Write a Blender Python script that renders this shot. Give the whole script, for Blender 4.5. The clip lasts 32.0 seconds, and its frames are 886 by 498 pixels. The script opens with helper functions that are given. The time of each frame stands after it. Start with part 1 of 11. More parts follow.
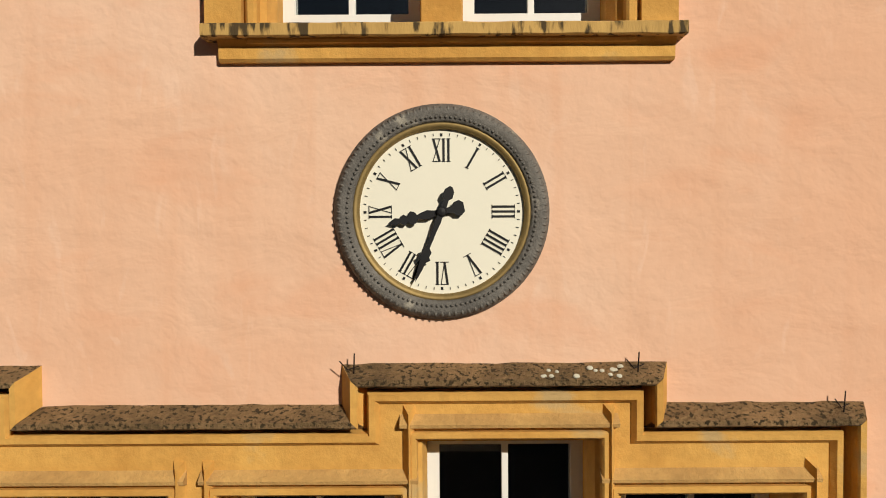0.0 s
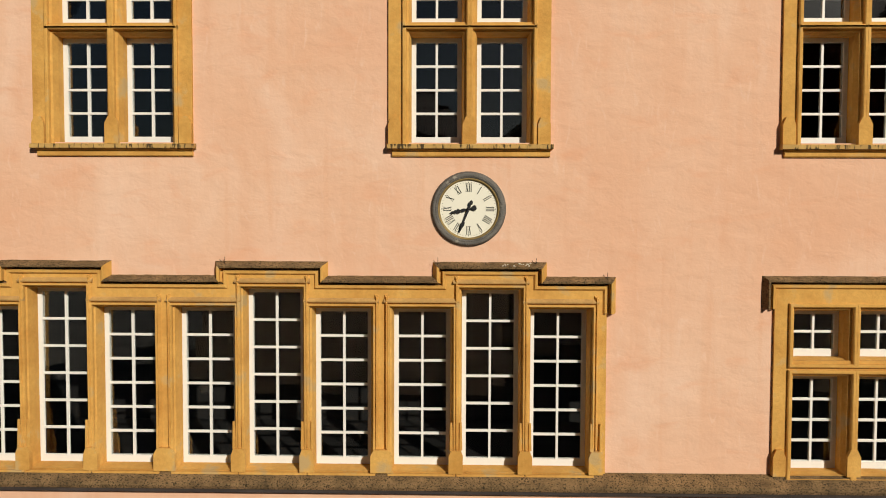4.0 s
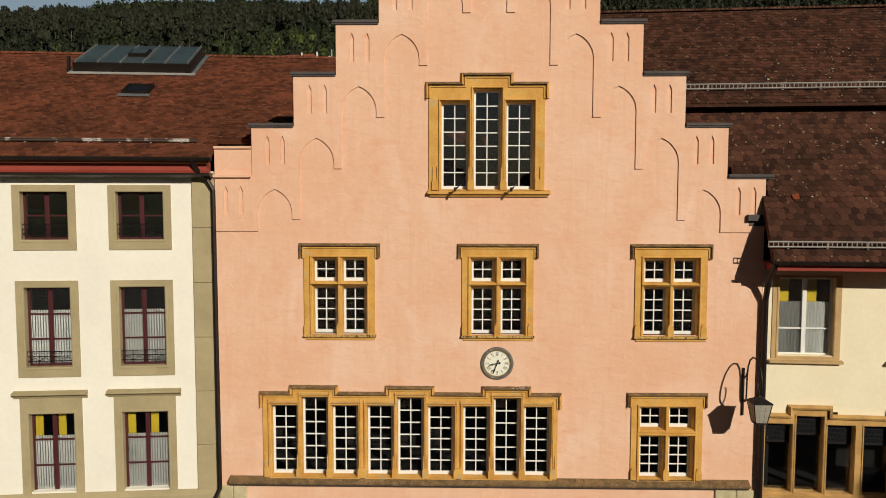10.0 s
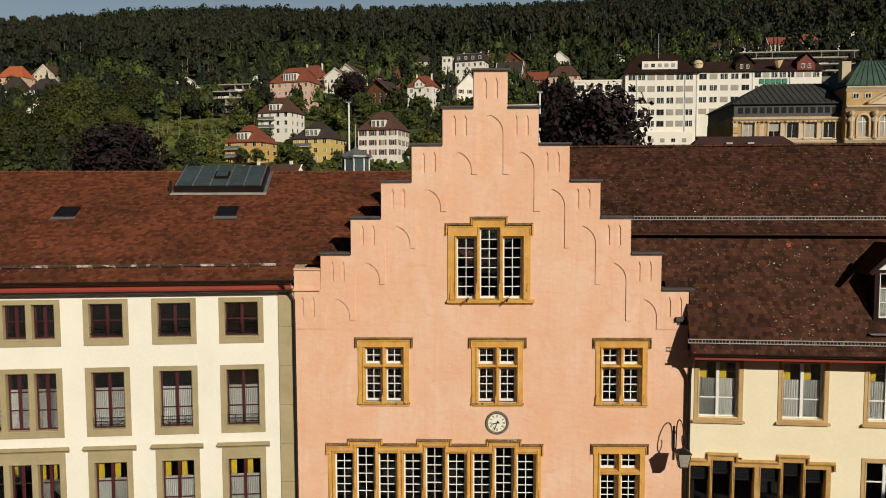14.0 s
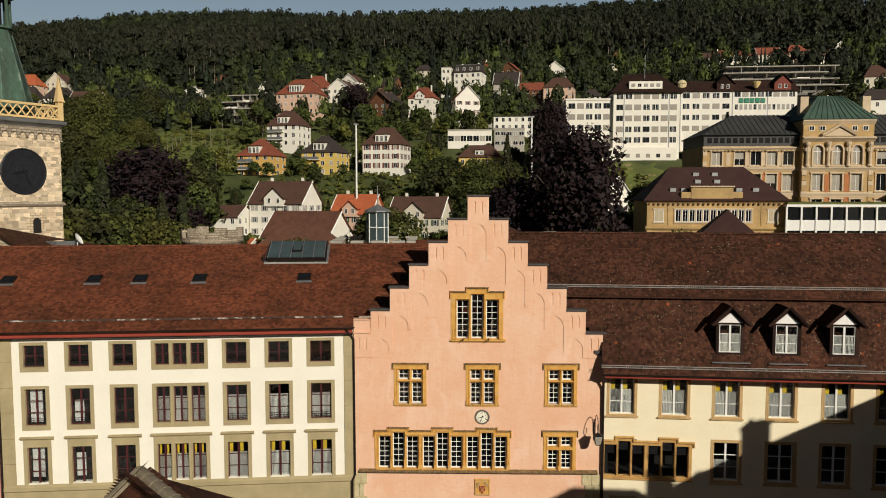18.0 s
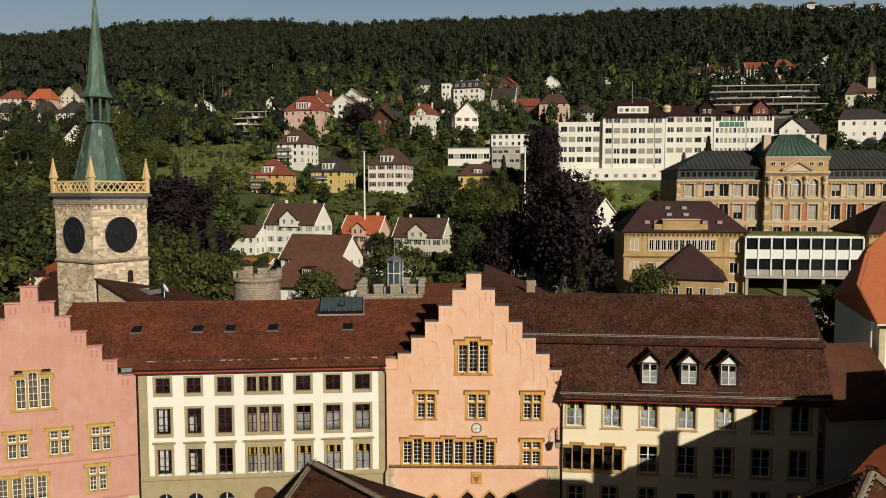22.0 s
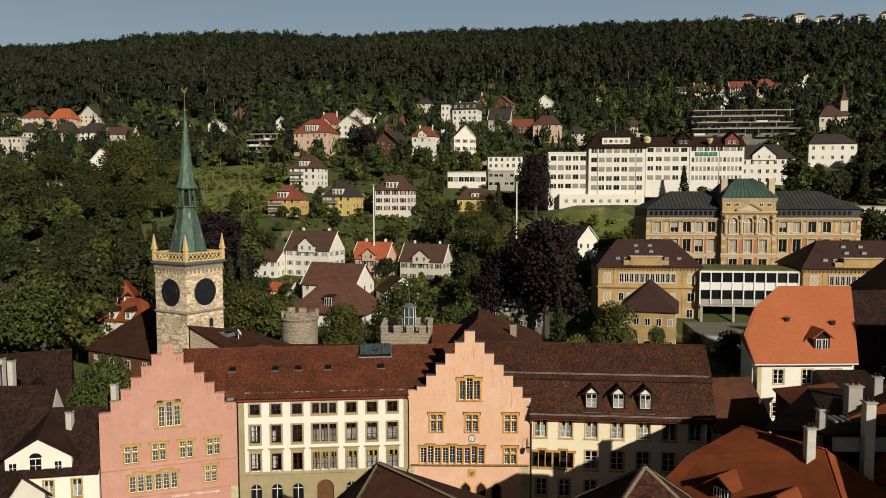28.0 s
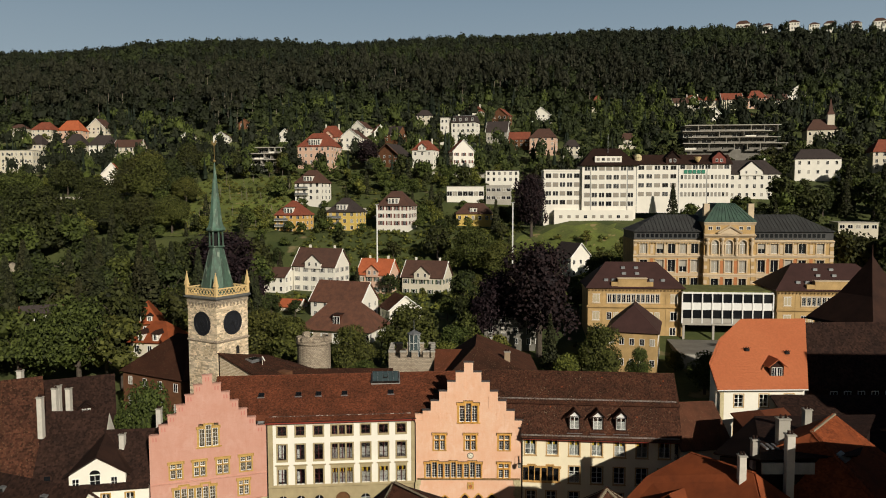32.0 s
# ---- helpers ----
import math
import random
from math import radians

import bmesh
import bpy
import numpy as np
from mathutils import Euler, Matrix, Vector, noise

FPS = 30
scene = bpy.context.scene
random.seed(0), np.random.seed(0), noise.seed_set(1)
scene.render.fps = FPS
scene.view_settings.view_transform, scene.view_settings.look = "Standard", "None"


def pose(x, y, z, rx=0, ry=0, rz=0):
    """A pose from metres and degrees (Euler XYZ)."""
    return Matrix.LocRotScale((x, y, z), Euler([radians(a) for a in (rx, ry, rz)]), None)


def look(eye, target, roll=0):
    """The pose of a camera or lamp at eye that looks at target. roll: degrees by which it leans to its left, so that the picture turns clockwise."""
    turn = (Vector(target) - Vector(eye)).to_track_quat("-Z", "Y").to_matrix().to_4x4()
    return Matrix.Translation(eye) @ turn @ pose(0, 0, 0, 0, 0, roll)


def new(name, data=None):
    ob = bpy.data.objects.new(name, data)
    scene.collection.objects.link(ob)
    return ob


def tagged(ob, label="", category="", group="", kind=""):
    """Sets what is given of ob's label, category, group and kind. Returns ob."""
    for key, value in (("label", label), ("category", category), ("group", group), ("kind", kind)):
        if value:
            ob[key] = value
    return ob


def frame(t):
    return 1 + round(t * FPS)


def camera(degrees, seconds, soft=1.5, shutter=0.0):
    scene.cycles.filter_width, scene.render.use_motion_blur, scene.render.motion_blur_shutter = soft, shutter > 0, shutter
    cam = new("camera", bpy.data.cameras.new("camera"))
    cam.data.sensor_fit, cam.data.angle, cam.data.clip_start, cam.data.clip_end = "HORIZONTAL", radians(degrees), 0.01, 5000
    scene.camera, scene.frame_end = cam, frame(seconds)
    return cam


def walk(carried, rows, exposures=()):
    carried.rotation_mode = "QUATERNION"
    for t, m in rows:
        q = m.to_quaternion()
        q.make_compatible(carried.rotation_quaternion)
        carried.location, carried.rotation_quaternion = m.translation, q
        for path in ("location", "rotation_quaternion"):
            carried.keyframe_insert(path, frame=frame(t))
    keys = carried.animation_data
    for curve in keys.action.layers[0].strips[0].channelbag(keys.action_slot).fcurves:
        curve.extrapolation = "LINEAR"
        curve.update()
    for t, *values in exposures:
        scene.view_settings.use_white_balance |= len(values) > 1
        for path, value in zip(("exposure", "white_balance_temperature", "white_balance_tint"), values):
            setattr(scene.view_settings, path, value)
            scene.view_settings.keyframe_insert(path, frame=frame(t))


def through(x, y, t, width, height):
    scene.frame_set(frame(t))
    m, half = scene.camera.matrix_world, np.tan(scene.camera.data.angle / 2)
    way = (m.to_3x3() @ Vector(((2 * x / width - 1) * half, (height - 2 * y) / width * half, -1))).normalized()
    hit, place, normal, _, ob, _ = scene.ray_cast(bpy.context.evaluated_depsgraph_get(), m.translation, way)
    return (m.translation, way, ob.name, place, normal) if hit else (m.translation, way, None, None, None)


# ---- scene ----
cam = camera(62.0, 32.0, 1.0)
PATH = [
    (0, 0.292, -2.876, 7.362, 0.115, -1.429, 0.351),
    (0.5, 0.276, -3.359, 7.335, 0.301, -1.480, 0.242),
    (1, 0.270, -3.918, 7.311, 0.478, -1.539, 0.150),
    (1.5, 0.249, -4.536, 7.285, 0.629, -1.615, 0.078),
    (2, 0.238, -5.216, 7.259, 0.749, -1.716, 0.013),
    (2.5, 0.243, -5.914, 7.253, 0.835, -1.849, -0.036),
    (3, 0.258, -6.623, 7.244, 0.905, -2.007, -0.088),
    (3.5, 0.215, -7.408, 7.258, 0.967, -2.176, -0.139),
    (5.5, -0.103, -10.906, 7.952, 1.160, -2.959, -0.319),
    (6, -0.200, -11.875, 8.293, 1.137, -3.117, -0.313),
    (6.5, -0.301, -12.926, 8.658, 1.098, -3.270, -0.313),
    (7, -0.395, -14.032, 9.040, 1.049, -3.419, -0.306),
    (7.5, -0.469, -15.081, 9.391, 1.010, -3.566, -0.285),
    (8, -0.531, -15.814, 9.813, 0.995, -3.706, -0.261),
    (8.5, -0.605, -16.455, 10.302, 1.005, -3.837, -0.228),
    (9, -0.667, -17.104, 10.770, 1.040, -3.955, -0.173),
    (9.5, -0.700, -17.747, 11.228, 1.094, -4.048, -0.124),
    (10, -0.714, -18.399, 11.650, 1.166, -4.114, -0.080),
    (10.5, -0.714, -19.012, 12.134, 1.244, -4.145, -0.023),
    (11, -0.717, -19.607, 12.633, 1.315, -4.150, 0.031),
    (11.5, -0.710, -20.244, 13.069, 1.367, -4.141, 0.065),
    (12, -0.761, -20.984, 13.536, 1.390, -4.112, 0.092),
    (12.5, -0.827, -21.834, 13.974, 1.370, -4.072, 0.106),
    (13, -0.920, -22.843, 14.425, 1.342, -4.048, 0.112),
    (13.5, -0.965, -24.051, 14.883, 1.333, -4.045, 0.124),
    (14, -0.999, -25.432, 15.352, 1.341, -4.041, 0.145),
    (14.5, -0.991, -26.931, 15.860, 1.335, -4.034, 0.158),
    (16.5, -1.005, -34.171, 18.003, 1.272, -4.218, -0.029),
    (17, -1.013, -36.073, 18.585, 1.256, -4.214, -0.004),
    (17.5, -1.011, -38.054, 19.117, 1.230, -4.219, 0.017),
    (18, -1.032, -40.027, 19.717, 1.210, -4.234, 0.022),
    (18.5, -1.055, -41.956, 20.481, 1.210, -4.231, 0.020),
    (19, -1.028, -43.902, 21.241, 1.191, -4.236, 0.021),
    (19.5, -1.020, -45.940, 21.900, 1.177, -4.251, 0.020),
    (20, -1.007, -47.997, 22.641, 1.158, -4.233, 0.017),
    (20.5, -1.033, -50.079, 23.409, 1.146, -4.229, 0.010),
    (21, -1.116, -52.218, 24.140, 1.146, -4.234, 0.008),
    (21.5, -1.184, -54.345, 24.893, 1.157, -4.228, -0.004),
    (22, -1.210, -56.459, 25.633, 1.141, -4.220, 0.004),
    (22.5, -1.189, -58.581, 26.404, 1.132, -4.209, 0.024),
    (23, -1.217, -60.707, 27.185, 1.116, -4.211, 0.033),
    (23.5, -1.258, -62.873, 27.916, 1.099, -4.213, 0.033),
    (24, -1.272, -65.043, 28.615, 1.096, -4.201, 0.034),
    (24.5, -1.296, -67.202, 29.349, 1.088, -4.184, 0.036),
    (25, -1.311, -69.310, 30.095, 1.076, -4.197, 0.028),
    (25.5, -1.353, -71.388, 30.884, 1.064, -4.212, 0.021),
    (27.5, -1.507, -79.114, 33.944, 1.012, -4.230, 0.049),
    (28, -1.478, -80.846, 34.732, 1.016, -4.252, 0.067),
    (28.5, -1.557, -82.549, 35.500, 1.008, -4.251, 0.101),
    (29, -1.632, -84.193, 36.283, 0.999, -4.229, 0.117),
    (29.5, -1.703, -85.736, 37.070, 0.992, -4.220, 0.117),
    (30, -1.746, -87.191, 37.871, 0.972, -4.218, 0.113),
    (30.5, -1.780, -88.638, 38.666, 0.950, -4.222, 0.124),
    (31, -1.769, -90.033, 39.463, 0.932, -4.218, 0.140),
    (31.5, -1.749, -91.367, 40.219, 0.909, -4.224, 0.122),
    (32, -1.754, -92.669, 40.959, 0.888, -4.235, 0.094),
]
EXPOSURES = [(0.0, -0.08), (3.0, -0.10), (7.0, -0.12), (13.0, -0.10), (20.0, -0.03), (32.0, 0.0)]
walk(cam, [(t, pose(x, y, z, 90 + pitch, roll, yaw)) for t, x, y, z, yaw, pitch, roll in PATH], EXPOSURES)

# world and sun: a clear morning, the sun behind the viewer's right shoulder
SUN = Vector((0.52, -0.95, 0.50)).normalized()
world = bpy.data.worlds.new("sky")
scene.world = world
world.use_nodes = True
wn = world.node_tree
sky = wn.nodes.new("ShaderNodeTexSky")
sky.sky_type = 'NISHITA'
sky.sun_disc = False
sky.sun_elevation = math.asin(SUN.z)
sky.sun_rotation = math.atan2(SUN.x, SUN.y)
sky.dust_density = 1.0
sky.ozone_density = 1.5
wn.links.new(sky.outputs[0], wn.nodes["Background"].inputs[0])
wn.nodes["Background"].inputs[1].default_value = 0.015
lamp = bpy.data.lights.new("sun", 'SUN')
lamp.energy, lamp.angle, lamp.color = 4.2, radians(0.5), (1.0, 0.925, 0.80)
new("sun", lamp).matrix_world = look(SUN * 300, (0, 0, 0))


# ---- materials ----
def mat(name, color, rough=0.85, vary=0.15, scale=0.6, fine=18.0, bump=0.25, metal=0.0, tint=None, spread=0.0, spots=None, spec=0.3, stretch=(1, 1, 1)):
    """A surface with broad stains and a fine grain. tint: second colour of the stains; spots: (colour, scale, amount) of lichen or dirt;
    spread: how far single pieces differ from one another."""
    m = bpy.data.materials.new(name)
    m.use_nodes = True
    nt = m.node_tree
    N, L = nt.nodes, nt.links
    b = N["Principled BSDF"]
    b.inputs["Roughness"].default_value, b.inputs["Metallic"].default_value = rough, metal
    b.inputs["Specular IOR Level"].default_value = spec
    co = N.new("ShaderNodeTexCoord")
    mp = N.new("ShaderNodeMapping")
    mp.inputs["Scale"].default_value = stretch
    L.new(co.outputs["Object"], mp.inputs[0])
    n1, n2 = N.new("ShaderNodeTexNoise"), N.new("ShaderNodeTexNoise")
    for n, sc, dt in ((n1, scale, 6), (n2, fine, 5)):
        n.inputs["Scale"].default_value, n.inputs["Detail"].default_value = sc, dt
        n.inputs["Roughness"].default_value = 0.65
        L.new(mp.outputs[0], n.inputs["Vector"])
    r = N.new("ShaderNodeValToRGB")
    r.color_ramp.elements[0].position, r.color_ramp.elements[1].position = 0.32, 0.68
    dark = tint or tuple(c * (1 - vary * 1.6) for c in color)
    r.color_ramp.elements[0].color, r.color_ramp.elements[1].color = (*dark, 1), (*color, 1)
    L.new(n1.outputs["Fac"], r.inputs[0])
    out = r.outputs[0]

    def mix(fac, a, c, kind='MIX'):
        x = N.new("ShaderNodeMix")
        x.data_type, x.blend_type = 'RGBA', kind
        for s, v in ((x.inputs[0], fac), (x.inputs[6], a), (x.inputs[7], c)):
            if hasattr(v, "links"):
                L.new(v, s)
            else:
                s.default_value = v
        return x.outputs[2]

    g = N.new("ShaderNodeMapRange")
    g.inputs[3].default_value, g.inputs[4].default_value = 1 - vary, 1 + vary
    L.new(n2.outputs["Fac"], g.inputs[0])
    out = mix(1.0, out, g.outputs[0], 'MULTIPLY')
    if spread:
        oi, ge, ad = N.new("ShaderNodeObjectInfo"), N.new("ShaderNodeNewGeometry"), N.new("ShaderNodeMath")
        ad.operation = 'ADD'
        L.new(oi.outputs["Random"], ad.inputs[0])
        L.new(ge.outputs["Random Per Island"], ad.inputs[1])
        fr = N.new("ShaderNodeMath")
        fr.operation = 'FRACT'
        L.new(ad.outputs[0], fr.inputs[0])
        h = N.new("ShaderNodeMapRange")
        h.inputs[3].default_value, h.inputs[4].default_value = 1 - spread, 1 + spread
        L.new(fr.outputs[0], h.inputs[0])
        out = mix(1.0, out, h.outputs[0], 'MULTIPLY')
    if spots:
        n3 = N.new("ShaderNodeTexNoise")
        n3.inputs["Scale"].default_value, n3.inputs["Detail"].default_value = spots[1], 8
        L.new(mp.outputs[0], n3.inputs["Vector"])
        q = N.new("ShaderNodeMapRange")
        q.inputs[1].default_value, q.inputs[2].default_value = 0.66 - spots[2] * 0.3, 0.74 - spots[2] * 0.3
        L.new(n3.outputs["Fac"], q.inputs[0])
        out = mix(q.outputs[0], out, (*spots[0], 1))
    L.new(out, b.inputs["Base Color"])
    if bump:
        bp = N.new("ShaderNodeBump")
        bp.inputs["Strength"].default_value, bp.inputs["Distance"].default_value = bump, 0.02
        L.new(n2.outputs["Fac"], bp.inputs["Height"])
        L.new(bp.outputs[0], b.inputs["Normal"])
    return m


def plaster(name, color, stain, pale):
    """Hand-floated limewash: uneven trowel relief, run marks below ledges and cloudy patches."""
    m = mat(name, color, 0.92, 0.05, 0.45, 9.0, 0.0, tint=stain)
    N, L = m.node_tree.nodes, m.node_tree.links
    b = N["Principled BSDF"]
    co = N.new("ShaderNodeTexCoord")

    def noise_at(scale, stretch, detail=5.0, warp=0.0):
        mp, n = N.new("ShaderNodeMapping"), N.new("ShaderNodeTexNoise")
        mp.inputs["Scale"].default_value = stretch
        n.inputs["Scale"].default_value, n.inputs["Detail"].default_value, n.inputs["Distortion"].default_value = scale, detail, warp
        L.new(co.outputs["Object"], mp.inputs[0])
        L.new(mp.outputs[0], n.inputs["Vector"])
        return n.outputs["Fac"]

    def blend(fac, lo, hi, base, tone, most):
        r = N.new("ShaderNodeMapRange")
        r.inputs[1].default_value, r.inputs[2].default_value, r.inputs[4].default_value = lo, hi, most
        L.new(fac, r.inputs[0])
        x = N.new("ShaderNodeMix")
        x.data_type = 'RGBA'
        L.new(r.outputs[0], x.inputs[0])
        L.new(base, x.inputs[6])
        x.inputs[7].default_value = (*tone, 1)
        return x.outputs[2]

    out = b.inputs["Base Color"].links[0].from_socket
    out = blend(noise_at(2.2, (3.0, 1, 0.16), 6.0, 0.6), 0.50, 0.72, out, stain, 0.7)
    out = blend(noise_at(0.9, (1, 1, 0.6), 7.0, 1.0), 0.52, 0.76, out, pale, 0.75)
    out = blend(noise_at(5.0, (1.6, 1, 0.5), 8.0, 1.5), 0.60, 0.74, out, pale, 0.5)
    scuff = tuple(c * k for c, k in zip(stain, (1.0, 0.88, 0.82)))
    out = blend(noise_at(2.6, (0.8, 1, 1.7), 9.0, 0.5), 0.55, 0.74, out, scuff, 0.55)
    out = blend(noise_at(0.35, (1, 1, 1), 4.0, 0.4), 0.45, 0.65, out, scuff, 0.22)
    L.new(out, b.inputs["Base Color"])
    ad = N.new("ShaderNodeMath")
    ad.operation = 'MULTIPLY_ADD'
    L.new(noise_at(28.0, (1, 1, 1), 6.0), ad.inputs[0])
    ad.inputs[1].default_value = 0.16
    L.new(noise_at(3.8, (0.8, 1, 1.3), 4.0, 0.35), ad.inputs[2])
    bp = N.new("ShaderNodeBump")
    bp.inputs["Strength"].default_value, bp.inputs["Distance"].default_value = 0.55, 0.03
    L.new(ad.outputs[0], bp.inputs["Height"])
    L.new(bp.outputs[0], b.inputs["Normal"])
    return m


def brick_mat(name, c1, c2, mortar, w, h, size=0.01, bump=0.6, rough=0.9, vary=0.25):
    """Courses of stone or tile for surfaces that stay far off, in object space on upright faces."""
    m = mat(name, c1, rough, vary, 0.5, 9.0, 0.2)
    N, L = m.node_tree.nodes, m.node_tree.links
    b = N["Principled BSDF"]
    co = N.new("ShaderNodeTexCoord")
    se, cx = N.new("ShaderNodeSeparateXYZ"), N.new("ShaderNodeCombineXYZ")
    L.new(co.outputs["Object"], se.inputs[0])
    ad = N.new("ShaderNodeMath")
    ad.operation = 'ADD'
    L.new(se.outputs[0], ad.inputs[0])
    L.new(se.outputs[1], ad.inputs[1])
    L.new(ad.outputs[0], cx.inputs[0])
    L.new(se.outputs[2], cx.inputs[1])
    t = N.new("ShaderNodeTexBrick")
    t.inputs["Color1"].default_value, t.inputs["Color2"].default_value, t.inputs["Mortar"].default_value = (*c1, 1), (*c2, 1), (*mortar, 1)
    t.inputs["Scale"].default_value, t.inputs["Mortar Size"].default_value = 1.0, size
    t.inputs["Brick Width"].default_value, t.inputs["Row Height"].default_value = w, h
    L.new(cx.outputs[0], t.inputs["Vector"])
    old = b.inputs["Base Color"].links[0].from_socket
    x = N.new("ShaderNodeMix")
    x.data_type, x.blend_type = 'RGBA', 'MIX'
    x.inputs[0].default_value = 0.75
    L.new(old, x.inputs[6])
    L.new(t.outputs["Color"], x.inputs[7])
    L.new(x.outputs[2], b.inputs["Base Color"])
    bp = N.new("ShaderNodeBump")
    bp.inputs["Strength"].default_value, bp.inputs["Distance"].default_value = bump, 0.04
    bp.invert = True
    L.new(t.outputs["Fac"], bp.inputs["Height"])
    L.new(bp.outputs[0], b.inputs["Normal"])
    return m


def glass_mat(name, tint, rough=0.02, through=0.9):
    m = bpy.data.materials.new(name)
    m.use_nodes = True
    N, L = m.node_tree.nodes, m.node_tree.links
    N.remove(N["Principled BSDF"])
    tr, gl, mx, fr = N.new("ShaderNodeBsdfTransparent"), N.new("ShaderNodeBsdfGlossy"), N.new("ShaderNodeMixShader"), N.new("ShaderNodeFresnel")
    tr.inputs[0].default_value = (*(c * through for c in tint), 1)
    gl.inputs["Roughness"].default_value = rough
    fr.inputs[0].default_value = 1.95
    L.new(fr.outputs[0], mx.inputs[0])
    L.new(tr.outputs[0], mx.inputs[1])
    L.new(gl.outputs[0], mx.inputs[2])
    L.new(mx.outputs[0], N["Material Output"].inputs[0])
    return m


GUARD = mat("pale_zinc_lattice", (0.44, 0.41, 0.37), 0.6, 0.15, 3.0, 30.0, 0.05, metal=0.2)
PINK = plaster("pink_limewash", (0.79, 0.525, 0.37), (0.74, 0.43, 0.275), (0.82, 0.575, 0.43))
LICHEN = mat("pale_lichen", (0.66, 0.64, 0.52), 0.95, 0.1, 8.0, 60.0, 0.2)
PINK2 = plaster("rose_limewash", (0.565, 0.315, 0.245), (0.51, 0.265, 0.195), (0.59, 0.35, 0.28))
OCHRE = mat("ochre_sandstone", (0.70, 0.405, 0.105), 0.88, 0.2, 1.6, 22.0, 0.35, tint=(0.52, 0.26, 0.055), spots=((0.52, 0.35, 0.15), 3.2, 0.2))
WORN = mat("worn_brown_sandstone", (0.60, 0.365, 0.125), 0.92, 0.25, 3.0, 40.0, 0.5, tint=(0.40, 0.23, 0.08))
DRIPSTAIN = mat("drip_stained_sandstone", (0.62, 0.40, 0.13), 0.9, 0.2, 1.6, 22.0, 0.3, tint=(0.42, 0.25, 0.08), spots=((0.075, 0.05, 0.022), 26.0, 0.44), stretch=(1, 1, 0.22))
MOSS = mat("weathered_stone", (0.34, 0.21, 0.095), 0.95, 0.6, 4.5, 55.0, 1.0, tint=(0.13, 0.085, 0.040), spots=((0.055, 0.038, 0.018), 58.0, 0.42))
COPING = mat("grey_slate_coping", (0.10, 0.085, 0.08), 0.8, 0.25, 2.0, 25.0, 0.4)
CREAM = mat("cream_plaster", (0.86, 0.82, 0.70), 0.92, 0.05, 0.5, 8.0, 0.2)
YELLOW = mat("pale_yellow_plaster", (0.88, 0.79, 0.57), 0.92, 0.06, 0.5, 8.0, 0.25, tint=(0.81, 0.71, 0.49))
OLIVE = mat("olive_grey_sandstone", (0.42, 0.345, 0.195), 0.9, 0.10, 0.9, 16.0, 0.25, tint=(0.33, 0.27, 0.15))
BUFF = mat("buff_sandstone", (0.56, 0.385, 0.185), 0.9, 0.14, 1.4, 18.0, 0.3, tint=(0.43, 0.28, 0.125))
QUOIN = mat("pale_corner_stone", (0.62, 0.53, 0.33), 0.92, 0.25, 1.6, 14.0, 0.5, tint=(0.42, 0.36, 0.20))
WHITE = mat("white_paint", (0.80, 0.79, 0.74), 0.5, 0.04, 3.0, 30.0, 0.05)
OXBLOOD = mat("oxblood_paint", (0.075, 0.017, 0.019), 0.5, 0.1, 3.0, 30.0, 0.05)
FASCIA = mat("red_fascia_paint", (0.32, 0.055, 0.035), 0.6, 0.12, 1.0, 20.0, 0.1)
IRON = mat("black_wrought_iron", (0.025, 0.022, 0.022), 0.55, 0.2, 4.0, 40.0, 0.2, metal=0.6)
GUTTER = mat("dark_copper_gutter", (0.045, 0.034, 0.030), 0.45, 0.25, 1.5, 20.0, 0.1, metal=0.7)
ZINC = mat("zinc_sheet", (0.33, 0.34, 0.34), 0.45, 0.2, 1.2, 12.0, 0.1, metal=0.6)
# Near-black base: the darkness of unlit rooms put into the colour.
ROOM = mat("painted_dark_interior", (0.02, 0.018, 0.017), 0.95, 0.1, 1.0, 10.0, 0.0)
CURTAIN = mat("net_curtain", (0.85, 0.83, 0.78), 0.95, 0.06, 2.0, 30.0, 0.0)
YCURT = mat("yellow_blind", (0.72, 0.50, 0.035), 0.9, 0.06, 2.0, 30.0, 0.0)
GLASS = glass_mat("window_glass", (0.92, 0.95, 0.95))
DARKGLASS = mat("dark_window_glass", (0.012, 0.013, 0.015), 0.06, 0.1, 1.0, 10.0, 0.0, spec=0.6)
PALEGLASS = mat("blind_behind_glass", (0.40, 0.365, 0.30), 0.25, 0.15, 1.0, 10.0, 0.0, spec=0.5)
TILE = mat("old_brown_roof_tile", (0.078, 0.030, 0.0165), 0.85, 0.25, 0.5, 12.0, 0.3, tint=(0.038, 0.0165, 0.010), spread=0.5, spots=((0.20, 0.13, 0.07), 9.0, 0.11), spec=0.15)
TILERED = mat("red_brown_roof_tile", (0.170, 0.052, 0.024), 0.85, 0.28, 0.35, 12.0, 0.3, tint=(0.084, 0.030, 0.015), spread=0.42, spots=((0.25, 0.10, 0.075), 7.0, 0.12), spec=0.15)
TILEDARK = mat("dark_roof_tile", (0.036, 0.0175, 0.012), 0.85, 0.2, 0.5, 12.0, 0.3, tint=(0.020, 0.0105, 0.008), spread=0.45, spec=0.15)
TILEORANGE = mat("new_orange_roof_tile", (0.47, 0.145, 0.058), 0.8, 0.05, 0.15, 12.0, 0.15, tint=(0.44, 0.128, 0.050), spread=0.06)
TILERUST = mat("rust_orange_roof_tile", (0.27, 0.068, 0.023), 0.85, 0.2, 0.5, 12.0, 0.3, tint=(0.16, 0.043, 0.017), spread=0.28, spec=0.15)
STONE = brick_mat("rough_ashlar_stone", (0.64, 0.49, 0.31), (0.84, 0.72, 0.53), (0.34, 0.26, 0.165), 0.42, 0.22, 0.03, 0.8)
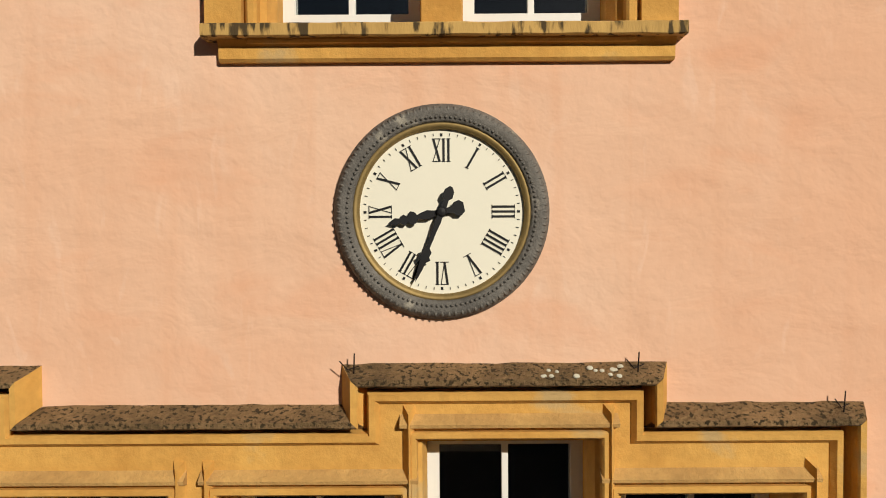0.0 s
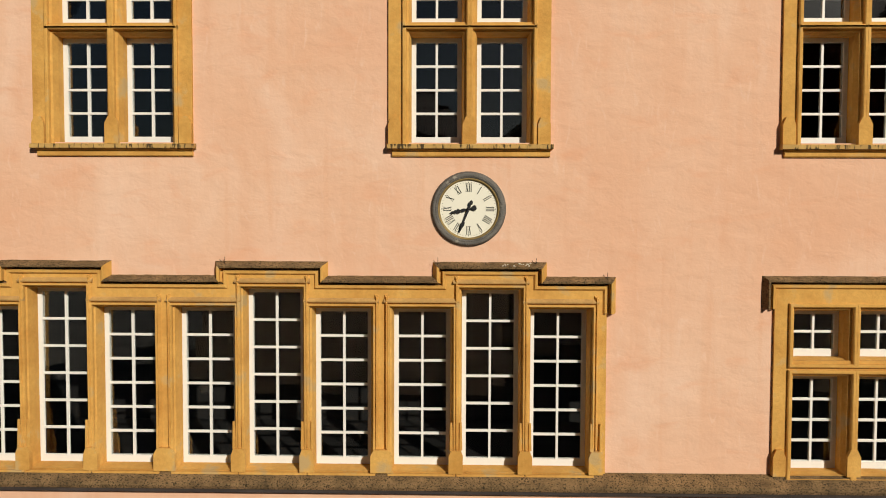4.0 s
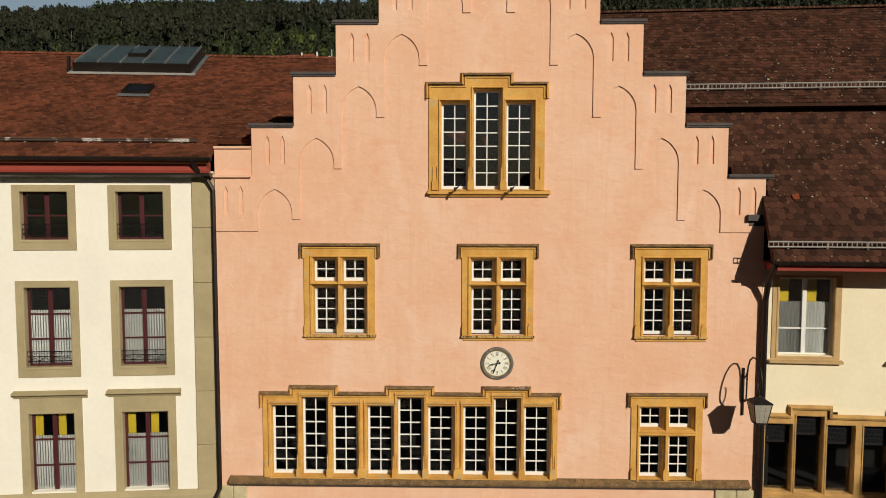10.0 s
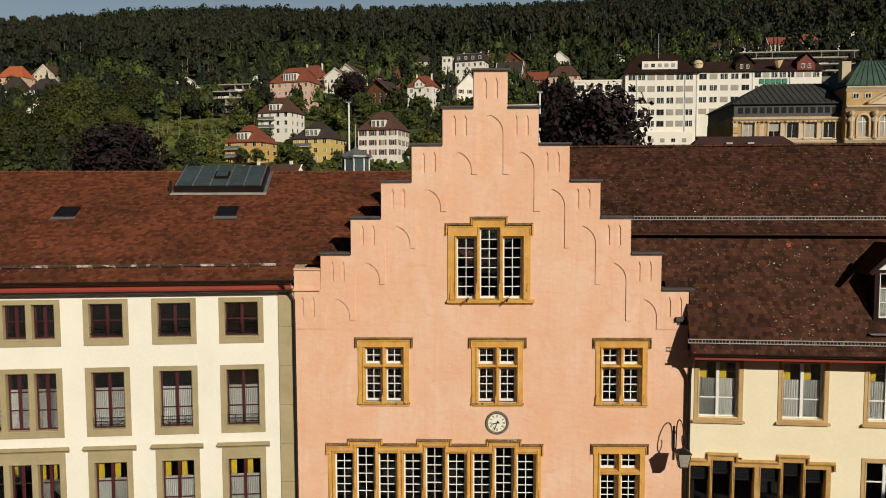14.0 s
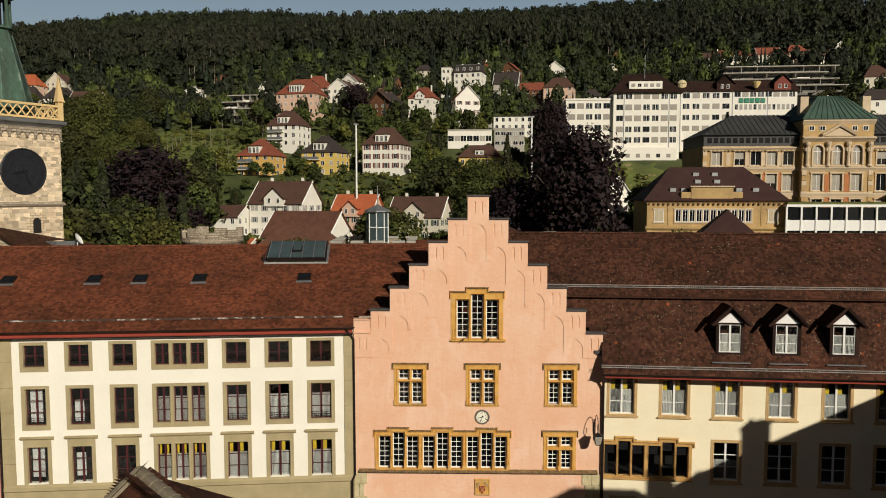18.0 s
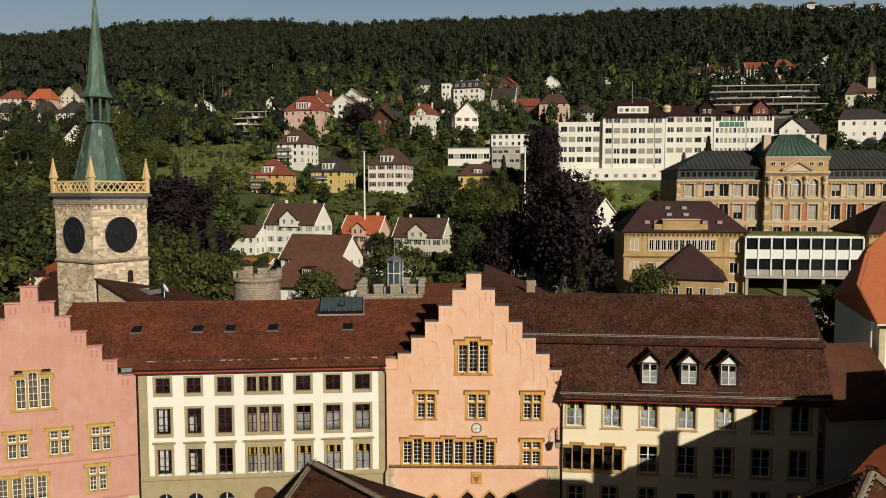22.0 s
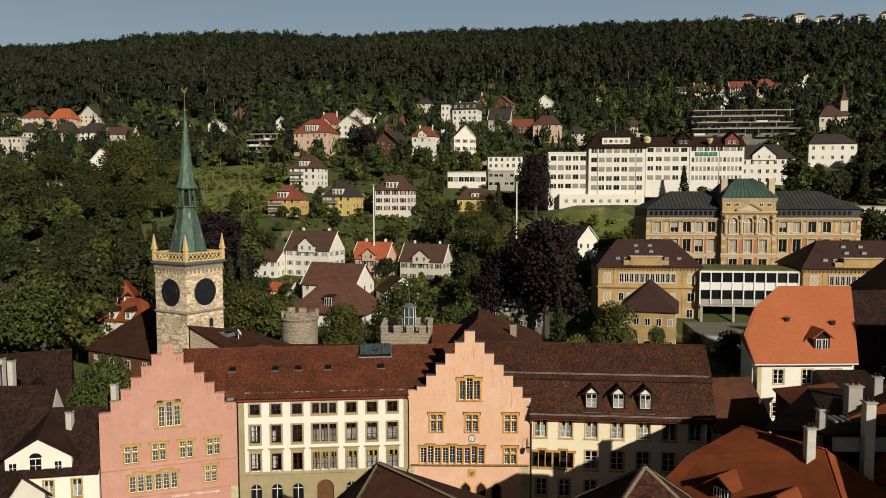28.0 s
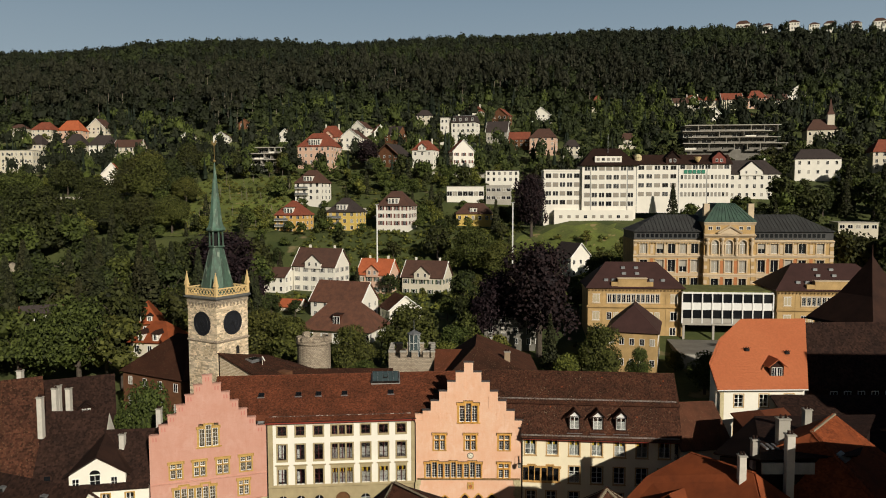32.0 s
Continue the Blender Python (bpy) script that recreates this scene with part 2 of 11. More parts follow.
GREYSTONE = brick_mat("grey_rubble_stone", (0.31, 0.25, 0.18), (0.54, 0.455, 0.34), (0.17, 0.135, 0.10), 0.40, 0.22, 0.025, 0.8)
STONEPIECE = mat("loose_ashlar_block", (0.76, 0.64, 0.47), 0.92, 0.25, 0.35, 9.0, 0.8, tint=(0.50, 0.38, 0.24), spread=0.42, spots=((0.40, 0.31, 0.19), 1.6, 0.14))
GILT = mat("ochre_painted_stone", (0.74, 0.53, 0.25), 0.8, 0.1, 2.0, 20.0, 0.2)
COPPER = mat("verdigris_copper", (0.080, 0.158, 0.112), 0.6, 0.55, 0.9, 6.0, 0.25, tint=(0.042, 0.048, 0.038), metal=0.1, spread=0.5, spots=((0.20, 0.25, 0.19), 2.2, 0.16), stretch=(1, 1, 0.30))
COPPERROOF = mat("weathered_copper_roof", (0.062, 0.064, 0.06), 0.6, 0.25, 0.3, 5.0, 0.2, tint=(0.045, 0.043, 0.042), metal=0.1)
CLOCKFACE = mat("cream_enamel_dial", (0.83, 0.80, 0.66), 0.5, 0.02, 3.0, 30.0, 0.03)
BLACK = mat("black_paint", (0.012, 0.012, 0.013), 0.5, 0.1, 5.0, 50.0, 0.05)
DIALDARK = mat("dark_slate_dial", (0.020, 0.021, 0.026), 0.5, 0.2, 2.0, 20.0, 0.05)
CASTIRON = mat("cast_stone_ring", (0.20, 0.185, 0.16), 0.7, 0.4, 3.0, 45.0, 0.5, tint=(0.09, 0.083, 0.075), spots=((0.34, 0.31, 0.25), 9.0, 0.12))
BRASS = mat("dull_gilt_rim", (0.36, 0.255, 0.10), 0.6, 0.2, 3.0, 30.0, 0.1, metal=0.6)
SAND = mat("school_sandstone", (0.53, 0.355, 0.155), 0.9, 0.2, 0.4, 8.0, 0.3)
SANDPALE = mat("pale_carved_sandstone", (0.62, 0.49, 0.33), 0.9, 0.12, 0.4, 8.0, 0.3)
# Darker than pale_concrete: shadow on the terraces put into the colour.
GREYCONC = mat("shade_darkened_concrete", (0.21, 0.195, 0.165), 0.9, 0.2, 0.4, 9.0, 0.3)
BRICKRED = mat("orange_brick_panel", (0.48, 0.19, 0.075), 0.9, 0.12, 1.0, 12.0, 0.2)
WHITEWALL = mat("white_render", (0.80, 0.76, 0.66), 0.92, 0.06, 0.3, 6.0, 0.15)
CONCRETE = mat("pale_concrete", (0.42, 0.39, 0.33), 0.9, 0.15, 0.4, 9.0, 0.3)
GREENROOF = mat("sedum_roof", (0.16, 0.17, 0.05), 0.98, 0.3, 0.6, 9.0, 0.6)
PAVING = mat("grey_paving", (0.16, 0.15, 0.135), 0.9, 0.2, 0.5, 9.0, 0.4)
SIGNGREEN = mat("green_sign_paint", (0.03, 0.20, 0.12), 0.6, 0.05, 3.0, 30.0, 0.0)
TIMBER = mat("brown_timber_boarding", (0.17, 0.075, 0.035), 0.85, 0.2, 1.0, 12.0, 0.3)


# ---- building helpers ----
CACHE = {}


def mesh_from(bm, name, material, smooth=False):
    me = bpy.data.meshes.new(name)
    bm.normal_update()
    bm.to_mesh(me)
    bm.free()
    if smooth:
        me.polygons.foreach_set("use_smooth", [True] * len(me.polygons))
    me.materials.append(material)
    return me


def put(name, me, parent=None, label="", m=None):
    ob = new(name, me)
    if parent is not None:
        ob.parent = parent
    if m is not None:
        ob.matrix_basis = m
    return tagged(ob, label)


def part(name, bm, material, parent, label="", m=None, smooth=False):
    return put(name, mesh_from(bm, name, material, smooth), parent, label, m)


def shared(key, build, material, smooth=False):
    """One mesh for alike pieces."""
    k = (key, material.name)
    if k not in CACHE:
        bm = bmesh.new()
        build(bm)
        CACHE[k] = mesh_from(bm, key[0], material, smooth)
    return CACHE[k]


def thing(name, label, category, m=None, group="", kind=""):
    ob = new(name)
    if m is not None:
        ob.matrix_basis = m
    return tagged(ob, label, category, group, kind)


def raw(name, verts, faces, material, smooth=False):
    me = bpy.data.meshes.new(name)
    me.from_pydata([tuple(v) for v in verts], [], [tuple(f) for f in faces])
    me.update()
    if smooth:
        me.polygons.foreach_set("use_smooth", [True] * len(me.polygons))
    me.materials.append(material)
    return me


def box(bm, x0, x1, y0, y1, z0, z1, m=None):
    vs = [bm.verts.new(Vector((x, y, z)) if m is None else m @ Vector((x, y, z))) for z in (z0, z1) for y in (y0, y1) for x in (x0, x1)]
    for f in ((0, 2, 3, 1), (4, 5, 7, 6), (0, 1, 5, 4), (2, 6, 7, 3), (0, 4, 6, 2), (1, 3, 7, 5)):
        bm.faces.new([vs[i] for i in f])
    return bm


def boxes(*rows):
    bm = bmesh.new()
    for r in rows:
        box(bm, *r)
    return bm


def soft_box(bm, x0, x1, y0, y1, z0, z1, r=0.01):
    """A box with its long edges eased."""
    t = bmesh.new()
    box(t, x0, x1, y0, y1, z0, z1)
    bmesh.ops.bevel(t, geom=t.edges[:], offset=r, segments=1, affect='EDGES')
    join(bm, t)


def join(bm, other, m=None):
    vs = {}
    for v in other.verts:
        vs[v] = bm.verts.new(v.co if m is None else m @ v.co)
    for f in other.faces:
        bm.faces.new([vs[v] for v in f.verts])
    other.free()


def wall_cells(bm, us, zs, solid, y0, y1):
    """A wall of thickness y0..y1 over the grid us x zs; solid(u, z) says which cells stand."""
    us, zs = sorted(set(round(u, 4) for u in us)), sorted(set(round(z, 4) for z in zs))
    ok = [[solid((us[i] + us[i + 1]) / 2, (zs[j] + zs[j + 1]) / 2) for j in range(len(zs) - 1)] for i in range(len(us) - 1)]
    cache = {}

    def v(i, j, y):
        k = (i, j, y)
        if k not in cache:
            cache[k] = bm.verts.new((us[i], y, zs[j]))
        return cache[k]

    def at(i, j):
        return 0 <= i < len(us) - 1 and 0 <= j < len(zs) - 1 and ok[i][j]

    for i in range(len(us) - 1):
        for j in range(len(zs) - 1):
            if not ok[i][j]:
                continue
            bm.faces.new((v(i, j, y0), v(i + 1, j, y0), v(i + 1, j + 1, y0), v(i, j + 1, y0)))
            bm.faces.new((v(i, j, y1), v(i, j + 1, y1), v(i + 1, j + 1, y1), v(i + 1, j, y1)))
            if not at(i - 1, j):
                bm.faces.new((v(i, j, y0), v(i, j + 1, y0), v(i, j + 1, y1), v(i, j, y1)))
            if not at(i + 1, j):
                bm.faces.new((v(i + 1, j, y0), v(i + 1, j, y1), v(i + 1, j + 1, y1), v(i + 1, j + 1, y0)))
            if not at(i, j - 1):
                bm.faces.new((v(i, j, y0), v(i, j, y1), v(i + 1, j, y1), v(i + 1, j, y0)))
            if not at(i, j + 1):
                bm.faces.new((v(i, j + 1, y0), v(i + 1, j + 1, y0), v(i + 1, j + 1, y1), v(i, j + 1, y1)))
    return bm


def wall_with(bm, u0, u1, z0, z1, y0, y1, holes, out=None):
    us, zs = [u0, u1], [z0, z1]
    for a, b, c, d in list(holes) + list(out or []):
        us += [min(max(a, u0), u1), min(max(b, u0), u1)]
        zs += [min(max(c, z0), z1), min(max(d, z0), z1)]
    hs = list(holes) + list(out or [])
    return wall_cells(bm, us, zs, lambda u, z: not any(a < u < b and c < z < d for a, b, c, d in hs), y0, y1)


def sweep(bm, pts, prof, closed=False):
    """Sweeps a moulding along a line of (u, z) points. prof: (outward offset, depth) pairs; outward is to the left of the way."""
    n = len(pts)
    rings = []
    for i, p in enumerate(pts):
        p = Vector(p)
        a = (p - Vector(pts[i - 1])).normalized() if closed or i else None
        b = (Vector(pts[(i + 1) % n]) - p).normalized() if closed or i < n - 1 else None
        a, b = a or b, b or a
        na, nb = Vector((-a.y, a.x)), Vector((-b.y, b.x))
        nn = (na + nb).normalized()
        k = 1 / max(nn.dot(na), 0.3)
        rings.append([bm.verts.new((p.x + nn.x * o * k, y, p.y + nn.y * o * k)) for o, y in prof])
    m = len(prof)
    for i in range(n if closed else n - 1):
        A, B = rings[i], rings[(i + 1) % n]
        for j in range(m):
            q = (j + 1) % m
            bm.faces.new((A[j], B[j], B[q], A[q]))
    if not closed:
        bm.faces.new(rings[0][::-1])
        bm.faces.new(rings[-1])
    bmesh.ops.recalc_face_normals(bm, faces=bm.faces[:])
    return bm


def rect(a, b, c, d):
    """Corners of an opening, so that outward is away from it."""
    return [(a, c), (a, d), (b, d), (b, c)]


def prism(bm, outline, y0, y1, holes=()):
    """Extrudes an outline of (u, z) points, with holes, from y0 to y1."""
    t = bmesh.new()
    edges = []
    for loop in (outline, *holes):
        vs = [t.verts.new((u, y0, z)) for u, z in loop]
        edges += [t.edges.new((vs[i], vs[(i + 1) % len(vs)])) for i in range(len(vs))]
    bmesh.ops.triangle_fill(t, edges=edges, use_beauty=True, use_dissolve=False)
    r = bmesh.ops.extrude_face_region(t, geom=t.faces[:])
    bmesh.ops.translate(t, verts=[g for g in r["geom"] if isinstance(g, bmesh.types.BMVert)], vec=(0, y1 - y0, 0))
    bmesh.ops.recalc_face_normals(t, faces=t.faces[:])
    join(bm, t)
    return bm


def lathe(bm, prof, seg=16, m=None, a0=0.0, a1=math.tau):
    """Turns (radius, height) pairs about z."""
    full = abs(a1 - a0 - math.tau) < 1e-6
    k = seg if full else seg + 1
    rings = []
    for r, z in prof:
        rings.append([bm.verts.new((m or Matrix()) @ Vector((r * math.cos(a0 + (a1 - a0) * i / seg), r * math.sin(a0 + (a1 - a0) * i / seg), z))) for i in range(k)])
    for A, B in zip(rings, rings[1:]):
        for i in range(seg):
            j = (i + 1) % k
            bm.faces.new((A[i], A[j], B[j], B[i]))
    for R, flip in ((rings[0], True), (rings[-1], False)):
        if full and len(set(tuple(round(c, 5) for c in v.co) for v in R)) > 2:
            bm.faces.new(R[::-1] if flip else R)
    bmesh.ops.remove_doubles(bm, verts=bm.verts[:], dist=1e-5)
    return bm


def tube(bm, pts, r, seg=6, flat=1.0):
    """A bar along 3D points."""
    rings = []
    for i, p in enumerate(pts):
        p = Vector(p)
        d = (Vector(pts[min(i + 1, len(pts) - 1)]) - Vector(pts[max(i - 1, 0)])).normalized()
        s = d.cross(Vector((0, 1, 0)) if abs(d.y) < 0.9 else Vector((1, 0, 0))).normalized()
        t = d.cross(s)
        rr = r[i] if isinstance(r, (list, tuple)) else r
        rings.append([bm.verts.new(p + s * math.cos(a) * rr + t * math.sin(a) * rr * flat) for a in (math.tau * j / seg for j in range(seg))])
    for A, B in zip(rings, rings[1:]):
        for i in range(seg):
            bm.faces.new((A[i], A[(i + 1) % seg], B[(i + 1) % seg], B[i]))
    bm.faces.new(rings[0][::-1])
    bm.faces.new(rings[-1])
    return bm


def along(a, b, z=0.0):
    """The pose of a wall that runs from a to b in plan: x along it, y into the house."""
    d = Vector((b[0] - a[0], b[1] - a[1]))
    return pose(a[0], a[1], z, 0, 0, math.degrees(math.atan2(d.y, d.x)))


def tiles(name, corners, material, tw=0.18, th=0.155, near=None, parent=None, thick=0.014):
    """Plain tiles with rounded tails over a roof plane: corners eave left, eave right, ridge right, ridge left.
    near: a stretch (s0, s1, r0, r1) of the plane whose tiles are pieces of their own."""
    a, b, c, d = (Vector(p) for p in corners)
    rise = max((d - a).length, (c - b).length)
    rows = int(rise / th)
    nrm = (b - a).cross(d - a)
    if nrm.length < 1e-6:
        nrm = (b - a).cross(c - a)
    nrm.normalize()
    verts, faces, singles = [], [], []
    rnd = random.Random(len(name) * 7 + rows)
    for i in range(rows):
        t0, t1 = i / rows, min((i + 1.9) / rows, 1.02)
        l0, r0, l1, r1 = a.lerp(d, t0), b.lerp(c, t0), a.lerp(d, t1), b.lerp(c, t1)
        wid = (r0 - l0).length
        if wid < tw * 0.7:
            continue
        k = max(1, int(wid / tw))
        off = 0.5 if i % 2 else 0.0
        ex = (r0 - l0).normalized()
        up = (l1 - l0)
        up = (up - ex * up.dot(ex)).normalized()
        run = (t1 - t0) * rise
        for j in range(k + (1 if off else 0)):
            u0, u1 = (j - off) / k, (j + 1 - off) / k
            u0, u1 = max(u0, 0), min(u1, 1)
            if u1 - u0 < 0.3 / k:
                continue
            p = l0.lerp(r0, u0) + ex * 0.003
            q = l0.lerp(r0, u1) - ex * 0.003
            lift = nrm * (0.026 + rnd.uniform(-0.005, 0.007))
            w = q - p
            slip = up * rnd.uniform(-0.008, 0.008)
            low = [p + up * th * 0.28, p + w * 0.26, p + w * 0.74, q + up * th * 0.28]
            low = [v + lift + slip for v in low]
            top = [q + up * run + nrm * 0.004, p + up * run + nrm * 0.004]
            ring = low + top
            base = len(verts)
            drop = nrm * thick
            quad = tuple(range(base, base + 6))
            vv = ring + [v - drop for v in low]
            ff = [quad] + [(base + 6 + m2, base + 7 + m2, base + 1 + m2, base + m2) for m2 in range(3)]
            if near and near[0] < (u0 + u1) / 2 < near[1] and near[2] < t0 < near[3]:
                singles.append((vv, [tuple(x - base for x in f) for f in ff]))
                continue
            verts += vv
            faces += ff
    ob = put("roof_tiles", raw("roof_tiles", verts, faces, material), parent)
    tagged(ob, "", "", "", "stuff")
    if near and singles:
        vv, ff = singles[len(singles) // 2]
        o = Vector(vv[2])
        me = raw("roof_tile", [v - o for v in vv], ff, material)
        for vs, fs in singles[:300]:
            put("roof_tile", me, parent, "", Matrix.Translation(Vector(vs[2])))
    return ob


def slab(bm, corners, thick):
    """A flat plate under four (or three) corners."""
    n = (Vector(corners[1]) - Vector(corners[0])).cross(Vector(corners[-1]) - Vector(corners[0])).normalized()
    top = [bm.verts.new(Vector(c)) for c in corners]
    low = [bm.verts.new(Vector(c) - n * thick) for c in corners]
    bm.faces.new(top)
    bm.faces.new(low[::-1])
    for i in range(len(corners)):
        j = (i + 1) % len(corners)
        bm.faces.new((top[i], low[i], low[j], top[j]))
    return bm


# ---- ground ----
PROFILE_Y = [-400, 15, 45, 80, 100, 140, 158, 175, 200, 225, 250, 300, 400, 600, 800, 1000, 1150, 2500]
PROFILE_Z = [-0.05, -0.05, 1.5, 4, 5.5, 8.5, 9.5, 14, 25, 28, 38, 52, 84, 150, 211, 254, 263, 244]


def clip01(v):
    return min(max(v, 0.0), 1.0)


def ground_at(x, y):
    """The town lies level, the hillside rises behind it; the school and the factory stand on terraces."""
    z = float(np.interp(y, PROFILE_Y, PROFILE_Z))
    z += clip01((x - 15) / 30) * clip01((y - 50) / 40) * clip01((230 - y) / 60) * 4.0
    z += clip01((x - 25) / 20) * clip01((y - 150) / 40) * clip01((250 - y) / 35) * clip01((150 - x) / 30) * 3.0
    z += clip01((x - 40) / 12) * clip01((y - 86) / 10) * clip01((160 - y) / 30) * 5.0
    z -= clip01((-90 - x) / 80) * clip01((y - 150) / 60) * clip01((500 - y) / 150) * 5.0
    z += clip01((x - 90) / 80) * clip01((y - 150) / 60) * clip01((700 - y) / 250) * 6.0
    if y > 40:
        k = min((y - 40) / 150, 1.0)
        z += k * (noise.noise(Vector((x * 0.012, y * 0.012, 3.0))) * 2.2 + noise.noise(Vector((x * 0.05, y * 0.05, 7.0))) * 0.5)
    if y > 450:
        z += noise.noise(Vector((x * 0.004, y * 0.002, 1.0))) * 16 * min((y - 450) / 300, 1.0)
        z += clip01((x - 330) / 90) * clip01((y - 830) / 80) * 11.0
        z += max(min(x, 560) * (0.008 if x > 0 else 0.034), -21.0) * clip01((y - 450) / 400)
    return z


GRASS = mat("hill_grass", (0.096, 0.108, 0.032), 0.97, 0.35, 0.06, 1.2, 0.5, tint=(0.040, 0.056, 0.015), spots=((0.20, 0.16, 0.08), 0.11, 0.08))
xs = [-3000, -2200, -1600] + list(range(-1200, -300, 40)) + list(range(-300, 300, 8)) + list(range(300, 1201, 40)) + [1600, 2200, 3000]
ys = [-1500, -700, -300, -150, -60, -20, 16] + list(range(24, 320, 8)) + list(range(320, 1200, 22)) + [1400, 1800, 2500]
gv = [(x, y, ground_at(x, y)) for y in ys for x in xs]
gf = [(j * len(xs) + i, j * len(xs) + i + 1, (j + 1) * len(xs) + i + 1, (j + 1) * len(xs) + i) for j in range(len(ys) - 1) for i in range(len(xs) - 1)]
tagged(put("ground", raw("ground", gv, gf, GRASS, True)), "grassy valley floor and hillside rising to a wooded ridge", "ground", kind="structure")
bm = bmesh.new()
box(bm, -110, 110, -170, 14, -0.3, 0.0)
tagged(part("pavement", bm, PAVING, None), "grey stone paving of the old town square", "pavement", kind="structure")
HAZE = bpy.data.materials.new("hazy_morning_sky")
HAZE.use_nodes = True
hz = HAZE.node_tree
hz.nodes.remove(hz.nodes["Principled BSDF"])
glow, hco, hsep, hmap, hramp = (hz.nodes.new(k) for k in ("ShaderNodeEmission", "ShaderNodeTexCoord", "ShaderNodeSeparateXYZ", "ShaderNodeMapRange", "ShaderNodeValToRGB"))
hz.links.new(hco.outputs["Object"], hsep.inputs[0])
hz.links.new(hsep.outputs[2], hmap.inputs[0])
hmap.inputs[1].default_value, hmap.inputs[2].default_value = 250, 800
hramp.color_ramp.elements[0].color, hramp.color_ramp.elements[1].color = (0.335, 0.41, 0.455, 1), (0.20, 0.275, 0.345, 1)
hz.links.new(hmap.outputs[0], hramp.inputs[0])
hz.links.new(hramp.outputs[0], glow.inputs[0])
hz.links.new(glow.outputs[0], hz.nodes["Material Output"].inputs[0])
bv, bf = [], []
for i in range(33):
    a = math.radians(-62 + 124 * i / 32)
    bv += [(2900 * math.sin(a), 2900 * math.cos(a) - 90, z) for z in (100, 400, 800)]
for i in range(32):
    bf += [(3 * i + j, 3 * i + 3 + j, 3 * i + 4 + j, 3 * i + 1 + j) for j in range(2)]
tagged(put("backdrop", raw("backdrop", bv, bf, HAZE, True)), "pale hazy blue morning sky beyond the ridge", "sky", kind="structure")
MEADOW = mat("sunny_meadow", (0.15, 0.18, 0.035), 0.97, 0.4, 0.12, 1.6, 0.6, tint=(0.075, 0.09, 0.026), spots=((0.26, 0.20, 0.09), 0.3, 0.15))
for name, x0, x1, y0, y1, lab in (("meadow", -134, -76, 204, 296, "steep sunny vineyard meadow below the terraces"), ("meadow", -216, -150, 246, 272, "small garden lawn on the slope"), ("meadow", 24, 62, 152, 196, "grassy slope below the factory")):
    nx, ny = int((x1 - x0) / 4), int((y1 - y0) / 4)
    mv = [(x0 + (x1 - x0) * i / nx + 2.5 * math.sin(j * 1.7) * (1 if i in (0, nx) else 0), y0 + (y1 - y0) * j / ny + 2.0 * math.sin(i * 2.1) * (1 if j in (0, ny) else 0)) for j in range(ny + 1) for i in range(nx + 1)]
    mf = [(j * (nx + 1) + i, j * (nx + 1) + i + 1, (j + 1) * (nx + 1) + i + 1, (j + 1) * (nx + 1) + i) for j in range(ny) for i in range(nx)]
    tagged(put(name, raw(name, [(x, y, ground_at(x, y) + 0.22) for x, y in mv], mf, MEADOW, True)), lab, "meadow", kind="structure")


# ---- mullioned windows of the two stepped-gable houses ----
def light(parent, u0, u1, z0, z1, cols, rows, y=0.17, frame_mat=None, name="casement", bar=0.026):
    """One glazed light: white frame with bars (a part) and its panes (sub-parts)."""
    w, h = u1 - u0, z1 - z0
    fm = frame_mat or WHITE

    def frame_mesh(bm):
        f = 0.05
        box(bm, 0, f, 0, 0.06, 0, h)
        box(bm, w - f, w, 0, 0.06, 0, h)
        box(bm, f, w - f, 0, 0.06, 0, f + 0.03)
        box(bm, f, w - f, 0, 0.06, h - f, h)
        for i in range(1, cols):
            x = f + (w - 2 * f) * i / cols
            box(bm, x - bar / 2, x + bar / 2, 0.006, 0.045, f + 0.03, h - f)
        for j in range(1, rows):
            z = f + 0.03 + (h - 2 * f - 0.03) * j / rows
            for i in range(cols):
                a = f + (w - 2 * f) * i / cols + (bar / 2 if i else 0)
                b = f + (w - 2 * f) * (i + 1) / cols - (bar / 2 if i < cols - 1 else 0)
                box(bm, a, b, 0.008, 0.043, z - bar / 2, z + bar / 2)

    fr = put(name, shared(("casement", round(w, 3), round(h, 3), cols, rows), frame_mesh, fm), parent, "", pose(u0, y, z0))
    cw, ch = (w - 0.1) / cols, (h - 0.13) / rows
    me = shared(("pane", round(cw, 3), round(ch, 3)), lambda b: box(b, 0, cw, 0, 0.004, 0, ch), GLASS)
    for i in range(cols):
        for j in range(rows):
            k = (i * 7 + j * 3) % 5 - 2
            p = put("pane", me, fr, "", pose(0.05 + cw * i, 0.022, 0.08 + ch * j, k * 0.25, 0, k * 0.18))
            p.visible_shadow = False
    return fr


def moulded(bm, lights, y0, depth, k=1.0):
    """Splayed and beaded reveal round each light. k: share of the full width of the bead."""
    for a, b, c, d in lights:
        sweep(bm, rect(a, b, c, d), [(0.092 * k, y0), (0.092 * k, y0 - 0.026), (0.082 * k, y0 - 0.036), (0.060 * k, y0 - 0.036), (0.050 * k, y0 - 0.026), (0.046 * k, y0 + 0.012), (0.022 * k, y0 + 0.022), (0.0, y0 + 0.10), (0.0, depth), (0.06, depth)], True)


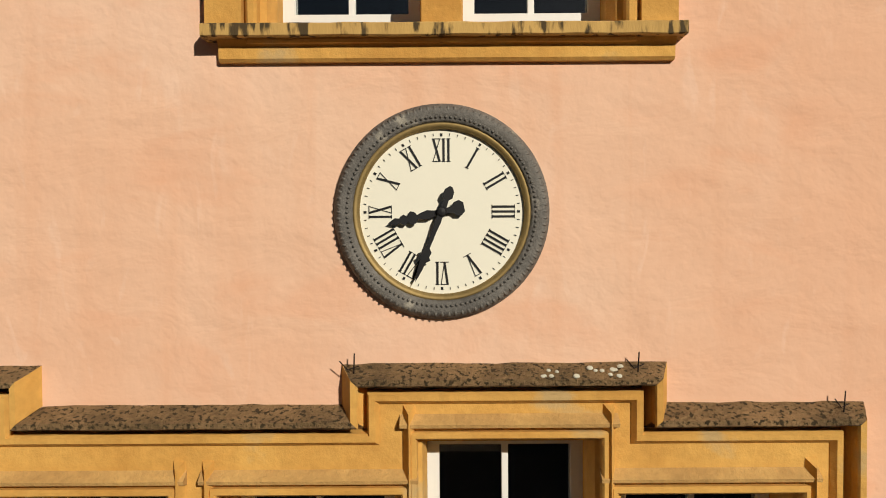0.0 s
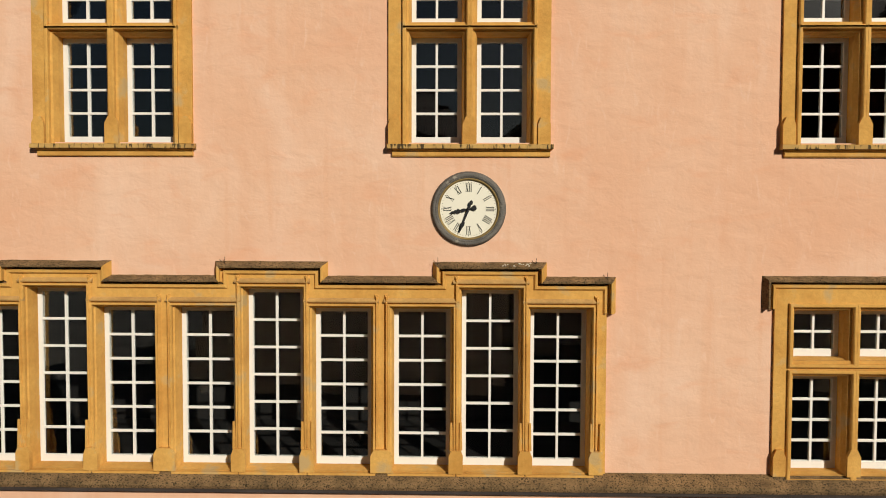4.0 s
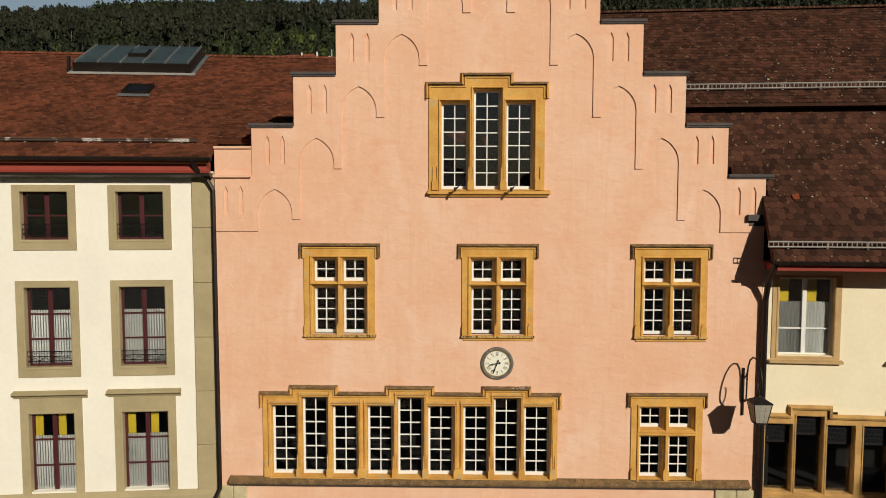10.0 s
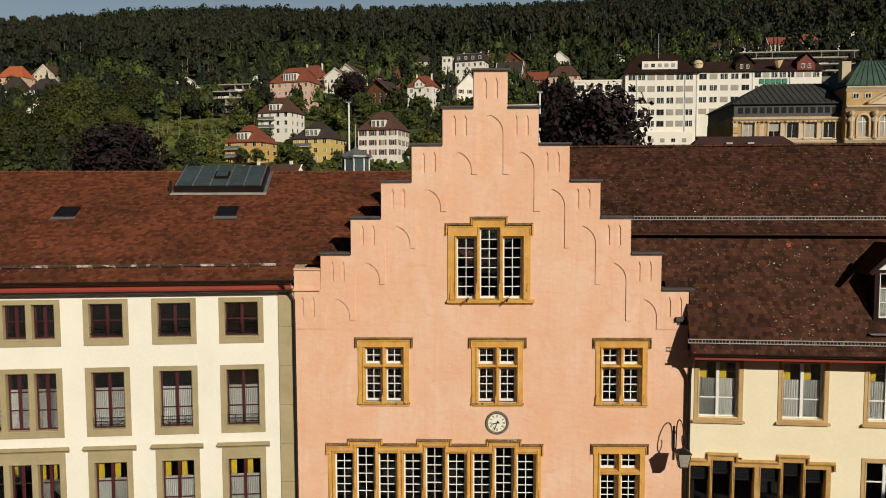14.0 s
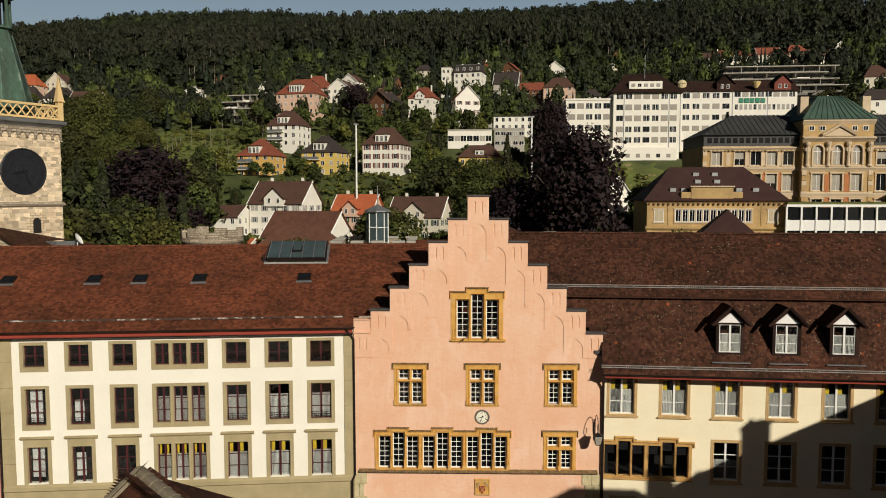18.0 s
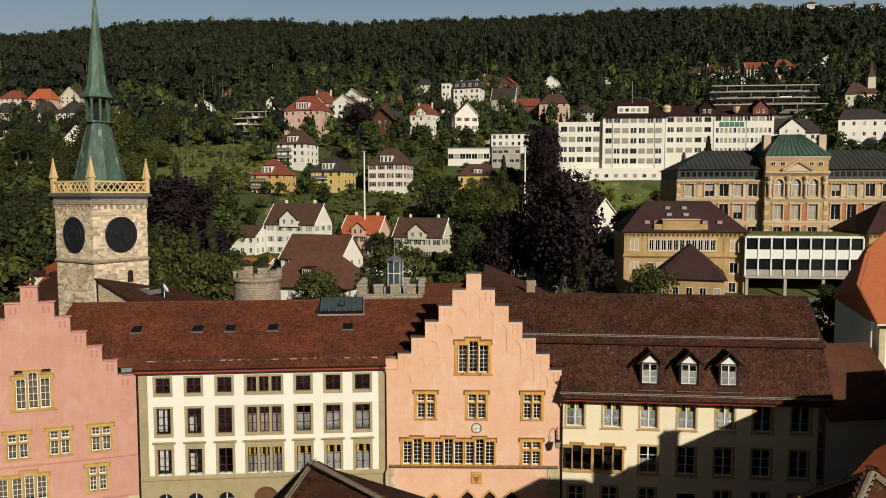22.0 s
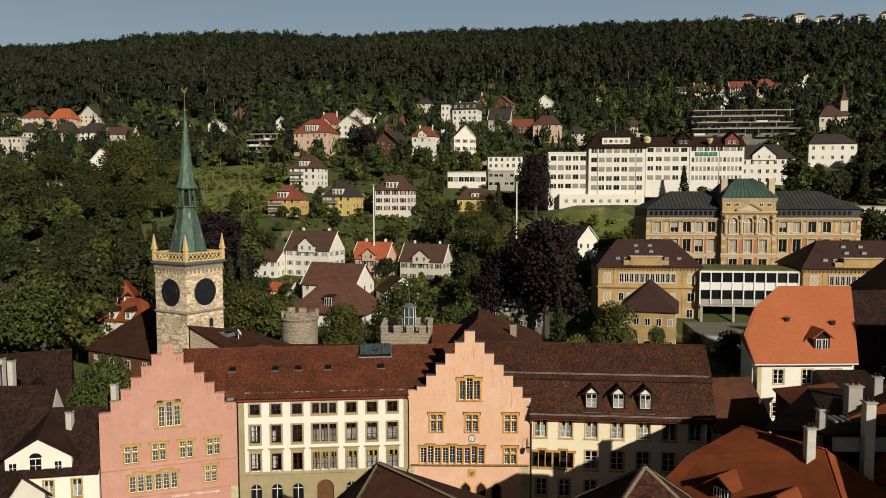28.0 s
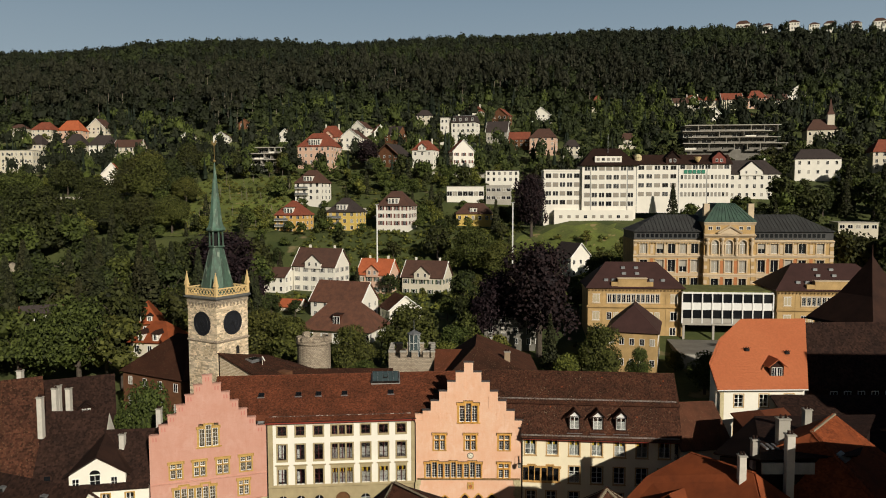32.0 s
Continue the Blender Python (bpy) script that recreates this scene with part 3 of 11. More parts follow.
def ledge(bm, pts, prof, step=0.05, rough=0.006, seed=0, before=None, after=None):
    """A weathered moulding along (u, z) points like sweep(), cut into short lengths and worn unevenly."""
    mit = []
    n = len(pts)
    for i, p in enumerate(pts):
        p = Vector(p)
        a = (p - Vector(pts[i - 1])).normalized() if i else ((p - Vector(before)).normalized() if before else None)
        b = (Vector(pts[i + 1]) - p).normalized() if i < n - 1 else ((Vector(after) - p).normalized() if after else None)
        a, b = a or b, b or a
        na, nb = Vector((-a.y, a.x)), Vector((-b.y, b.x))
        nn = (na + nb).normalized()
        mit.append(nn / max(nn.dot(na), 0.3))
    rings = []
    for i in range(n - 1):
        p, q = Vector(pts[i]), Vector(pts[i + 1])
        k = max(1, int((q - p).length / step))
        for j in range(k + (1 if i == n - 2 else 0)):
            t = j / k
            ring = []
            for o, y in prof:
                v = (p + mit[i] * o).lerp(q + mit[i + 1] * o, t)
                w = noise.noise(Vector((v.x * 9 + seed, v.y * 9, y * 20))) + 0.6 * noise.noise(Vector((v.x * 31, v.y * 31 + seed, y * 40)))
                ring.append(bm.verts.new((v.x, y - rough * 0.7 * w if y < -0.03 else y, v.y + rough * w)))
            rings.append(ring)
    m = len(prof)
    for A, B in zip(rings, rings[1:]):
        for j in range(m):
            bm.faces.new((A[j], B[j], B[(j + 1) % m], A[(j + 1) % m]))
    bm.faces.new(rings[0][::-1])
    bm.faces.new(rings[-1])
    bmesh.ops.recalc_face_normals(bm, faces=bm.faces[:])
    return bm


# the hood: an ochre fillet, a deep hollow and a sloping, lichen-grown drip stone
FILLET = [(-0.046, 0.0), (-0.046, -0.040), (-0.030, -0.064), (-0.008, -0.066), (0.0, -0.050), (0.004, 0.0)]
DRIPSTONE = [(0.0045, 0.0), (0.036, -0.040), (0.036, -0.086), (0.030, -0.096), (0.036, -0.106), (0.058, -0.108), (0.080, -0.055), (0.104, 0.0)]



def cross_window(parent, uc, z0, low, trans, up, pane_rows=(4, 2), hood_drop=0.27, sill=True, stone=None, lw=0.565, mull=0.17, side=0.245, base=True):
    """A window of two by two lights with a stone cross, hood mould and sill. z0: foot of the lower lights."""
    st = stone or OCHRE
    half = lw + mull / 2 + side
    zt = z0 + low + trans + up
    L = []
    for s in (-1, 1):
        a, b = (uc - mull / 2 - lw, uc - mull / 2) if s < 0 else (uc + mull / 2, uc + mull / 2 + lw)
        L += [(a, b, z0, z0 + low), (a, b, z0 + low + trans, zt)]
    bm = bmesh.new()
    g = 0.05
    wall_with(bm, uc - half, uc + half, z0 - 0.02, zt + 0.28, -0.035, 0.20, [(a - g, b + g, c - g * 0.3, d + g) for a, b, c, d in L])
    win = part("window", bm, st, parent, "mullioned window in moulded ochre sandstone with white casements")
    for lt in L:
        bm = bmesh.new()
        moulded(bm, [lt], -0.035, 0.20)
        part("reveal", bm, st, win)
    for i, (a, b, c, d) in enumerate(L):
        light(win, a, b, c, d, 2, pane_rows[i % 2])
    if base:
        for x, wd in ((uc - half + 0.07, 0.14), (uc, 0.15), (uc + half - 0.07, 0.14)):
            bm = bmesh.new()
            prism(bm, [(x - wd / 2, z0 - 0.02), (x + wd / 2, z0 - 0.02), (x + wd / 2, z0 + 0.20), (x + wd / 4, z0 + 0.28), (x - wd / 4, z0 + 0.28), (x - wd / 2, z0 + 0.20)], -0.075, -0.03)
            part("plinth", bm, st, win)
    x0, x1, zh = uc - half - 0.04, uc + half + 0.04, zt + 0.30
    run = [(x0, zh - hood_drop), (x0, zh), (x1, zh), (x1, zh - hood_drop)]
    bm = bmesh.new()
    sweep(bm, run, FILLET)
    part("hood_fillet", bm, st, win)
    bm = bmesh.new()
    ledge(bm, run, [(o * 0.9, y * 0.85) for o, y in DRIPSTONE], 0.07, 0.006, uc)
    part("hood_mould", bm, MOSS if st is OCHRE else st, win, "hood mould with a lichen-grown sloping top")
    if sill:
        bm = bmesh.new()
        s0, s1 = uc - half - 0.01, uc + half + 0.03
        ledge(bm, [(s0, z0 - 0.075), (s1, z0 - 0.075)], [(0.0, 0.0), (0.0, -0.094), (0.004, -0.100), (0.044, -0.102), (0.050, -0.094), (0.062, 0.0)], 0.06, 0.003, uc)
        part("sill", bm, DRIPSTAIN if st is OCHRE else st, win, "worn sandstone sill with dark run marks")
        bm = bmesh.new()
        prismx(bm, s0 + 0.05, s1 - 0.03, [(-0.022, z0 - 0.157), (-0.034, z0 - 0.145), (-0.036, z0 - 0.10), (-0.060, z0 - 0.077), (0.0, z0 - 0.077), (0.0, z0 - 0.157)])
        part("sill_moulding", bm, st, win)
    return win, L


def prismx(bm, x0, x1, prof):
    """A bar along x with the (y, z) outline prof."""
    A = [bm.verts.new((x0, y, z)) for y, z in prof]
    B = [bm.verts.new((x1, y, z)) for y, z in prof]
    n = len(prof)
    fs = [bm.faces.new(A), bm.faces.new(B[::-1])]
    for i in range(n):
        j = (i + 1) % n
        fs.append(bm.faces.new((A[i], B[i], B[j], A[j])))
    bmesh.ops.recalc_face_normals(bm, faces=fs)
    return bm


def row_window(parent, u0, z0, groups, lw, gap, pier, side, low, high, rows=(6, 7), stone=None, frame_y=0.17, head=0.27):
    """Groups of three lights, the middle one taller, under one stepped hood mould."""
    st = stone or OCHRE
    L, tall = [], []
    u = u0 + side
    edges = []
    for g in range(groups):
        ga = u
        for k in range(3):
            h = high if k == 1 else low
            L.append((u, u + lw, z0, z0 + h))
            tall.append(k == 1)
            u += lw + (gap if k < 2 else 0)
        edges.append((ga, u))
        u += pier if g < groups - 1 else 0
    u1 = u + side - 0.03
    top = z0 + low + head
    out, steps = [], []
    rise = (high - low) * 0.74
    for i, (a, b, c, d) in enumerate(L):
        if tall[i]:
            steps.append((a - gap * 0.85 - 0.08, b + gap * 0.85 + 0.08))
    last = u0 - 1
    for a, b in steps:
        out.append((last, a, top, top + rise + 0.1))
        last = b
    out.append((last, u1 + 1, top, top + rise + 0.1))
    bm = bmesh.new()
    g = 0.05
    wall_with(bm, u0, u1, z0 - 0.02, top + rise, -0.035, 0.20, [(a - g, b + g, c - g * 0.3, d + g) for a, b, c, d in L], out)
    win = part("window", bm, st, parent, "long window of stepped lights in ochre sandstone with white glazing bars")
    for lt in L:
        bm = bmesh.new()
        moulded(bm, [lt], -0.035, 0.20, min(1.0, (gap / 2 - 0.003) / 0.092))
        part("reveal", bm, st, win)
    for i, (a, b, c, d) in enumerate(L):
        light(win, a, b, c, d, 2, rows[1] if tall[i] else rows[0], frame_y)
    posts = [u0 + side / 2] + [(L[i][1] + L[i + 1][0]) / 2 for i in range(len(L) - 1)] + [u1 - side / 2]
    for i, x in enumerate(posts):
        bm = bmesh.new()
        wd = 0.16 if i in (0, len(posts) - 1) or i % 3 else pier * 0.95
        prism(bm, [(x - wd / 2, z0 - 0.02), (x + wd / 2, z0 - 0.02), (x + wd / 2, z0 + 0.17), (x + wd / 3, z0 + 0.24), (x - wd / 3, z0 + 0.24), (x - wd / 2, z0 + 0.17)], -0.09, -0.03)
        for s in (-1, 1):
            tube(bm, [(x + s * wd * 0.33, -0.055, z0 + 0.24), (x + s * wd * 0.33, -0.055, z0 + 0.55)], [0.022, 0.014])
        part("mullion_plinth", bm, st, win)
    # weathered rolls round the lights that cross at the corners
    if frame_y > 0.16:
        for i, (a, b, c, d) in enumerate(L):
            bm = bmesh.new()
            prismx(bm, a - 0.10, b + 0.10, [(-0.034, d + 0.070), (-0.072, d + 0.080), (-0.076, d + 0.094), (-0.034, d + 0.128)])
            part("roll", bm, WORN, win, "weathered sandstone roll")
            ups = [] if i and a - L[i - 1][1] < 0.2 else [(a - 0.072, d)]
            ups.append(((b + L[i + 1][0]) / 2, max(d, L[i + 1][3])) if i < len(L) - 1 and L[i + 1][0] - b < 0.2 else (b + 0.072, d))
            for x, zt in ups:
                bm = bmesh.new()
                k = [bm.verts.new(v) for v in ((x - 0.024, -0.034, c + 0.25), (x, -0.084, c + 0.25), (x + 0.024, -0.034, c + 0.25), (x - 0.024, -0.034, zt + 0.165), (x, -0.084, zt + 0.135), (x + 0.024, -0.034, zt + 0.165))]
                for f in ((0, 1, 4, 3), (1, 2, 5, 4), (3, 4, 5), (2, 1, 0)):
                    bm.faces.new([k[q] for q in f])
                part("roll", bm, st, win)
    # hood: a band of straight runs and short risers
    line = [(u0 + 0.005, top - 0.30), (u0 + 0.005, top)]
    for a, b in steps:
        line += [(a - 0.035, top), (a - 0.035, top + rise), (b + 0.005, top + rise), (b + 0.005, top)]
    line += [(u1, top), (u1, top - 0.30)]
    bm = bmesh.new()
    sweep(bm, line, FILLET)
    part("hood_fillet", bm, st, win, "ochre fillet under the stepped hood")
    for i in range(len(line) - 1):
        bm = bmesh.new()
        flat = abs(line[i][1] - line[i + 1][1]) < 1e-6
        ledge(bm, [line[i], line[i + 1]], DRIPSTONE, 0.05, 0.006 if flat else 0.002, i * 3.1, line[i - 1] if i else None, line[i + 2] if i < len(line) - 2 else None)
        part("hood_mould", bm, MOSS if st is OCHRE and flat else st, win, "sloping drip stone grown with lichen" if flat else "")
    return win, L, (u0, u1, top, top + rise)


# ---- the pink town house with the stepped gable ----
pink = thing("gabled_house", "salmon pink limewashed house with a stepped gable and ochre window stone", "house")
X0, X1 = -6.80, 6.87
STEP_W, STEP_H = 1.062, 1.25


def stepped_out(x0, x1, cx, z_first, n, sw, sh, top_half):
    """The open air beside a stepped gable, as rectangles; and the treads (u0, u1, z)."""
    out, treads = [], []
    for s in (-1, 1):
        for k in range(n):
            z = z_first - k * sh
            a = cx + s * (top_half + k * sw)
            e = x0 - 1 if s < 0 else x1 + 1
            out.append((min(a, e), max(a, e), z - sh, 99))
            if k < n:
                b = a + s * sw
                treads.append((min(a, b), max(a, b), z - sh))
    treads.append((cx - top_half, cx + top_half, z_first))
    return out, treads


CX, TOPH, ZTOP = 0.03, 0.58, 19.62
out, treads = stepped_out(X0, X1, CX, ZTOP, 6, STEP_W, STEP_H, TOPH)
WINS = [(-3.69, 8.17, 1.19, 0.14, 0.57), (0.285, 8.17, 1.19, 0.14, 0.57), (4.605, 8.17, 1.19, 0.14, 0.57)]
holes = []
for uc, z0, lo, tr, up in WINS:
    holes.append((uc - 0.86, uc + 0.86, z0, z0 + lo + tr + up + 0.2))
holes.append((4.575 - 0.86, 4.575 + 0.86, 4.47, 4.47 + 1.08 + 0.21 + 0.53 + 0.2))
BAND = dict(u0=-5.62, z0=4.47)
holes.append((-5.55, 1.76, 4.47, 6.42))
holes += [(-4.70, -3.98, 6.4, 6.62), (-2.26, -1.54, 6.4, 6.62), (0.16, 0.90, 6.4, 6.62)]
TOPWIN = (-1.40, 1.50, 11.76, 14.10)
holes.append((-1.30, 1.42, 11.78, 14.05))
holes.append((-0.40, 0.55, 14.0, 14.38))
# ground floor: pointed arches of the arcade
ARCH = [(-3.0, 0.62, 2.1), (-0.42, 0.55, 2.35), (1.32, 0.55, 2.35), (3.05, 0.55, 2.35)]
for ac, ah, az in ARCH:
    holes.append((ac - ah, ac + ah, -1, az - 0.7))
    for q in range(8):
        t0 = q / 8
        wq = ah * (1 - t0 ** 1.7)
        holes.append((ac - wq, ac + wq, az - 0.7 + 0.7 * t0, az - 0.7 + 0.7 * (q + 1) / 8))
bm = bmesh.new()
wall_with(bm, X0, X1, 0.0, ZTOP, 0.0, 0.45, holes, out)
part("wall", bm, PINK, pink, "salmon pink limewashed front wall")
bm = bmesh.new()
wall_with(bm, X0, X1, 0.0, 11.0, 13.0, 13.4, [], [])
box(bm, X0, X0 + 0.4, 0.45, 13.0, 0, 11.0)
box(bm, X1 - 0.4, X1, 0.45, 13.0, 0, 9.6)
box(bm, X0 + 0.4, X1 - 0.4, 3.8, 4.0, 0, 11.0)
for z in (4.0, 7.6, 11.3):
    box(bm, X0 + 0.4, X1 - 0.4, 0.45, 3.8, z - 0.15, z)
box(bm, -4.5, 4.5, 3.8, 4.0, 11.3, 15.0)
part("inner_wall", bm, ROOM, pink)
# raised blind arcading that follows the steps
PIER = 0.20


def half_arch(xa, za, xb, zb, n=7):
    """A pointed half arch that springs upright at a and leans in to its point at b."""
    return [(xa + (xb - xa) * (1 - math.cos(t * math.pi / 2.6)) / (1 - math.cos(math.pi / 2.6)), za + (zb - za) * math.sin(t * math.pi / 2.6) / math.sin(math.pi / 2.6)) for t in (i / n for i in range(n + 1))]


def pier_z(k):
    return 16.12 - 1.265 * k


right = []
for k in range(6):
    xi = CX + 0.44 + k * STEP_W
    a = xi - (STEP_W - PIER)
    apex = (a + xi) / 2
    za = pier_z(k) + 2.02
    if k == 0:
        right += half_arch(xi, za - 0.62, CX, za)[::-1]
    else:
        right += half_arch(a, pier_z(k) + 1.42, apex, za) + half_arch(xi, pier_z(k) + 1.42, apex, za)[::-1][1:]
    right += [(xi, pier_z(k)), (xi + PIER, pier_z(k))]
right[-2:] = [(CX + 0.44 + 5 * STEP_W, 10.76), (X1 - 0.01, 10.76)]
left = [(2 * CX - u, z) for u, z in right][::-1]
left = [(max(u, X0 + 0.01), z) for u, z in left]
upper = [(X1 - 0.01, ZTOP - 6 * STEP_H - 0.01)]
for k in range(6, 0, -1):
    u = CX + TOPH + (k - 1) * STEP_W - 0.01
    upper += [(u, ZTOP - k * STEP_H - 0.01), (u, ZTOP - (k - 1) * STEP_H - 0.01)]
upper2 = [(2 * CX - u, z) for u, z in upper][::-1]
upper2[-1] = (X0 + 0.01, upper2[-1][1])
outline = left + right[1:] + upper + upper2
slits = []
for k in range(7):
    zt = ZTOP - k * STEP_H
    spots = [CX] if k == 0 else [CX + TOPH + (k - 0.5) * STEP_W - 0.06, CX - TOPH - (k - 0.5) * STEP_W + 0.06]
    for c in spots:
        for o in (-0.19, 0.19):
            b, t = zt - 0.93, zt - 0.36
            slits.append([(c + o - 0.055, b), (c + o + 0.055, b), (c + o + 0.055, t), (c + o, t + 0.13), (c + o - 0.055, t)])
bm = bmesh.new()
prism(bm, outline, -0.035, -0.002, slits)
part("blind_arcade", bm, PINK, pink, "raised limewashed band of blind pointed arches")
for a, b, z in treads:
    s = -1 if b < CX else (1 if a > CX else 0)
    if b < -5.7:
        bm = boxes((X0, b - 0.002, 0.0, 0.45, z + 0.001, z + 0.70))
        part("wall_block", bm, PINK, pink)
        bm = boxes((X0 - 0.03, b - 0.002, -0.05, 0.5, z + 0.701, z + 0.76))
        part("coping_slab", bm, PINK, pink)
        bm = bmesh.new()
        soft_box(bm, X0 - 0.05, b - 0.02, -0.11, -0.036, z - 0.02, z + 0.05, 0.01)
        part("string_slab", bm, PINK, pink)
        continue
    bm = bmesh.new()
    soft_box(bm, a - (0.07 if s <= 0 else -0.01), b + (0.07 if s >= 0 else -0.01), -0.10, 0.55, z, z + 0.075, 0.012)
    part("coping_slab", bm, COPING, pink, "dark slate coping slab")
    bm = bmesh.new()
    box(bm, a - (0.05 if s <= 0 else -0.01), b + (0.05 if s >= 0 else -0.01), -0.07, 0.50, z - 0.035, z - 0.001)
    part("coping_mortar", bm, COPING, pink)
for uc, z0, lo, tr, up in WINS:
    cross_window(pink, uc, z0, lo, tr, up)
cross_window(pink, 4.575, 4.49, 1.08, 0.21, 0.53, sill=False)
row_window(pink, -5.68, 4.49, 3, 0.645, 0.13, 0.255, 0.22, 1.82, 2.035, rows=(6, 6), frame_y=0.165)
# lichen discs on the ledge over the middle lights and bird wires at its ends
crust = random.Random(4)
LEDGE_Z = 4.49 + 1.82 + 0.27 + (2.035 - 1.82) * 0.74
for i in range(15):
    x = crust.uniform(0.60, 1.0) if i < 12 else crust.uniform(0.3, 1.0)
    k = crust.uniform(0.1, 0.9)
    rr = crust.uniform(0.007, 0.014)
    bm = bmesh.new()
    lathe(bm, [(rr, 0), (rr * 0.85, 0.004), (0.0001, 0.006)], 9, pose(x, -0.106 + 0.10 * k, LEDGE_Z + 0.060 + 0.042 * k, 23, 0, 0))
    part("lichen_disc", bm, LICHEN, pink, "pale lichen disc")
for x, z in ((-0.06, LEDGE_Z + 0.085), (1.03, LEDGE_Z + 0.085), (1.82, LEDGE_Z - 0.07), (-2.44, LEDGE_Z + 0.085)):
    bm = bmesh.new()
    tube(bm, [(x, -0.06, z - 0.02), (x + 0.004, -0.065, z + 0.07)], 0.0028, 4)
    tube(bm, [(x - 0.05, -0.09, z + 0.045), (x - 0.02, -0.08, z + 0.01), (x + 0.02, -0.06, z + 0.02)], 0.0024, 4)
    part("bird_wire", bm, IRON, pink, "bent iron bird wire")
# window high in the gable
w3, L3, box3 = row_window(pink, -1.44, 11.82, 1, 0.66, 0.145, 0.2, 0.31, 2.14, 2.44, rows=(6, 7), frame_y=0.15, head=0.39)
bm = bmesh.new()
prismx(bm, -1.47, 1.57, [(-0.14, 11.70), (-0.14, 11.75), (0.0, 11.80), (0.0, 11.70)])
prismx(bm, -1.42, 1.52, [(-0.05, 11.63), (-0.10, 11.70), (0.0, 11.70), (0.0, 11.63)])
part("sill", bm, OCHRE, w3, "worn sandstone sill")
for x in (-0.75, 0.62):
    bm = bmesh.new()
    tube(bm, [(x + 0.10, 0.0, 11.93), (x + 0.02, -0.26, 11.86), (x - 0.04, -0.38, 11.80)], 0.02)
    tube(bm, [(x - 0.04, -0.38, 11.86), (x - 0.04, -0.38, 11.76)], 0.03)
    part("flag_holder", bm, IRON, pink, "iron flagpole bracket")
# string course under the long window
bm = bmesh.new()
prismx(bm, X0 + 0.25, X1 - 0.20, [(-0.16, 4.30), (-0.18, 4.34), (-0.18, 4.375), (0.0, 4.47), (0.0, 4.30)])
part("string_course", bm, MOSS, pink, "mossy stone ledge spotted with lichen")
bm = bmesh.new()
prismx(bm, X0 + 0.26, X1 - 0.21, [(-0.10, 4.24), (-0.14, 4.297), (0.0, 4.297), (0.0, 4.24)])
part("string_moulding", bm, COPING, pink)
# corner stones at the foot
for side, x0, x1 in ((-1, X0 - 0.02, X0 + 0.62), (1, X1 - 0.98, X1 + 0.02)):
    z = 0.0
    k = 0
    while z < 4.2:
        h = min(0.72, 4.22 - z)
        sh = (0.16 if k % 2 else 0.0) + 0.12 * (1 - z / 4.2) * 0
        a, b = (x0, x1 + sh - 0.1) if side < 0 else (x0 - sh + 0.1, x1)
        bm = bmesh.new()
        soft_box(bm, a, (a + b) / 2 - 0.005, -0.07 + 0.01 * (k % 2), 0.1, z + 0.004, z + h - 0.004, 0.02)
        soft_box(bm, (a + b) / 2 + 0.005, b, -0.06, 0.1, z + 0.004, z + h - 0.004, 0.02)
        part("corner_stone", bm, QUOIN, pink, "pale worn corner stone")
        z += h
        k += 1
# coat of arms panel: plain carved shield with two supporters reduced to scrolls
bm = bmesh.new()
soft_box(bm, -0.14, 0.74, -0.05, 0.02, 2.98, 3.94, 0.02)
panel = part("relief_panel", bm, OCHRE, pink, "carved sandstone panel with a red shield")
bm = bmesh.new()
sweep(bm, rect(-0.05, 0.65, 3.07, 3.85), [(0.05, -0.05), (0.05, -0.075), (0.02, -0.085), (0.0, -0.05)], True)
for s in (-1, 1):
    for i in range(5):
        a = 0.3 + s * (0.12 + 0.05 * math.sin(i * 1.3))
        tube(bm, [(a, -0.06, 3.62 + 0.03 * i), (a + s * 0.11, -0.085, 3.68 + 0.02 * i), (a + s * 0.16, -0.06, 3.56 - 0.05 * i)], [0.028, 0.03, 0.012])
part("carved_scrolls", bm, BUFF, panel)
bm = bmesh.new()
prism(bm, [(0.14, 3.55), (0.46, 3.55), (0.46, 3.30), (0.30, 3.10), (0.14, 3.30)], -0.095, -0.05)
part("shield", bm, mat("faded_red_shield", (0.36, 0.09, 0.06), 0.8, 0.2, 3.0, 20.0, 0.2), panel, "faded red shield")
bm = bmesh.new()
for s in (-1, 1):
    tube(bm, [(0.30 - s * 0.11, -0.105, 3.50), (0.30 + s * 0.10, -0.105, 3.20)], [0.016, 0.022])
part("crossed_axes", bm, OCHRE, panel)
# arcade arches
for ac, ah, az in ARCH:
    line = [(ac - ah, 0.02)] + [(ac - ah * (1 - t ** 1.7), az - 0.7 + 0.7 * t) for t in (i / 8 for i in range(9))] + [(ac + ah * (1 - t ** 1.7), az - 0.7 + 0.7 * t) for t in (i / 8 for i in range(7, -1, -1))] + [(ac + ah, 0.02)]
    bm = bmesh.new()
    sweep(bm, line, [(0.16, -0.03), (0.0, -0.03), (-0.05, 0.06), (-0.05, 0.3), (0.0, 0.3), (0.14, 0.0)])
    part("arch", bm, OCHRE, pink, "pointed sandstone arch of the arcade")
    # dark tile sheet paints the arcade's shade behind the arch
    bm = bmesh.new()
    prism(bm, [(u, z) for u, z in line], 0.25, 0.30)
    part("door", bm, TILEDARK, pink, "dark sheet painting the shade within the arch")

# ---- the wall clock ----
clock = thing("wall_clock", "round wall clock with cream dial, roman numerals and dark carved ring", "clock", pose(0.282, 0, 7.435))


def turned(bm, prof, seg):
    """Turns (radius, depth) pairs about the wall's normal."""
    return lathe(bm, prof, seg, pose(0, 0, 0, 90, 0, 0))


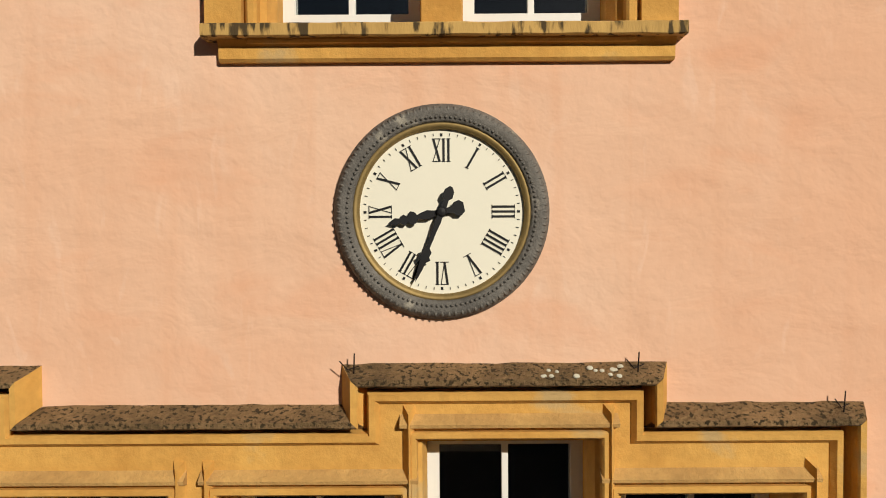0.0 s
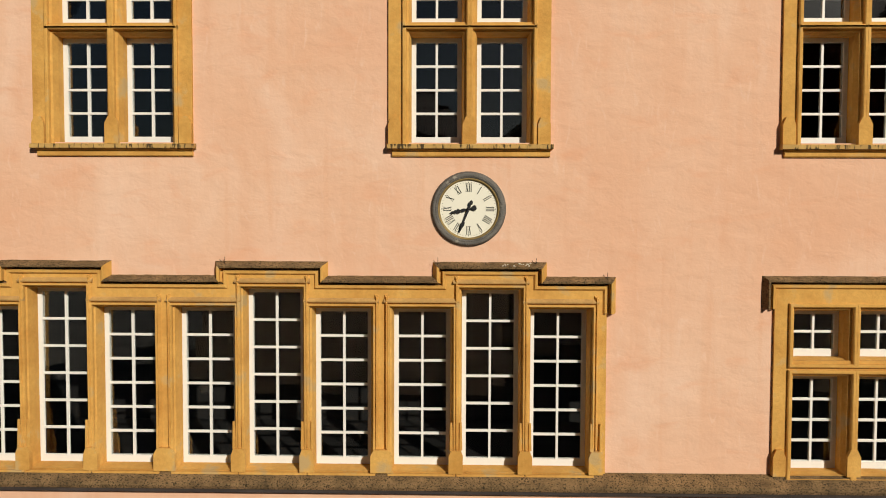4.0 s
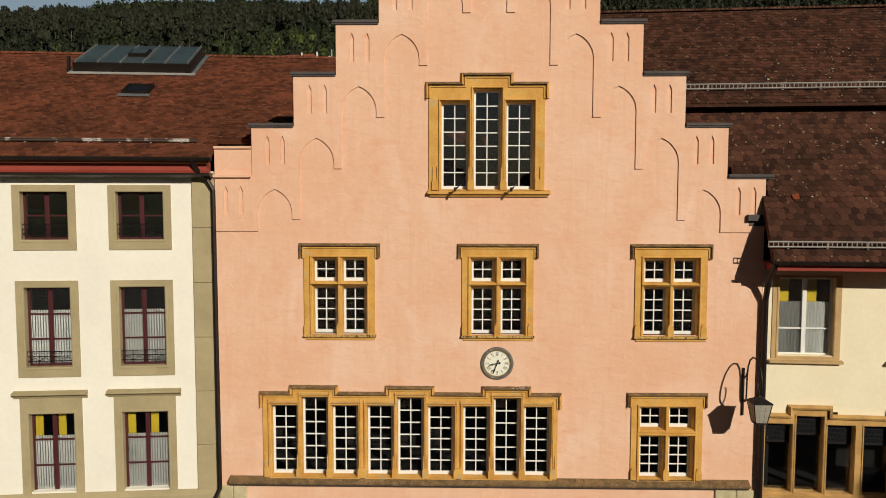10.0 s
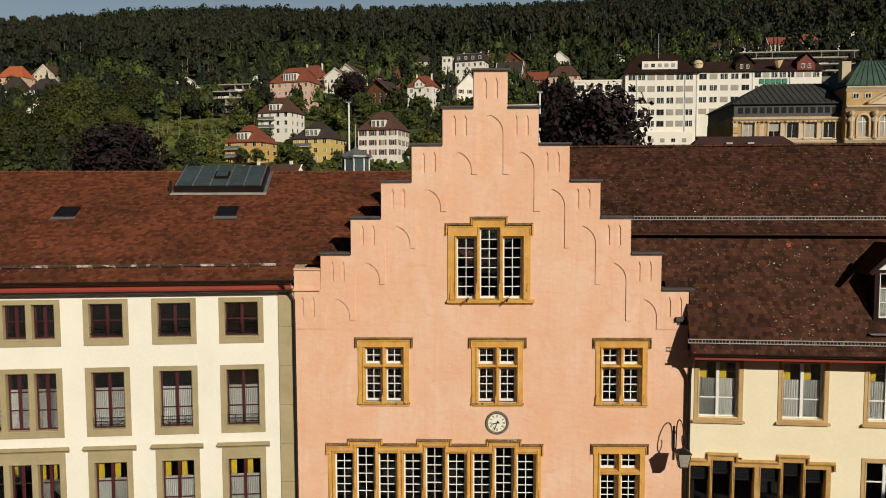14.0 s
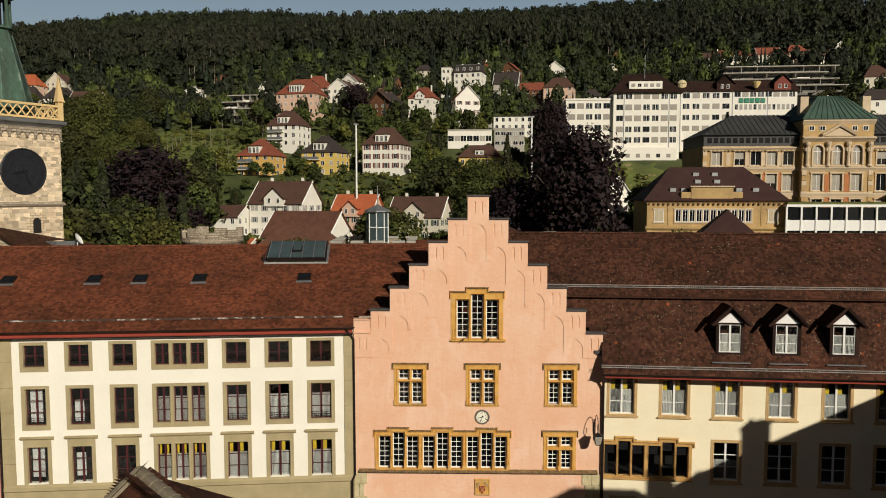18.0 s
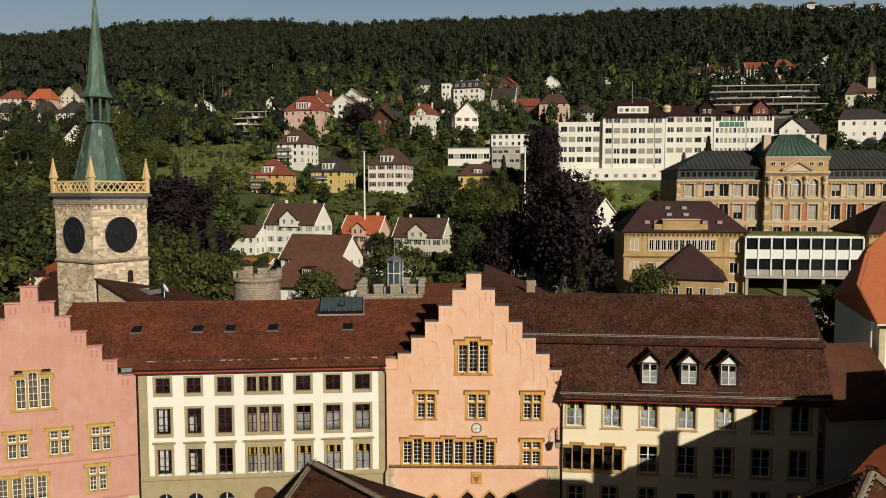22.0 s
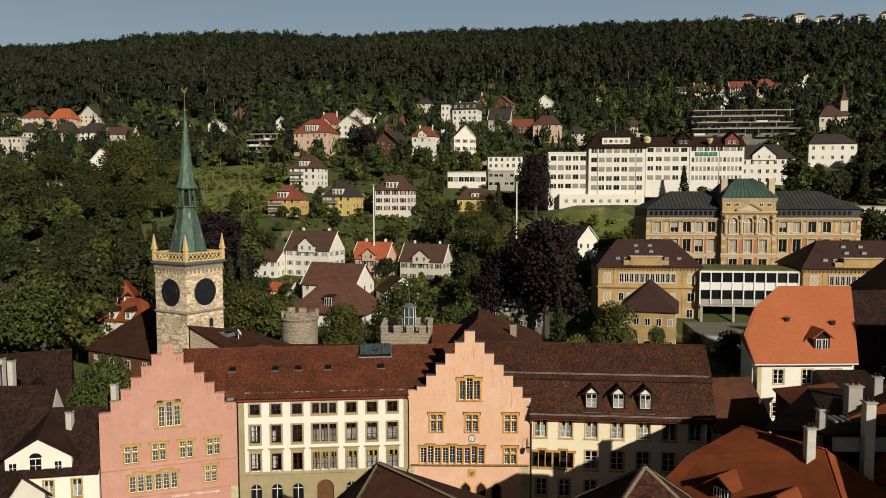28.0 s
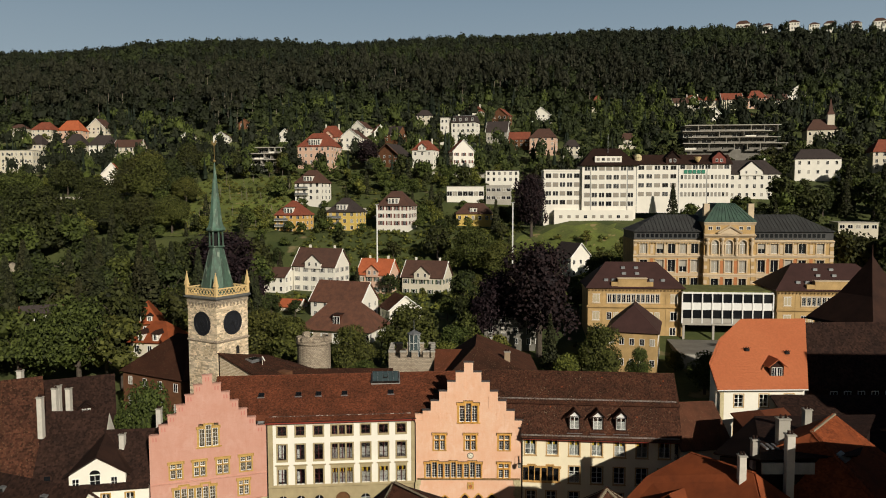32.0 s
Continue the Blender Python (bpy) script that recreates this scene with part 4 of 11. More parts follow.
bm = bmesh.new()
turned(bm, [(0.418, 0.0), (0.418, 0.015), (0.400, 0.045), (0.385, 0.056), (0.372, 0.050), (0.352, 0.050), (0.347, 0.045), (0.340, 0.035), (0.340, 0.0)], 72)
ring = part("ring", bm, CASTIRON, clock, "dark carved ring with leaf and bead ornament", smooth=True)
leaf = bmesh.new()
bmesh.ops.create_icosphere(leaf, subdivisions=1, radius=0.5)
bmesh.ops.scale(leaf, verts=leaf.verts[:], vec=(0.015, 0.016, 0.036))
lm = mesh_from(leaf, "leaf", CASTIRON, True)
bead = bmesh.new()
bmesh.ops.create_icosphere(bead, subdivisions=1, radius=0.0066)
bdm = mesh_from(bead, "bead", CASTIRON, True)
for i in range(96):
    a = math.tau * i / 96
    put("carved_leaf", lm, ring, "", Matrix.Translation((0.393 * math.sin(a), -0.046, 0.393 * math.cos(a))) @ pose(0, 0, 0, 0, math.degrees(a), 0) @ pose(0, 0, 0, -22 + (i % 2) * 8, 0, 0))
for i in range(120):
    a = math.tau * i / 120
    put("bead", bdm, ring, "", Matrix.Translation((0.362 * math.sin(a), -0.053, 0.362 * math.cos(a))))
bm = bmesh.new()
turned(bm, [(0.345, 0.0), (0.343, 0.038), (0.336, 0.041), (0.322, 0.032), (0.318, 0.016), (0.318, 0.0)], 72)
part("rim", bm, BRASS, clock, "dull gilt rim", smooth=True)
bm = bmesh.new()
turned(bm, [(0.322, 0.0), (0.322, 0.014), (0.0, 0.014)], 72)
dial = part("dial", bm, CLOCKFACE, clock, "cream enamel dial")


def stroke(bm, p, q, w, a, y=-0.0165):
    """A painted stroke in a numeral's own frame (x across, z outward), turned by a."""
    p, q = Vector(p), Vector(q)
    d = (q - p).normalized()
    n = Vector((-d.y, d.x)) * w / 2
    c, s = math.cos(a), math.sin(a)
    cs = [p + n, p - n, q - n, q + n]
    vs = [bm.verts.new((v.x * c + v.y * s, y, -v.x * s + v.y * c)) for v in cs]
    lo = [bm.verts.new((v.co.x, y + 0.0025, v.co.z)) for v in vs]
    bm.faces.new(vs)
    for i in range(4):
        j = (i + 1) % 4
        bm.faces.new((vs[i], lo[i], lo[j], vs[j]))


NUM = ["XII", "I", "II", "III", "IV", "V", "VI", "VII", "VIII", "IX", "X", "XI"]
for h, text in enumerate(NUM):
    a = math.tau * h / 12
    text = "IIII" if text == "IV" else text
    bm = bmesh.new()
    wid = {"I": 0.019, "V": 0.036, "X": 0.036}
    x = -sum(wid[c] for c in text) / 2
    r0, r1 = 0.195, 0.282
    for c in text:
        w = wid[c]
        if c == "I":
            stroke(bm, (x + w / 2, r0), (x + w / 2, r1), 0.0085, a)
        elif c == "V":
            stroke(bm, (x + w / 2, r0), (x + 0.006, r1), 0.0085, a)
            stroke(bm, (x + w / 2, r0), (x + w - 0.005, r1), 0.003, a, -0.0166)
        else:
            stroke(bm, (x + w - 0.006, r0), (x + 0.006, r1), 0.0085, a)
            stroke(bm, (x + 0.005, r0), (x + w - 0.005, r1), 0.003, a, -0.0166)
        for r in (r0, r1):
            stroke(bm, (x + 0.002, r), (x + w - 0.002, r), 0.003, a, -0.0167)
        x += w
    part("numeral", bm, BLACK, dial, "black roman numeral")
for i in range(60):
    bm = bmesh.new()
    if i % 5 == 0:
        stroke(bm, (0, 0.292), (0, 0.303), 0.009, math.tau * i / 60)
    else:
        stroke(bm, (0, 0.294), (0, 0.304), 0.003, math.tau * i / 60)
    part("minute_mark", bm, BLACK, dial)


def pointer(name, outline, angle, y, thick):
    bm = bmesh.new()
    prism(bm, outline, -thick / 2, thick / 2)
    return part(name, bm, BLACK, clock, "black ornate clock pointer", pose(0, y, 0, 0, angle, 0))


def blob(c, r, n=10):
    return [(c[0] + r * math.sin(t), c[1] + r * math.cos(t)) for t in (math.tau * i / n for i in range(n))]


hour_side = [(0.008, 0.0), (0.011, 0.03), (0.018, 0.055), (0.013, 0.08), (0.008, 0.095), (0.022, 0.105), (0.027, 0.118), (0.020, 0.130), (0.010, 0.134), (0.020, 0.146), (0.016, 0.160), (0.009, 0.166), (0.014, 0.182), (0.0, 0.212)]
tail = [(0.010, -0.02), (0.013, -0.04), (0.026, -0.052), (0.030, -0.072), (0.018, -0.088)]
hour = [(-x, z) for x, z in tail][::-1] + [(-x, z) for x, z in hour_side[:-1]] + hour_side[::-1] + tail
pointer("hour_pointer", hour, -102, -0.036, 0.006)
min_side = [(0.009, 0.0), (0.012, 0.04), (0.009, 0.08), (0.007, 0.15), (0.020, 0.162), (0.017, 0.182), (0.026, 0.192), (0.012, 0.206), (0.009, 0.24), (0.0, 0.292)]
tail2 = [(0.012, -0.02), (0.010, -0.05), (0.021, -0.06), (0.019, -0.085), (0.006, -0.102)]
minute = [(-x, z) for x, z in tail2][::-1] + [(-x, z) for x, z in min_side[:-1]] + min_side[::-1] + tail2
pointer("minute_pointer", minute, -159, -0.048, 0.006)
bm = bmesh.new()
turned(bm, [(0.020, 0.014), (0.020, 0.052), (0.014, 0.058), (0.0, 0.060)], 16)
part("hub", bm, BLACK, clock)


# ---- the row of houses beside it ----
def sash(parent, u0, u1, z0, z1, y=0.16, frame_mat=None, bars=(1, 2), curtain=None, blind=False, rail=False, curtain_share=0.7):
    """A two-leaf window with a middle post: frame, panes, and the curtain or rail that go with it."""
    w, h = u1 - u0, z1 - z0
    fm = frame_mat or OXBLOOD

    def fmesh(bm):
        f = 0.05
        box(bm, 0, f, 0, 0.06, 0, h)
        box(bm, w - f, w, 0, 0.06, 0, h)
        box(bm, f, w - f, 0, 0.06, 0, f)
        box(bm, f, w - f, 0, 0.06, h - f, h)
        box(bm, w / 2 - 0.05, w / 2 + 0.05, -0.01, 0.06, f, h - f)
        for zz in ((bars if isinstance(bars, tuple) else (bars,))):
            t = f + (h - 2 * f) * zz / 3.0
            box(bm, f, w / 2 - 0.05, 0.005, 0.05, t - 0.018, t + 0.018)
            box(bm, w / 2 + 0.05, w - f, 0.005, 0.05, t - 0.018, t + 0.018)

    fr = put("sash", shared(("sash", round(w, 3), round(h, 3), bars), fmesh, fm), parent, "", pose(u0, y, z0))
    pw = w / 2 - 0.1
    me = shared(("pane", round(pw, 3), round(h - 0.1, 3)), lambda b: box(b, 0, pw, 0, 0.004, 0, h - 0.1), GLASS)
    for k, x in enumerate((0.05, w / 2 + 0.05)):
        p = put("pane", me, fr, "", pose(x, 0.025, 0.05, (-0.3, 0.4)[k], 0, (0.3, -0.35)[k]))
        p.visible_shadow = False

    def drape(bm, cw, ch, folds):
        n = folds * 4
        a = [bm.verts.new((cw * i / n, 0.009 * math.sin(i * math.pi / 2) + 0.004 * math.sin(i * 1.7), 0)) for i in range(n + 1)]
        b = [bm.verts.new((cw * i / n, 0.010 * math.sin(i * math.pi / 2), ch)) for i in range(n + 1)]
        for i in range(n):
            bm.faces.new((a[i], a[i + 1], b[i + 1], b[i]))
        r = bmesh.ops.solidify(bm, geom=bm.faces[:], thickness=0.003)

    if curtain:
        ch = h * curtain_share
        cm = shared(("curtain", round(pw, 3), round(ch, 3)), lambda b: drape(b, pw, ch, 7), CURTAIN)
        for x in (0.05, w / 2 + 0.05):
            put("curtain", cm, fr, "gathered net curtain", pose(x, 0.05, 0.05))
    if blind:
        bw, bh = pw * 0.42, h * (1 - curtain_share) - 0.1
        ym = shared(("blind", round(bw, 3), round(bh, 3)), lambda b: box(b, 0, bw, 0, 0.01, 0, bh), YCURT)
        put("blind", ym, fr, "yellow strip of blind", pose(0.06, 0.055, h * curtain_share + 0.05))
        put("blind", ym, fr, "yellow strip of blind", pose(w / 2 + 0.07, 0.055, h * curtain_share + 0.05))
    if rail:
        def rmesh(bm):
            for zz in (0.12, 0.24, 0.36):
                tube(bm, [(0, 0, zz), (w, 0, zz)], 0.012, 5)
            for i in range(5):
                x = w * i / 4
                tube(bm, [(x, 0, 0.0), (x, -0.01, 0.38)], 0.008, 4)
            for i in range(4):
                x = w * (i + 0.5) / 4
                tube(bm, [(x - w / 9, 0, 0.13), (x, 0, 0.23), (x + w / 9, 0, 0.13)], 0.007, 4)
        put("window_rail", shared(("window_rail", round(w, 3)), rmesh, IRON), fr, "low wrought iron window rail", pose(0, -0.10, 0.02))
    return fr


def plain_window(parent, u0, u1, z0, z1, stone, fw, ft, fb, lights=1, sill=False, cornice=False, sash_args=None, proud=0.03, label=""):
    """A window in a flat stone surround; u0..z1 is the outside of the stone."""
    a, b, c, d = u0 + fw, u1 - fw, z0 + fb, z1 - ft
    spans = [(a, b)]
    if lights == 3:
        g = 0.2
        w3 = (b - a - 2 * g) / 3
        spans = [(a + i * (w3 + g), a + i * (w3 + g) + w3) for i in range(3)]
    bm = bmesh.new()
    wall_with(bm, u0, u1, z0, z1, -proud, 0.22, [(x, y, c, d) for x, y in spans])
    win = part("window", bm, stone, parent, label)
    for x, y in spans:
        bm = bmesh.new()
        sweep(bm, rect(x, y, c, d), [(0.0, -proud - 0.001), (0.02, -proud - 0.012), (0.05, -proud - 0.012), (0.06, -proud + 0.002)], True)
        part("bead", bm, stone, win)
    for x, y in spans:
        sash(win, x, y, c, d, **(sash_args or {}))
    if sill:
        bm = bmesh.new()
        prismx(bm, u0 - 0.06, u1 + 0.06, [(-0.12, z0 - 0.07), (-0.12, z0 - 0.02), (0.0, z0 + 0.012), (0.0, z0 - 0.07)])
        part("sill", bm, stone, win)
    if cornice:
        bm = bmesh.new()
        prismx(bm, u0 - 0.14, u1 + 0.14, [(-0.03, z1), (-0.06, z1 + 0.05), (-0.17, z1 + 0.11), (-0.17, z1 + 0.15), (0.0, z1 + 0.19), (0.0, z1)])
        part("cornice", bm, stone, win, "moulded window cornice")
    return (a, b, c, d), spans


# white house
WA, WB = (-25.38, -2.10), (-6.82, -0.08)
WL = math.hypot(WB[0] - WA[0], WB[1] - WA[1])
white = thing("white_house", "cream white town house with olive stone window frames", "house", along(WA, WB))
cols = [(1.10, 2.55), (3.39, 4.83), (5.67, 7.12), (7.87, 10.85), (11.60, 13.09), (13.87, 15.36), (16.13, 17.64)]
holes, todo = [], []
for i, (a, b) in enumerate(cols):
    tri = i == 3
    for row, (z0, z1) in enumerate(((10.31, 11.91), (7.14, 9.55), (4.11, 6.61))):
        holes.append((a + 0.1, b - 0.1, z0 + 0.1, z1 - 0.1))
        todo.append((i, row, a, b, z0, z1, tri))
GA = [1.85, 4.1, 6.4, 9.4, 12.3, 14.6, 16.9]
for i, c in enumerate(GA):
    r = 0.95 if i == 3 else 0.62
    z = 2.15
    holes.append((c - r, c + r, 0.0 if i == 3 else 0.9, z))
    for q in range(5):
        wq = r * math.sqrt(1 - (q / 5) ** 2)
        holes.append((c - wq, c + wq, z + r * q / 5, z + r * (q + 1) / 5))
bm = bmesh.new()
wall_with(bm, 0.0, WL, 3.95, 12.25, 0.0, 0.40, holes)
part("wall", bm, CREAM, white, "cream plastered front wall")
bm = bmesh.new()
wall_with(bm, 0.0, WL, 0.0, 3.949, -0.06, 0.40, holes)
part("base_wall", bm, OLIVE, white, "olive grey ground floor of dressed stone")
for i, c in enumerate(GA):
    r = 0.95 if i == 3 else 0.62
    line = [(c - r, 0.05 if i == 3 else 0.9)] + [(c - r * math.cos(t), 2.15 + r * math.sin(t)) for t in (math.pi * q / 12 for q in range(13))] + [(c + r, 0.05 if i == 3 else 0.9)]
    bm = bmesh.new()
    sweep(bm, line, [(0.13, -0.09), (0.0, -0.09), (-0.04, 0.0), (-0.04, 0.2), (0.0, 0.2), (0.13, -0.03)])
    ar = part("arched_opening", bm, OLIVE, white, "round arched ground floor opening")
    bm = bmesh.new()
    if i == 3:
        prism(bm, line, 0.15, 0.20)
        part("door", bm, mat("brown_panel_door", (0.16, 0.075, 0.03), 0.6, 0.2, 2.0, 20.0, 0.2), ar, "brown wooden double door")
    else:
        prism(bm, line, 0.2, 0.205)
        part("pane", bm, DARKGLASS, ar)
        bm = boxes((c - 0.03, c + 0.03, 0.15, 0.2, 0.9, 2.15 + r), (c - r, c - 0.03, 0.15, 0.2, 2.12, 2.18), (c + 0.03, c + r, 0.15, 0.2, 2.12, 2.18))
        part("frame", bm, WHITE, ar)
for a, b in ((0.0, 0.70), (WL - 0.52, WL)):
    z = 3.95
    while z < 12.2:
        h = min(1.38, 12.24 - z)
        bm = bmesh.new()
        soft_box(bm, a, b, -0.05, 0.05, z + 0.004, z + h - 0.004, 0.01)
        part("pilaster_stone", bm, OLIVE, white, "olive stone corner block")
        z += h
bm = bmesh.new()
prismx(bm, 0.0, WL, [(-0.06, 3.78), (-0.14, 3.86), (-0.14, 4.06), (-0.03, 4.17), (0.0, 4.17), (0.0, 3.95), (-0.06, 3.95)])
part("string_course", bm, OLIVE, white, "olive stone band between the storeys")
for i, row, a, b, z0, z1, tri in todo:
    lab = "three-light window in flat olive stone" if tri else "tall window in flat olive stone with dark red sashes"
    lit = i >= 3
    args = dict(frame_mat=OXBLOOD, bars=(1, 2) if row else (1.5,), curtain=(row > 0 and lit), blind=(row == 2 and lit), rail=(row < 2 and not tri), curtain_share=0.68)
    plain_window(white, a, b, z0, z1, OLIVE, 0.20 if row else 0.19, 0.40 if row == 2 else 0.17, 0.25 if row < 2 else 0.02, 3 if tri else 1, False, row == 2, args, 0.03, lab)
    if i < 2 and row > 0:
        part("inner_shutter", boxes((a + 0.26, a + 0.26 + (0.62 if i == 0 else 0.48), 0.46, 0.5, z0 + 0.32, z1 - (0.22 if i == 0 else 0.9))), CURTAIN, white, "white folded inner shutter")
bm = bmesh.new()
box(bm, 0.02, 0.4, 0.4, 12, 0, 12.2)
box(bm, WL - 0.4, WL - 0.02, 0.4, 12, 0, 12.2)
box(bm, 0.4, WL - 0.4, 4.0, 4.2, 0, 12.2)
for z in (3.9, 7.0, 10.1, 12.2):
    box(bm, 0.4, WL - 0.4, 0.4, 4.0, z - 0.15, z)
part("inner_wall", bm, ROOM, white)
bm = bmesh.new()
prismx(bm, -0.15, WL - 0.05, [(-0.40, 12.20), (-0.42, 12.26), (-0.42, 12.48), (0.0, 12.48), (0.0, 12.12), (-0.1, 12.16)])
part("fascia", bm, FASCIA, white, "dark red painted eaves board")
bm = bmesh.new()
prismx(bm, 0.0, WL, [(-0.14, 12.08), (-0.38, 12.14), (-0.38, 12.20), (-0.02, 12.20), (-0.02, 12.08)])
part("eaves_moulding", bm, GUTTER, white)
bm = bmesh.new()
prof = [(-0.62 + 0.085 * math.cos(t), 12.56 + 0.085 * math.sin(t)) for t in (math.pi + math.pi * q / 6 for q in range(7))]
prismx(bm, -0.2, WL + 0.1, prof + [(y * 0.97 - 0.018, z + 0.012) for y, z in prof[::-1]])
gut = part("gutter", bm, GUTTER, white, "dark copper gutter")
EAVE_W, RIDGE_W = (-0.62, 12.56), (7.75, 16.45)


def slope_pt(u, t, e, r):
    return (u, e[0] + (r[0] - e[0]) * t, e[1] + (r[1] - e[1]) * t)


bm = bmesh.new()
slab(bm, [slope_pt(-7.6, 0.16, EAVE_W, RIDGE_W), slope_pt(0.0, 0.16, EAVE_W, RIDGE_W), slope_pt(0.0, 1, EAVE_W, RIDGE_W), slope_pt(-7.6, 1, EAVE_W, RIDGE_W)], 0.15)
slab(bm, [slope_pt(-0.2, 0, EAVE_W, RIDGE_W), slope_pt(WL + 0.02, 0, EAVE_W, RIDGE_W), slope_pt(WL + 0.02, 1, EAVE_W, RIDGE_W), slope_pt(-0.2, 1, EAVE_W, RIDGE_W)], 0.15)
slab(bm, [slope_pt(WL + 0.02, 0.14, EAVE_W, RIDGE_W), slope_pt(WL + 7.0, 0.14, EAVE_W, RIDGE_W), slope_pt(WL + 7.0, 1, EAVE_W, RIDGE_W), slope_pt(WL + 0.02, 1, EAVE_W, RIDGE_W)], 0.15)
slab(bm, [(-7.6, 15.5, 12.0), (-7.6, 7.75, 16.45), (WL + 7.0, 7.75, 16.45), (WL + 7.0, 15.5, 12.0)], 0.15)
slab(bm, [slope_pt(-1.7, 0.05, EAVE_W, RIDGE_W), slope_pt(-0.2, 0.05, EAVE_W, RIDGE_W), slope_pt(-0.2, 0.16, EAVE_W, RIDGE_W), slope_pt(-1.7, 0.16, EAVE_W, RIDGE_W)], 0.12)
roofw = part("roof", bm, TILERED, white, "long red brown tiled roof")
tiles("white_roof_a", [slope_pt(-0.2, 0, EAVE_W, RIDGE_W), slope_pt(WL + 0.02, 0, EAVE_W, RIDGE_W), slope_pt(WL + 0.02, 1, EAVE_W, RIDGE_W), slope_pt(-0.2, 1, EAVE_W, RIDGE_W)], TILERED, 0.19, 0.165, (0.86, 0.985, 0.02, 0.22), roofw)
tiles("white_roof_bb", [slope_pt(-7.6, 0.16, EAVE_W, RIDGE_W), slope_pt(-0.2, 0.16, EAVE_W, RIDGE_W), slope_pt(-0.2, 1, EAVE_W, RIDGE_W), slope_pt(-7.6, 1, EAVE_W, RIDGE_W)], TILERED, 0.19, 0.165, None, roofw)
tiles("white_roof_ccc", [slope_pt(WL + 0.02, 0.14, EAVE_W, RIDGE_W), slope_pt(WL + 6.0, 0.14, EAVE_W, RIDGE_W), slope_pt(WL + 6.0, 1, EAVE_W, RIDGE_W), slope_pt(WL + 0.02, 1, EAVE_W, RIDGE_W)], TILERED, 0.19, 0.165, None, roofw)


def ridge_caps(parent, a, b, material, step=0.38, r=0.11):
    a, b = Vector(a), Vector(b)
    n = max(2, int((b - a).length / step))
    d = (b - a).normalized()
    ang = math.degrees(math.atan2(d.y, d.x))
    tilt = -math.degrees(math.asin(d.z))

    def cap(bm):
        for x0, x1, rr in ((0.0, step * 1.08, r), (0.0, 0.05, r * 1.1)):
            A = [[bm.verts.new((x, rr * math.cos(t), rr * 0.8 * math.sin(t))) for t in (math.pi * q / 5 for q in range(6))] for x in (x0, x1)]
            for q in range(5):
                bm.faces.new((A[0][q], A[1][q], A[1][q + 1], A[0][q + 1]))
            bm.faces.new(A[0])
            bm.faces.new(A[1][::-1])

    me = shared(("ridge_tile", step, r), cap, material)
    for i in range(n):
        put("ridge_tile", me, parent, "", Matrix.Translation(a.lerp(b, i / n)) @ pose(0, 0, 0, 0, tilt, ang))


ridge_caps(roofw, (-7.6, 7.75, 16.45), (WL + 6.0, 7.75, 16.45), TILERED)


def snow_guard(parent, p, q, n, h=0.16, metal=None):
    """A lattice rail on brackets above the eaves."""
    p, q = Vector(p), Vector(q)
    bm = bmesh.new()
    for z in (0.04, h):
        tube(bm, [p + Vector((0, 0, z)), q + Vector((0, 0, z))], 0.019, 4)
    k = int((q - p).length / 0.11)
    for i in range(k + 1):
        c = p.lerp(q, i / k)
        tube(bm, [c + Vector((0, 0, 0.04)), c + Vector((0, 0, h))], 0.012, 4)
    part("snow_guard", bm, metal or GUARD, parent, "zinc snow guard lattice")
    me = shared(("guard_bracket", h), lambda b: tube(b, [(0, 0, h + 0.01), (0, 0.02, 0), (0, 0.25, 0.05)], 0.018, 4), GUARD)
    for i in range(n):
        c = p.lerp(q, (i + 0.5) / n)
        put("guard_bracket", me, parent, "", Matrix.Translation(c))


# pale spots paint the gleams along the rail into its colour
GLINTRAIL = mat("glint_spotted_rail", (0.10, 0.075, 0.06), 0.6, 0.2, 1.0, 20.0, 0.05, metal=0.2, spots=((0.62, 0.58, 0.52), 3.0, 0.42))
snow_guard(roofw, Vector(slope_pt(0.3, 0.09, EAVE_W, RIDGE_W)) + Vector((0, 0, 0.05)), Vector(slope_pt(WL - 0.4, 0.09, EAVE_W, RIDGE_W)) + Vector((0, 0, 0.05)), 24, 0.085, GLINTRAIL)


def roof_window(parent, u, t, w, h, e, r, name="roof_window"):
    """A skylight lying on the slope."""
    sl = math.degrees(math.atan2(r[1] - e[1], r[0] - e[0]))
    x, y, z = slope_pt(u, t, e, r)
    m = pose(x, y, z, sl, 0, 0)
    bm = bmesh.new()
    wall_cells2 = [(0, 0.06, 0, h), (w - 0.06, w, 0, h), (0.06, w - 0.06, 0, 0.08), (0.06, w - 0.06, h - 0.06, h)]
    for a, b, c, d in wall_cells2:
        box(bm, a, b, c, d, 0.0, 0.13)
    fr = part(name, bm, GUTTER, parent, "skylight with a dark metal frame", m)
    part("pane", boxes((0.06, w - 0.06, 0.08, h - 0.06, 0.07, 0.09)), DARKGLASS, fr)
    part("flashing", boxes((-0.08, w + 0.08, -0.22, -0.003, 0.045, 0.055)), ZINC, fr)
    return fr


for u in (-1.6, 3.2, 5.8, 9.2, 15.3):
    roof_window(roofw, u, 0.52, 0.75, 0.75, EAVE_W, RIDGE_W)
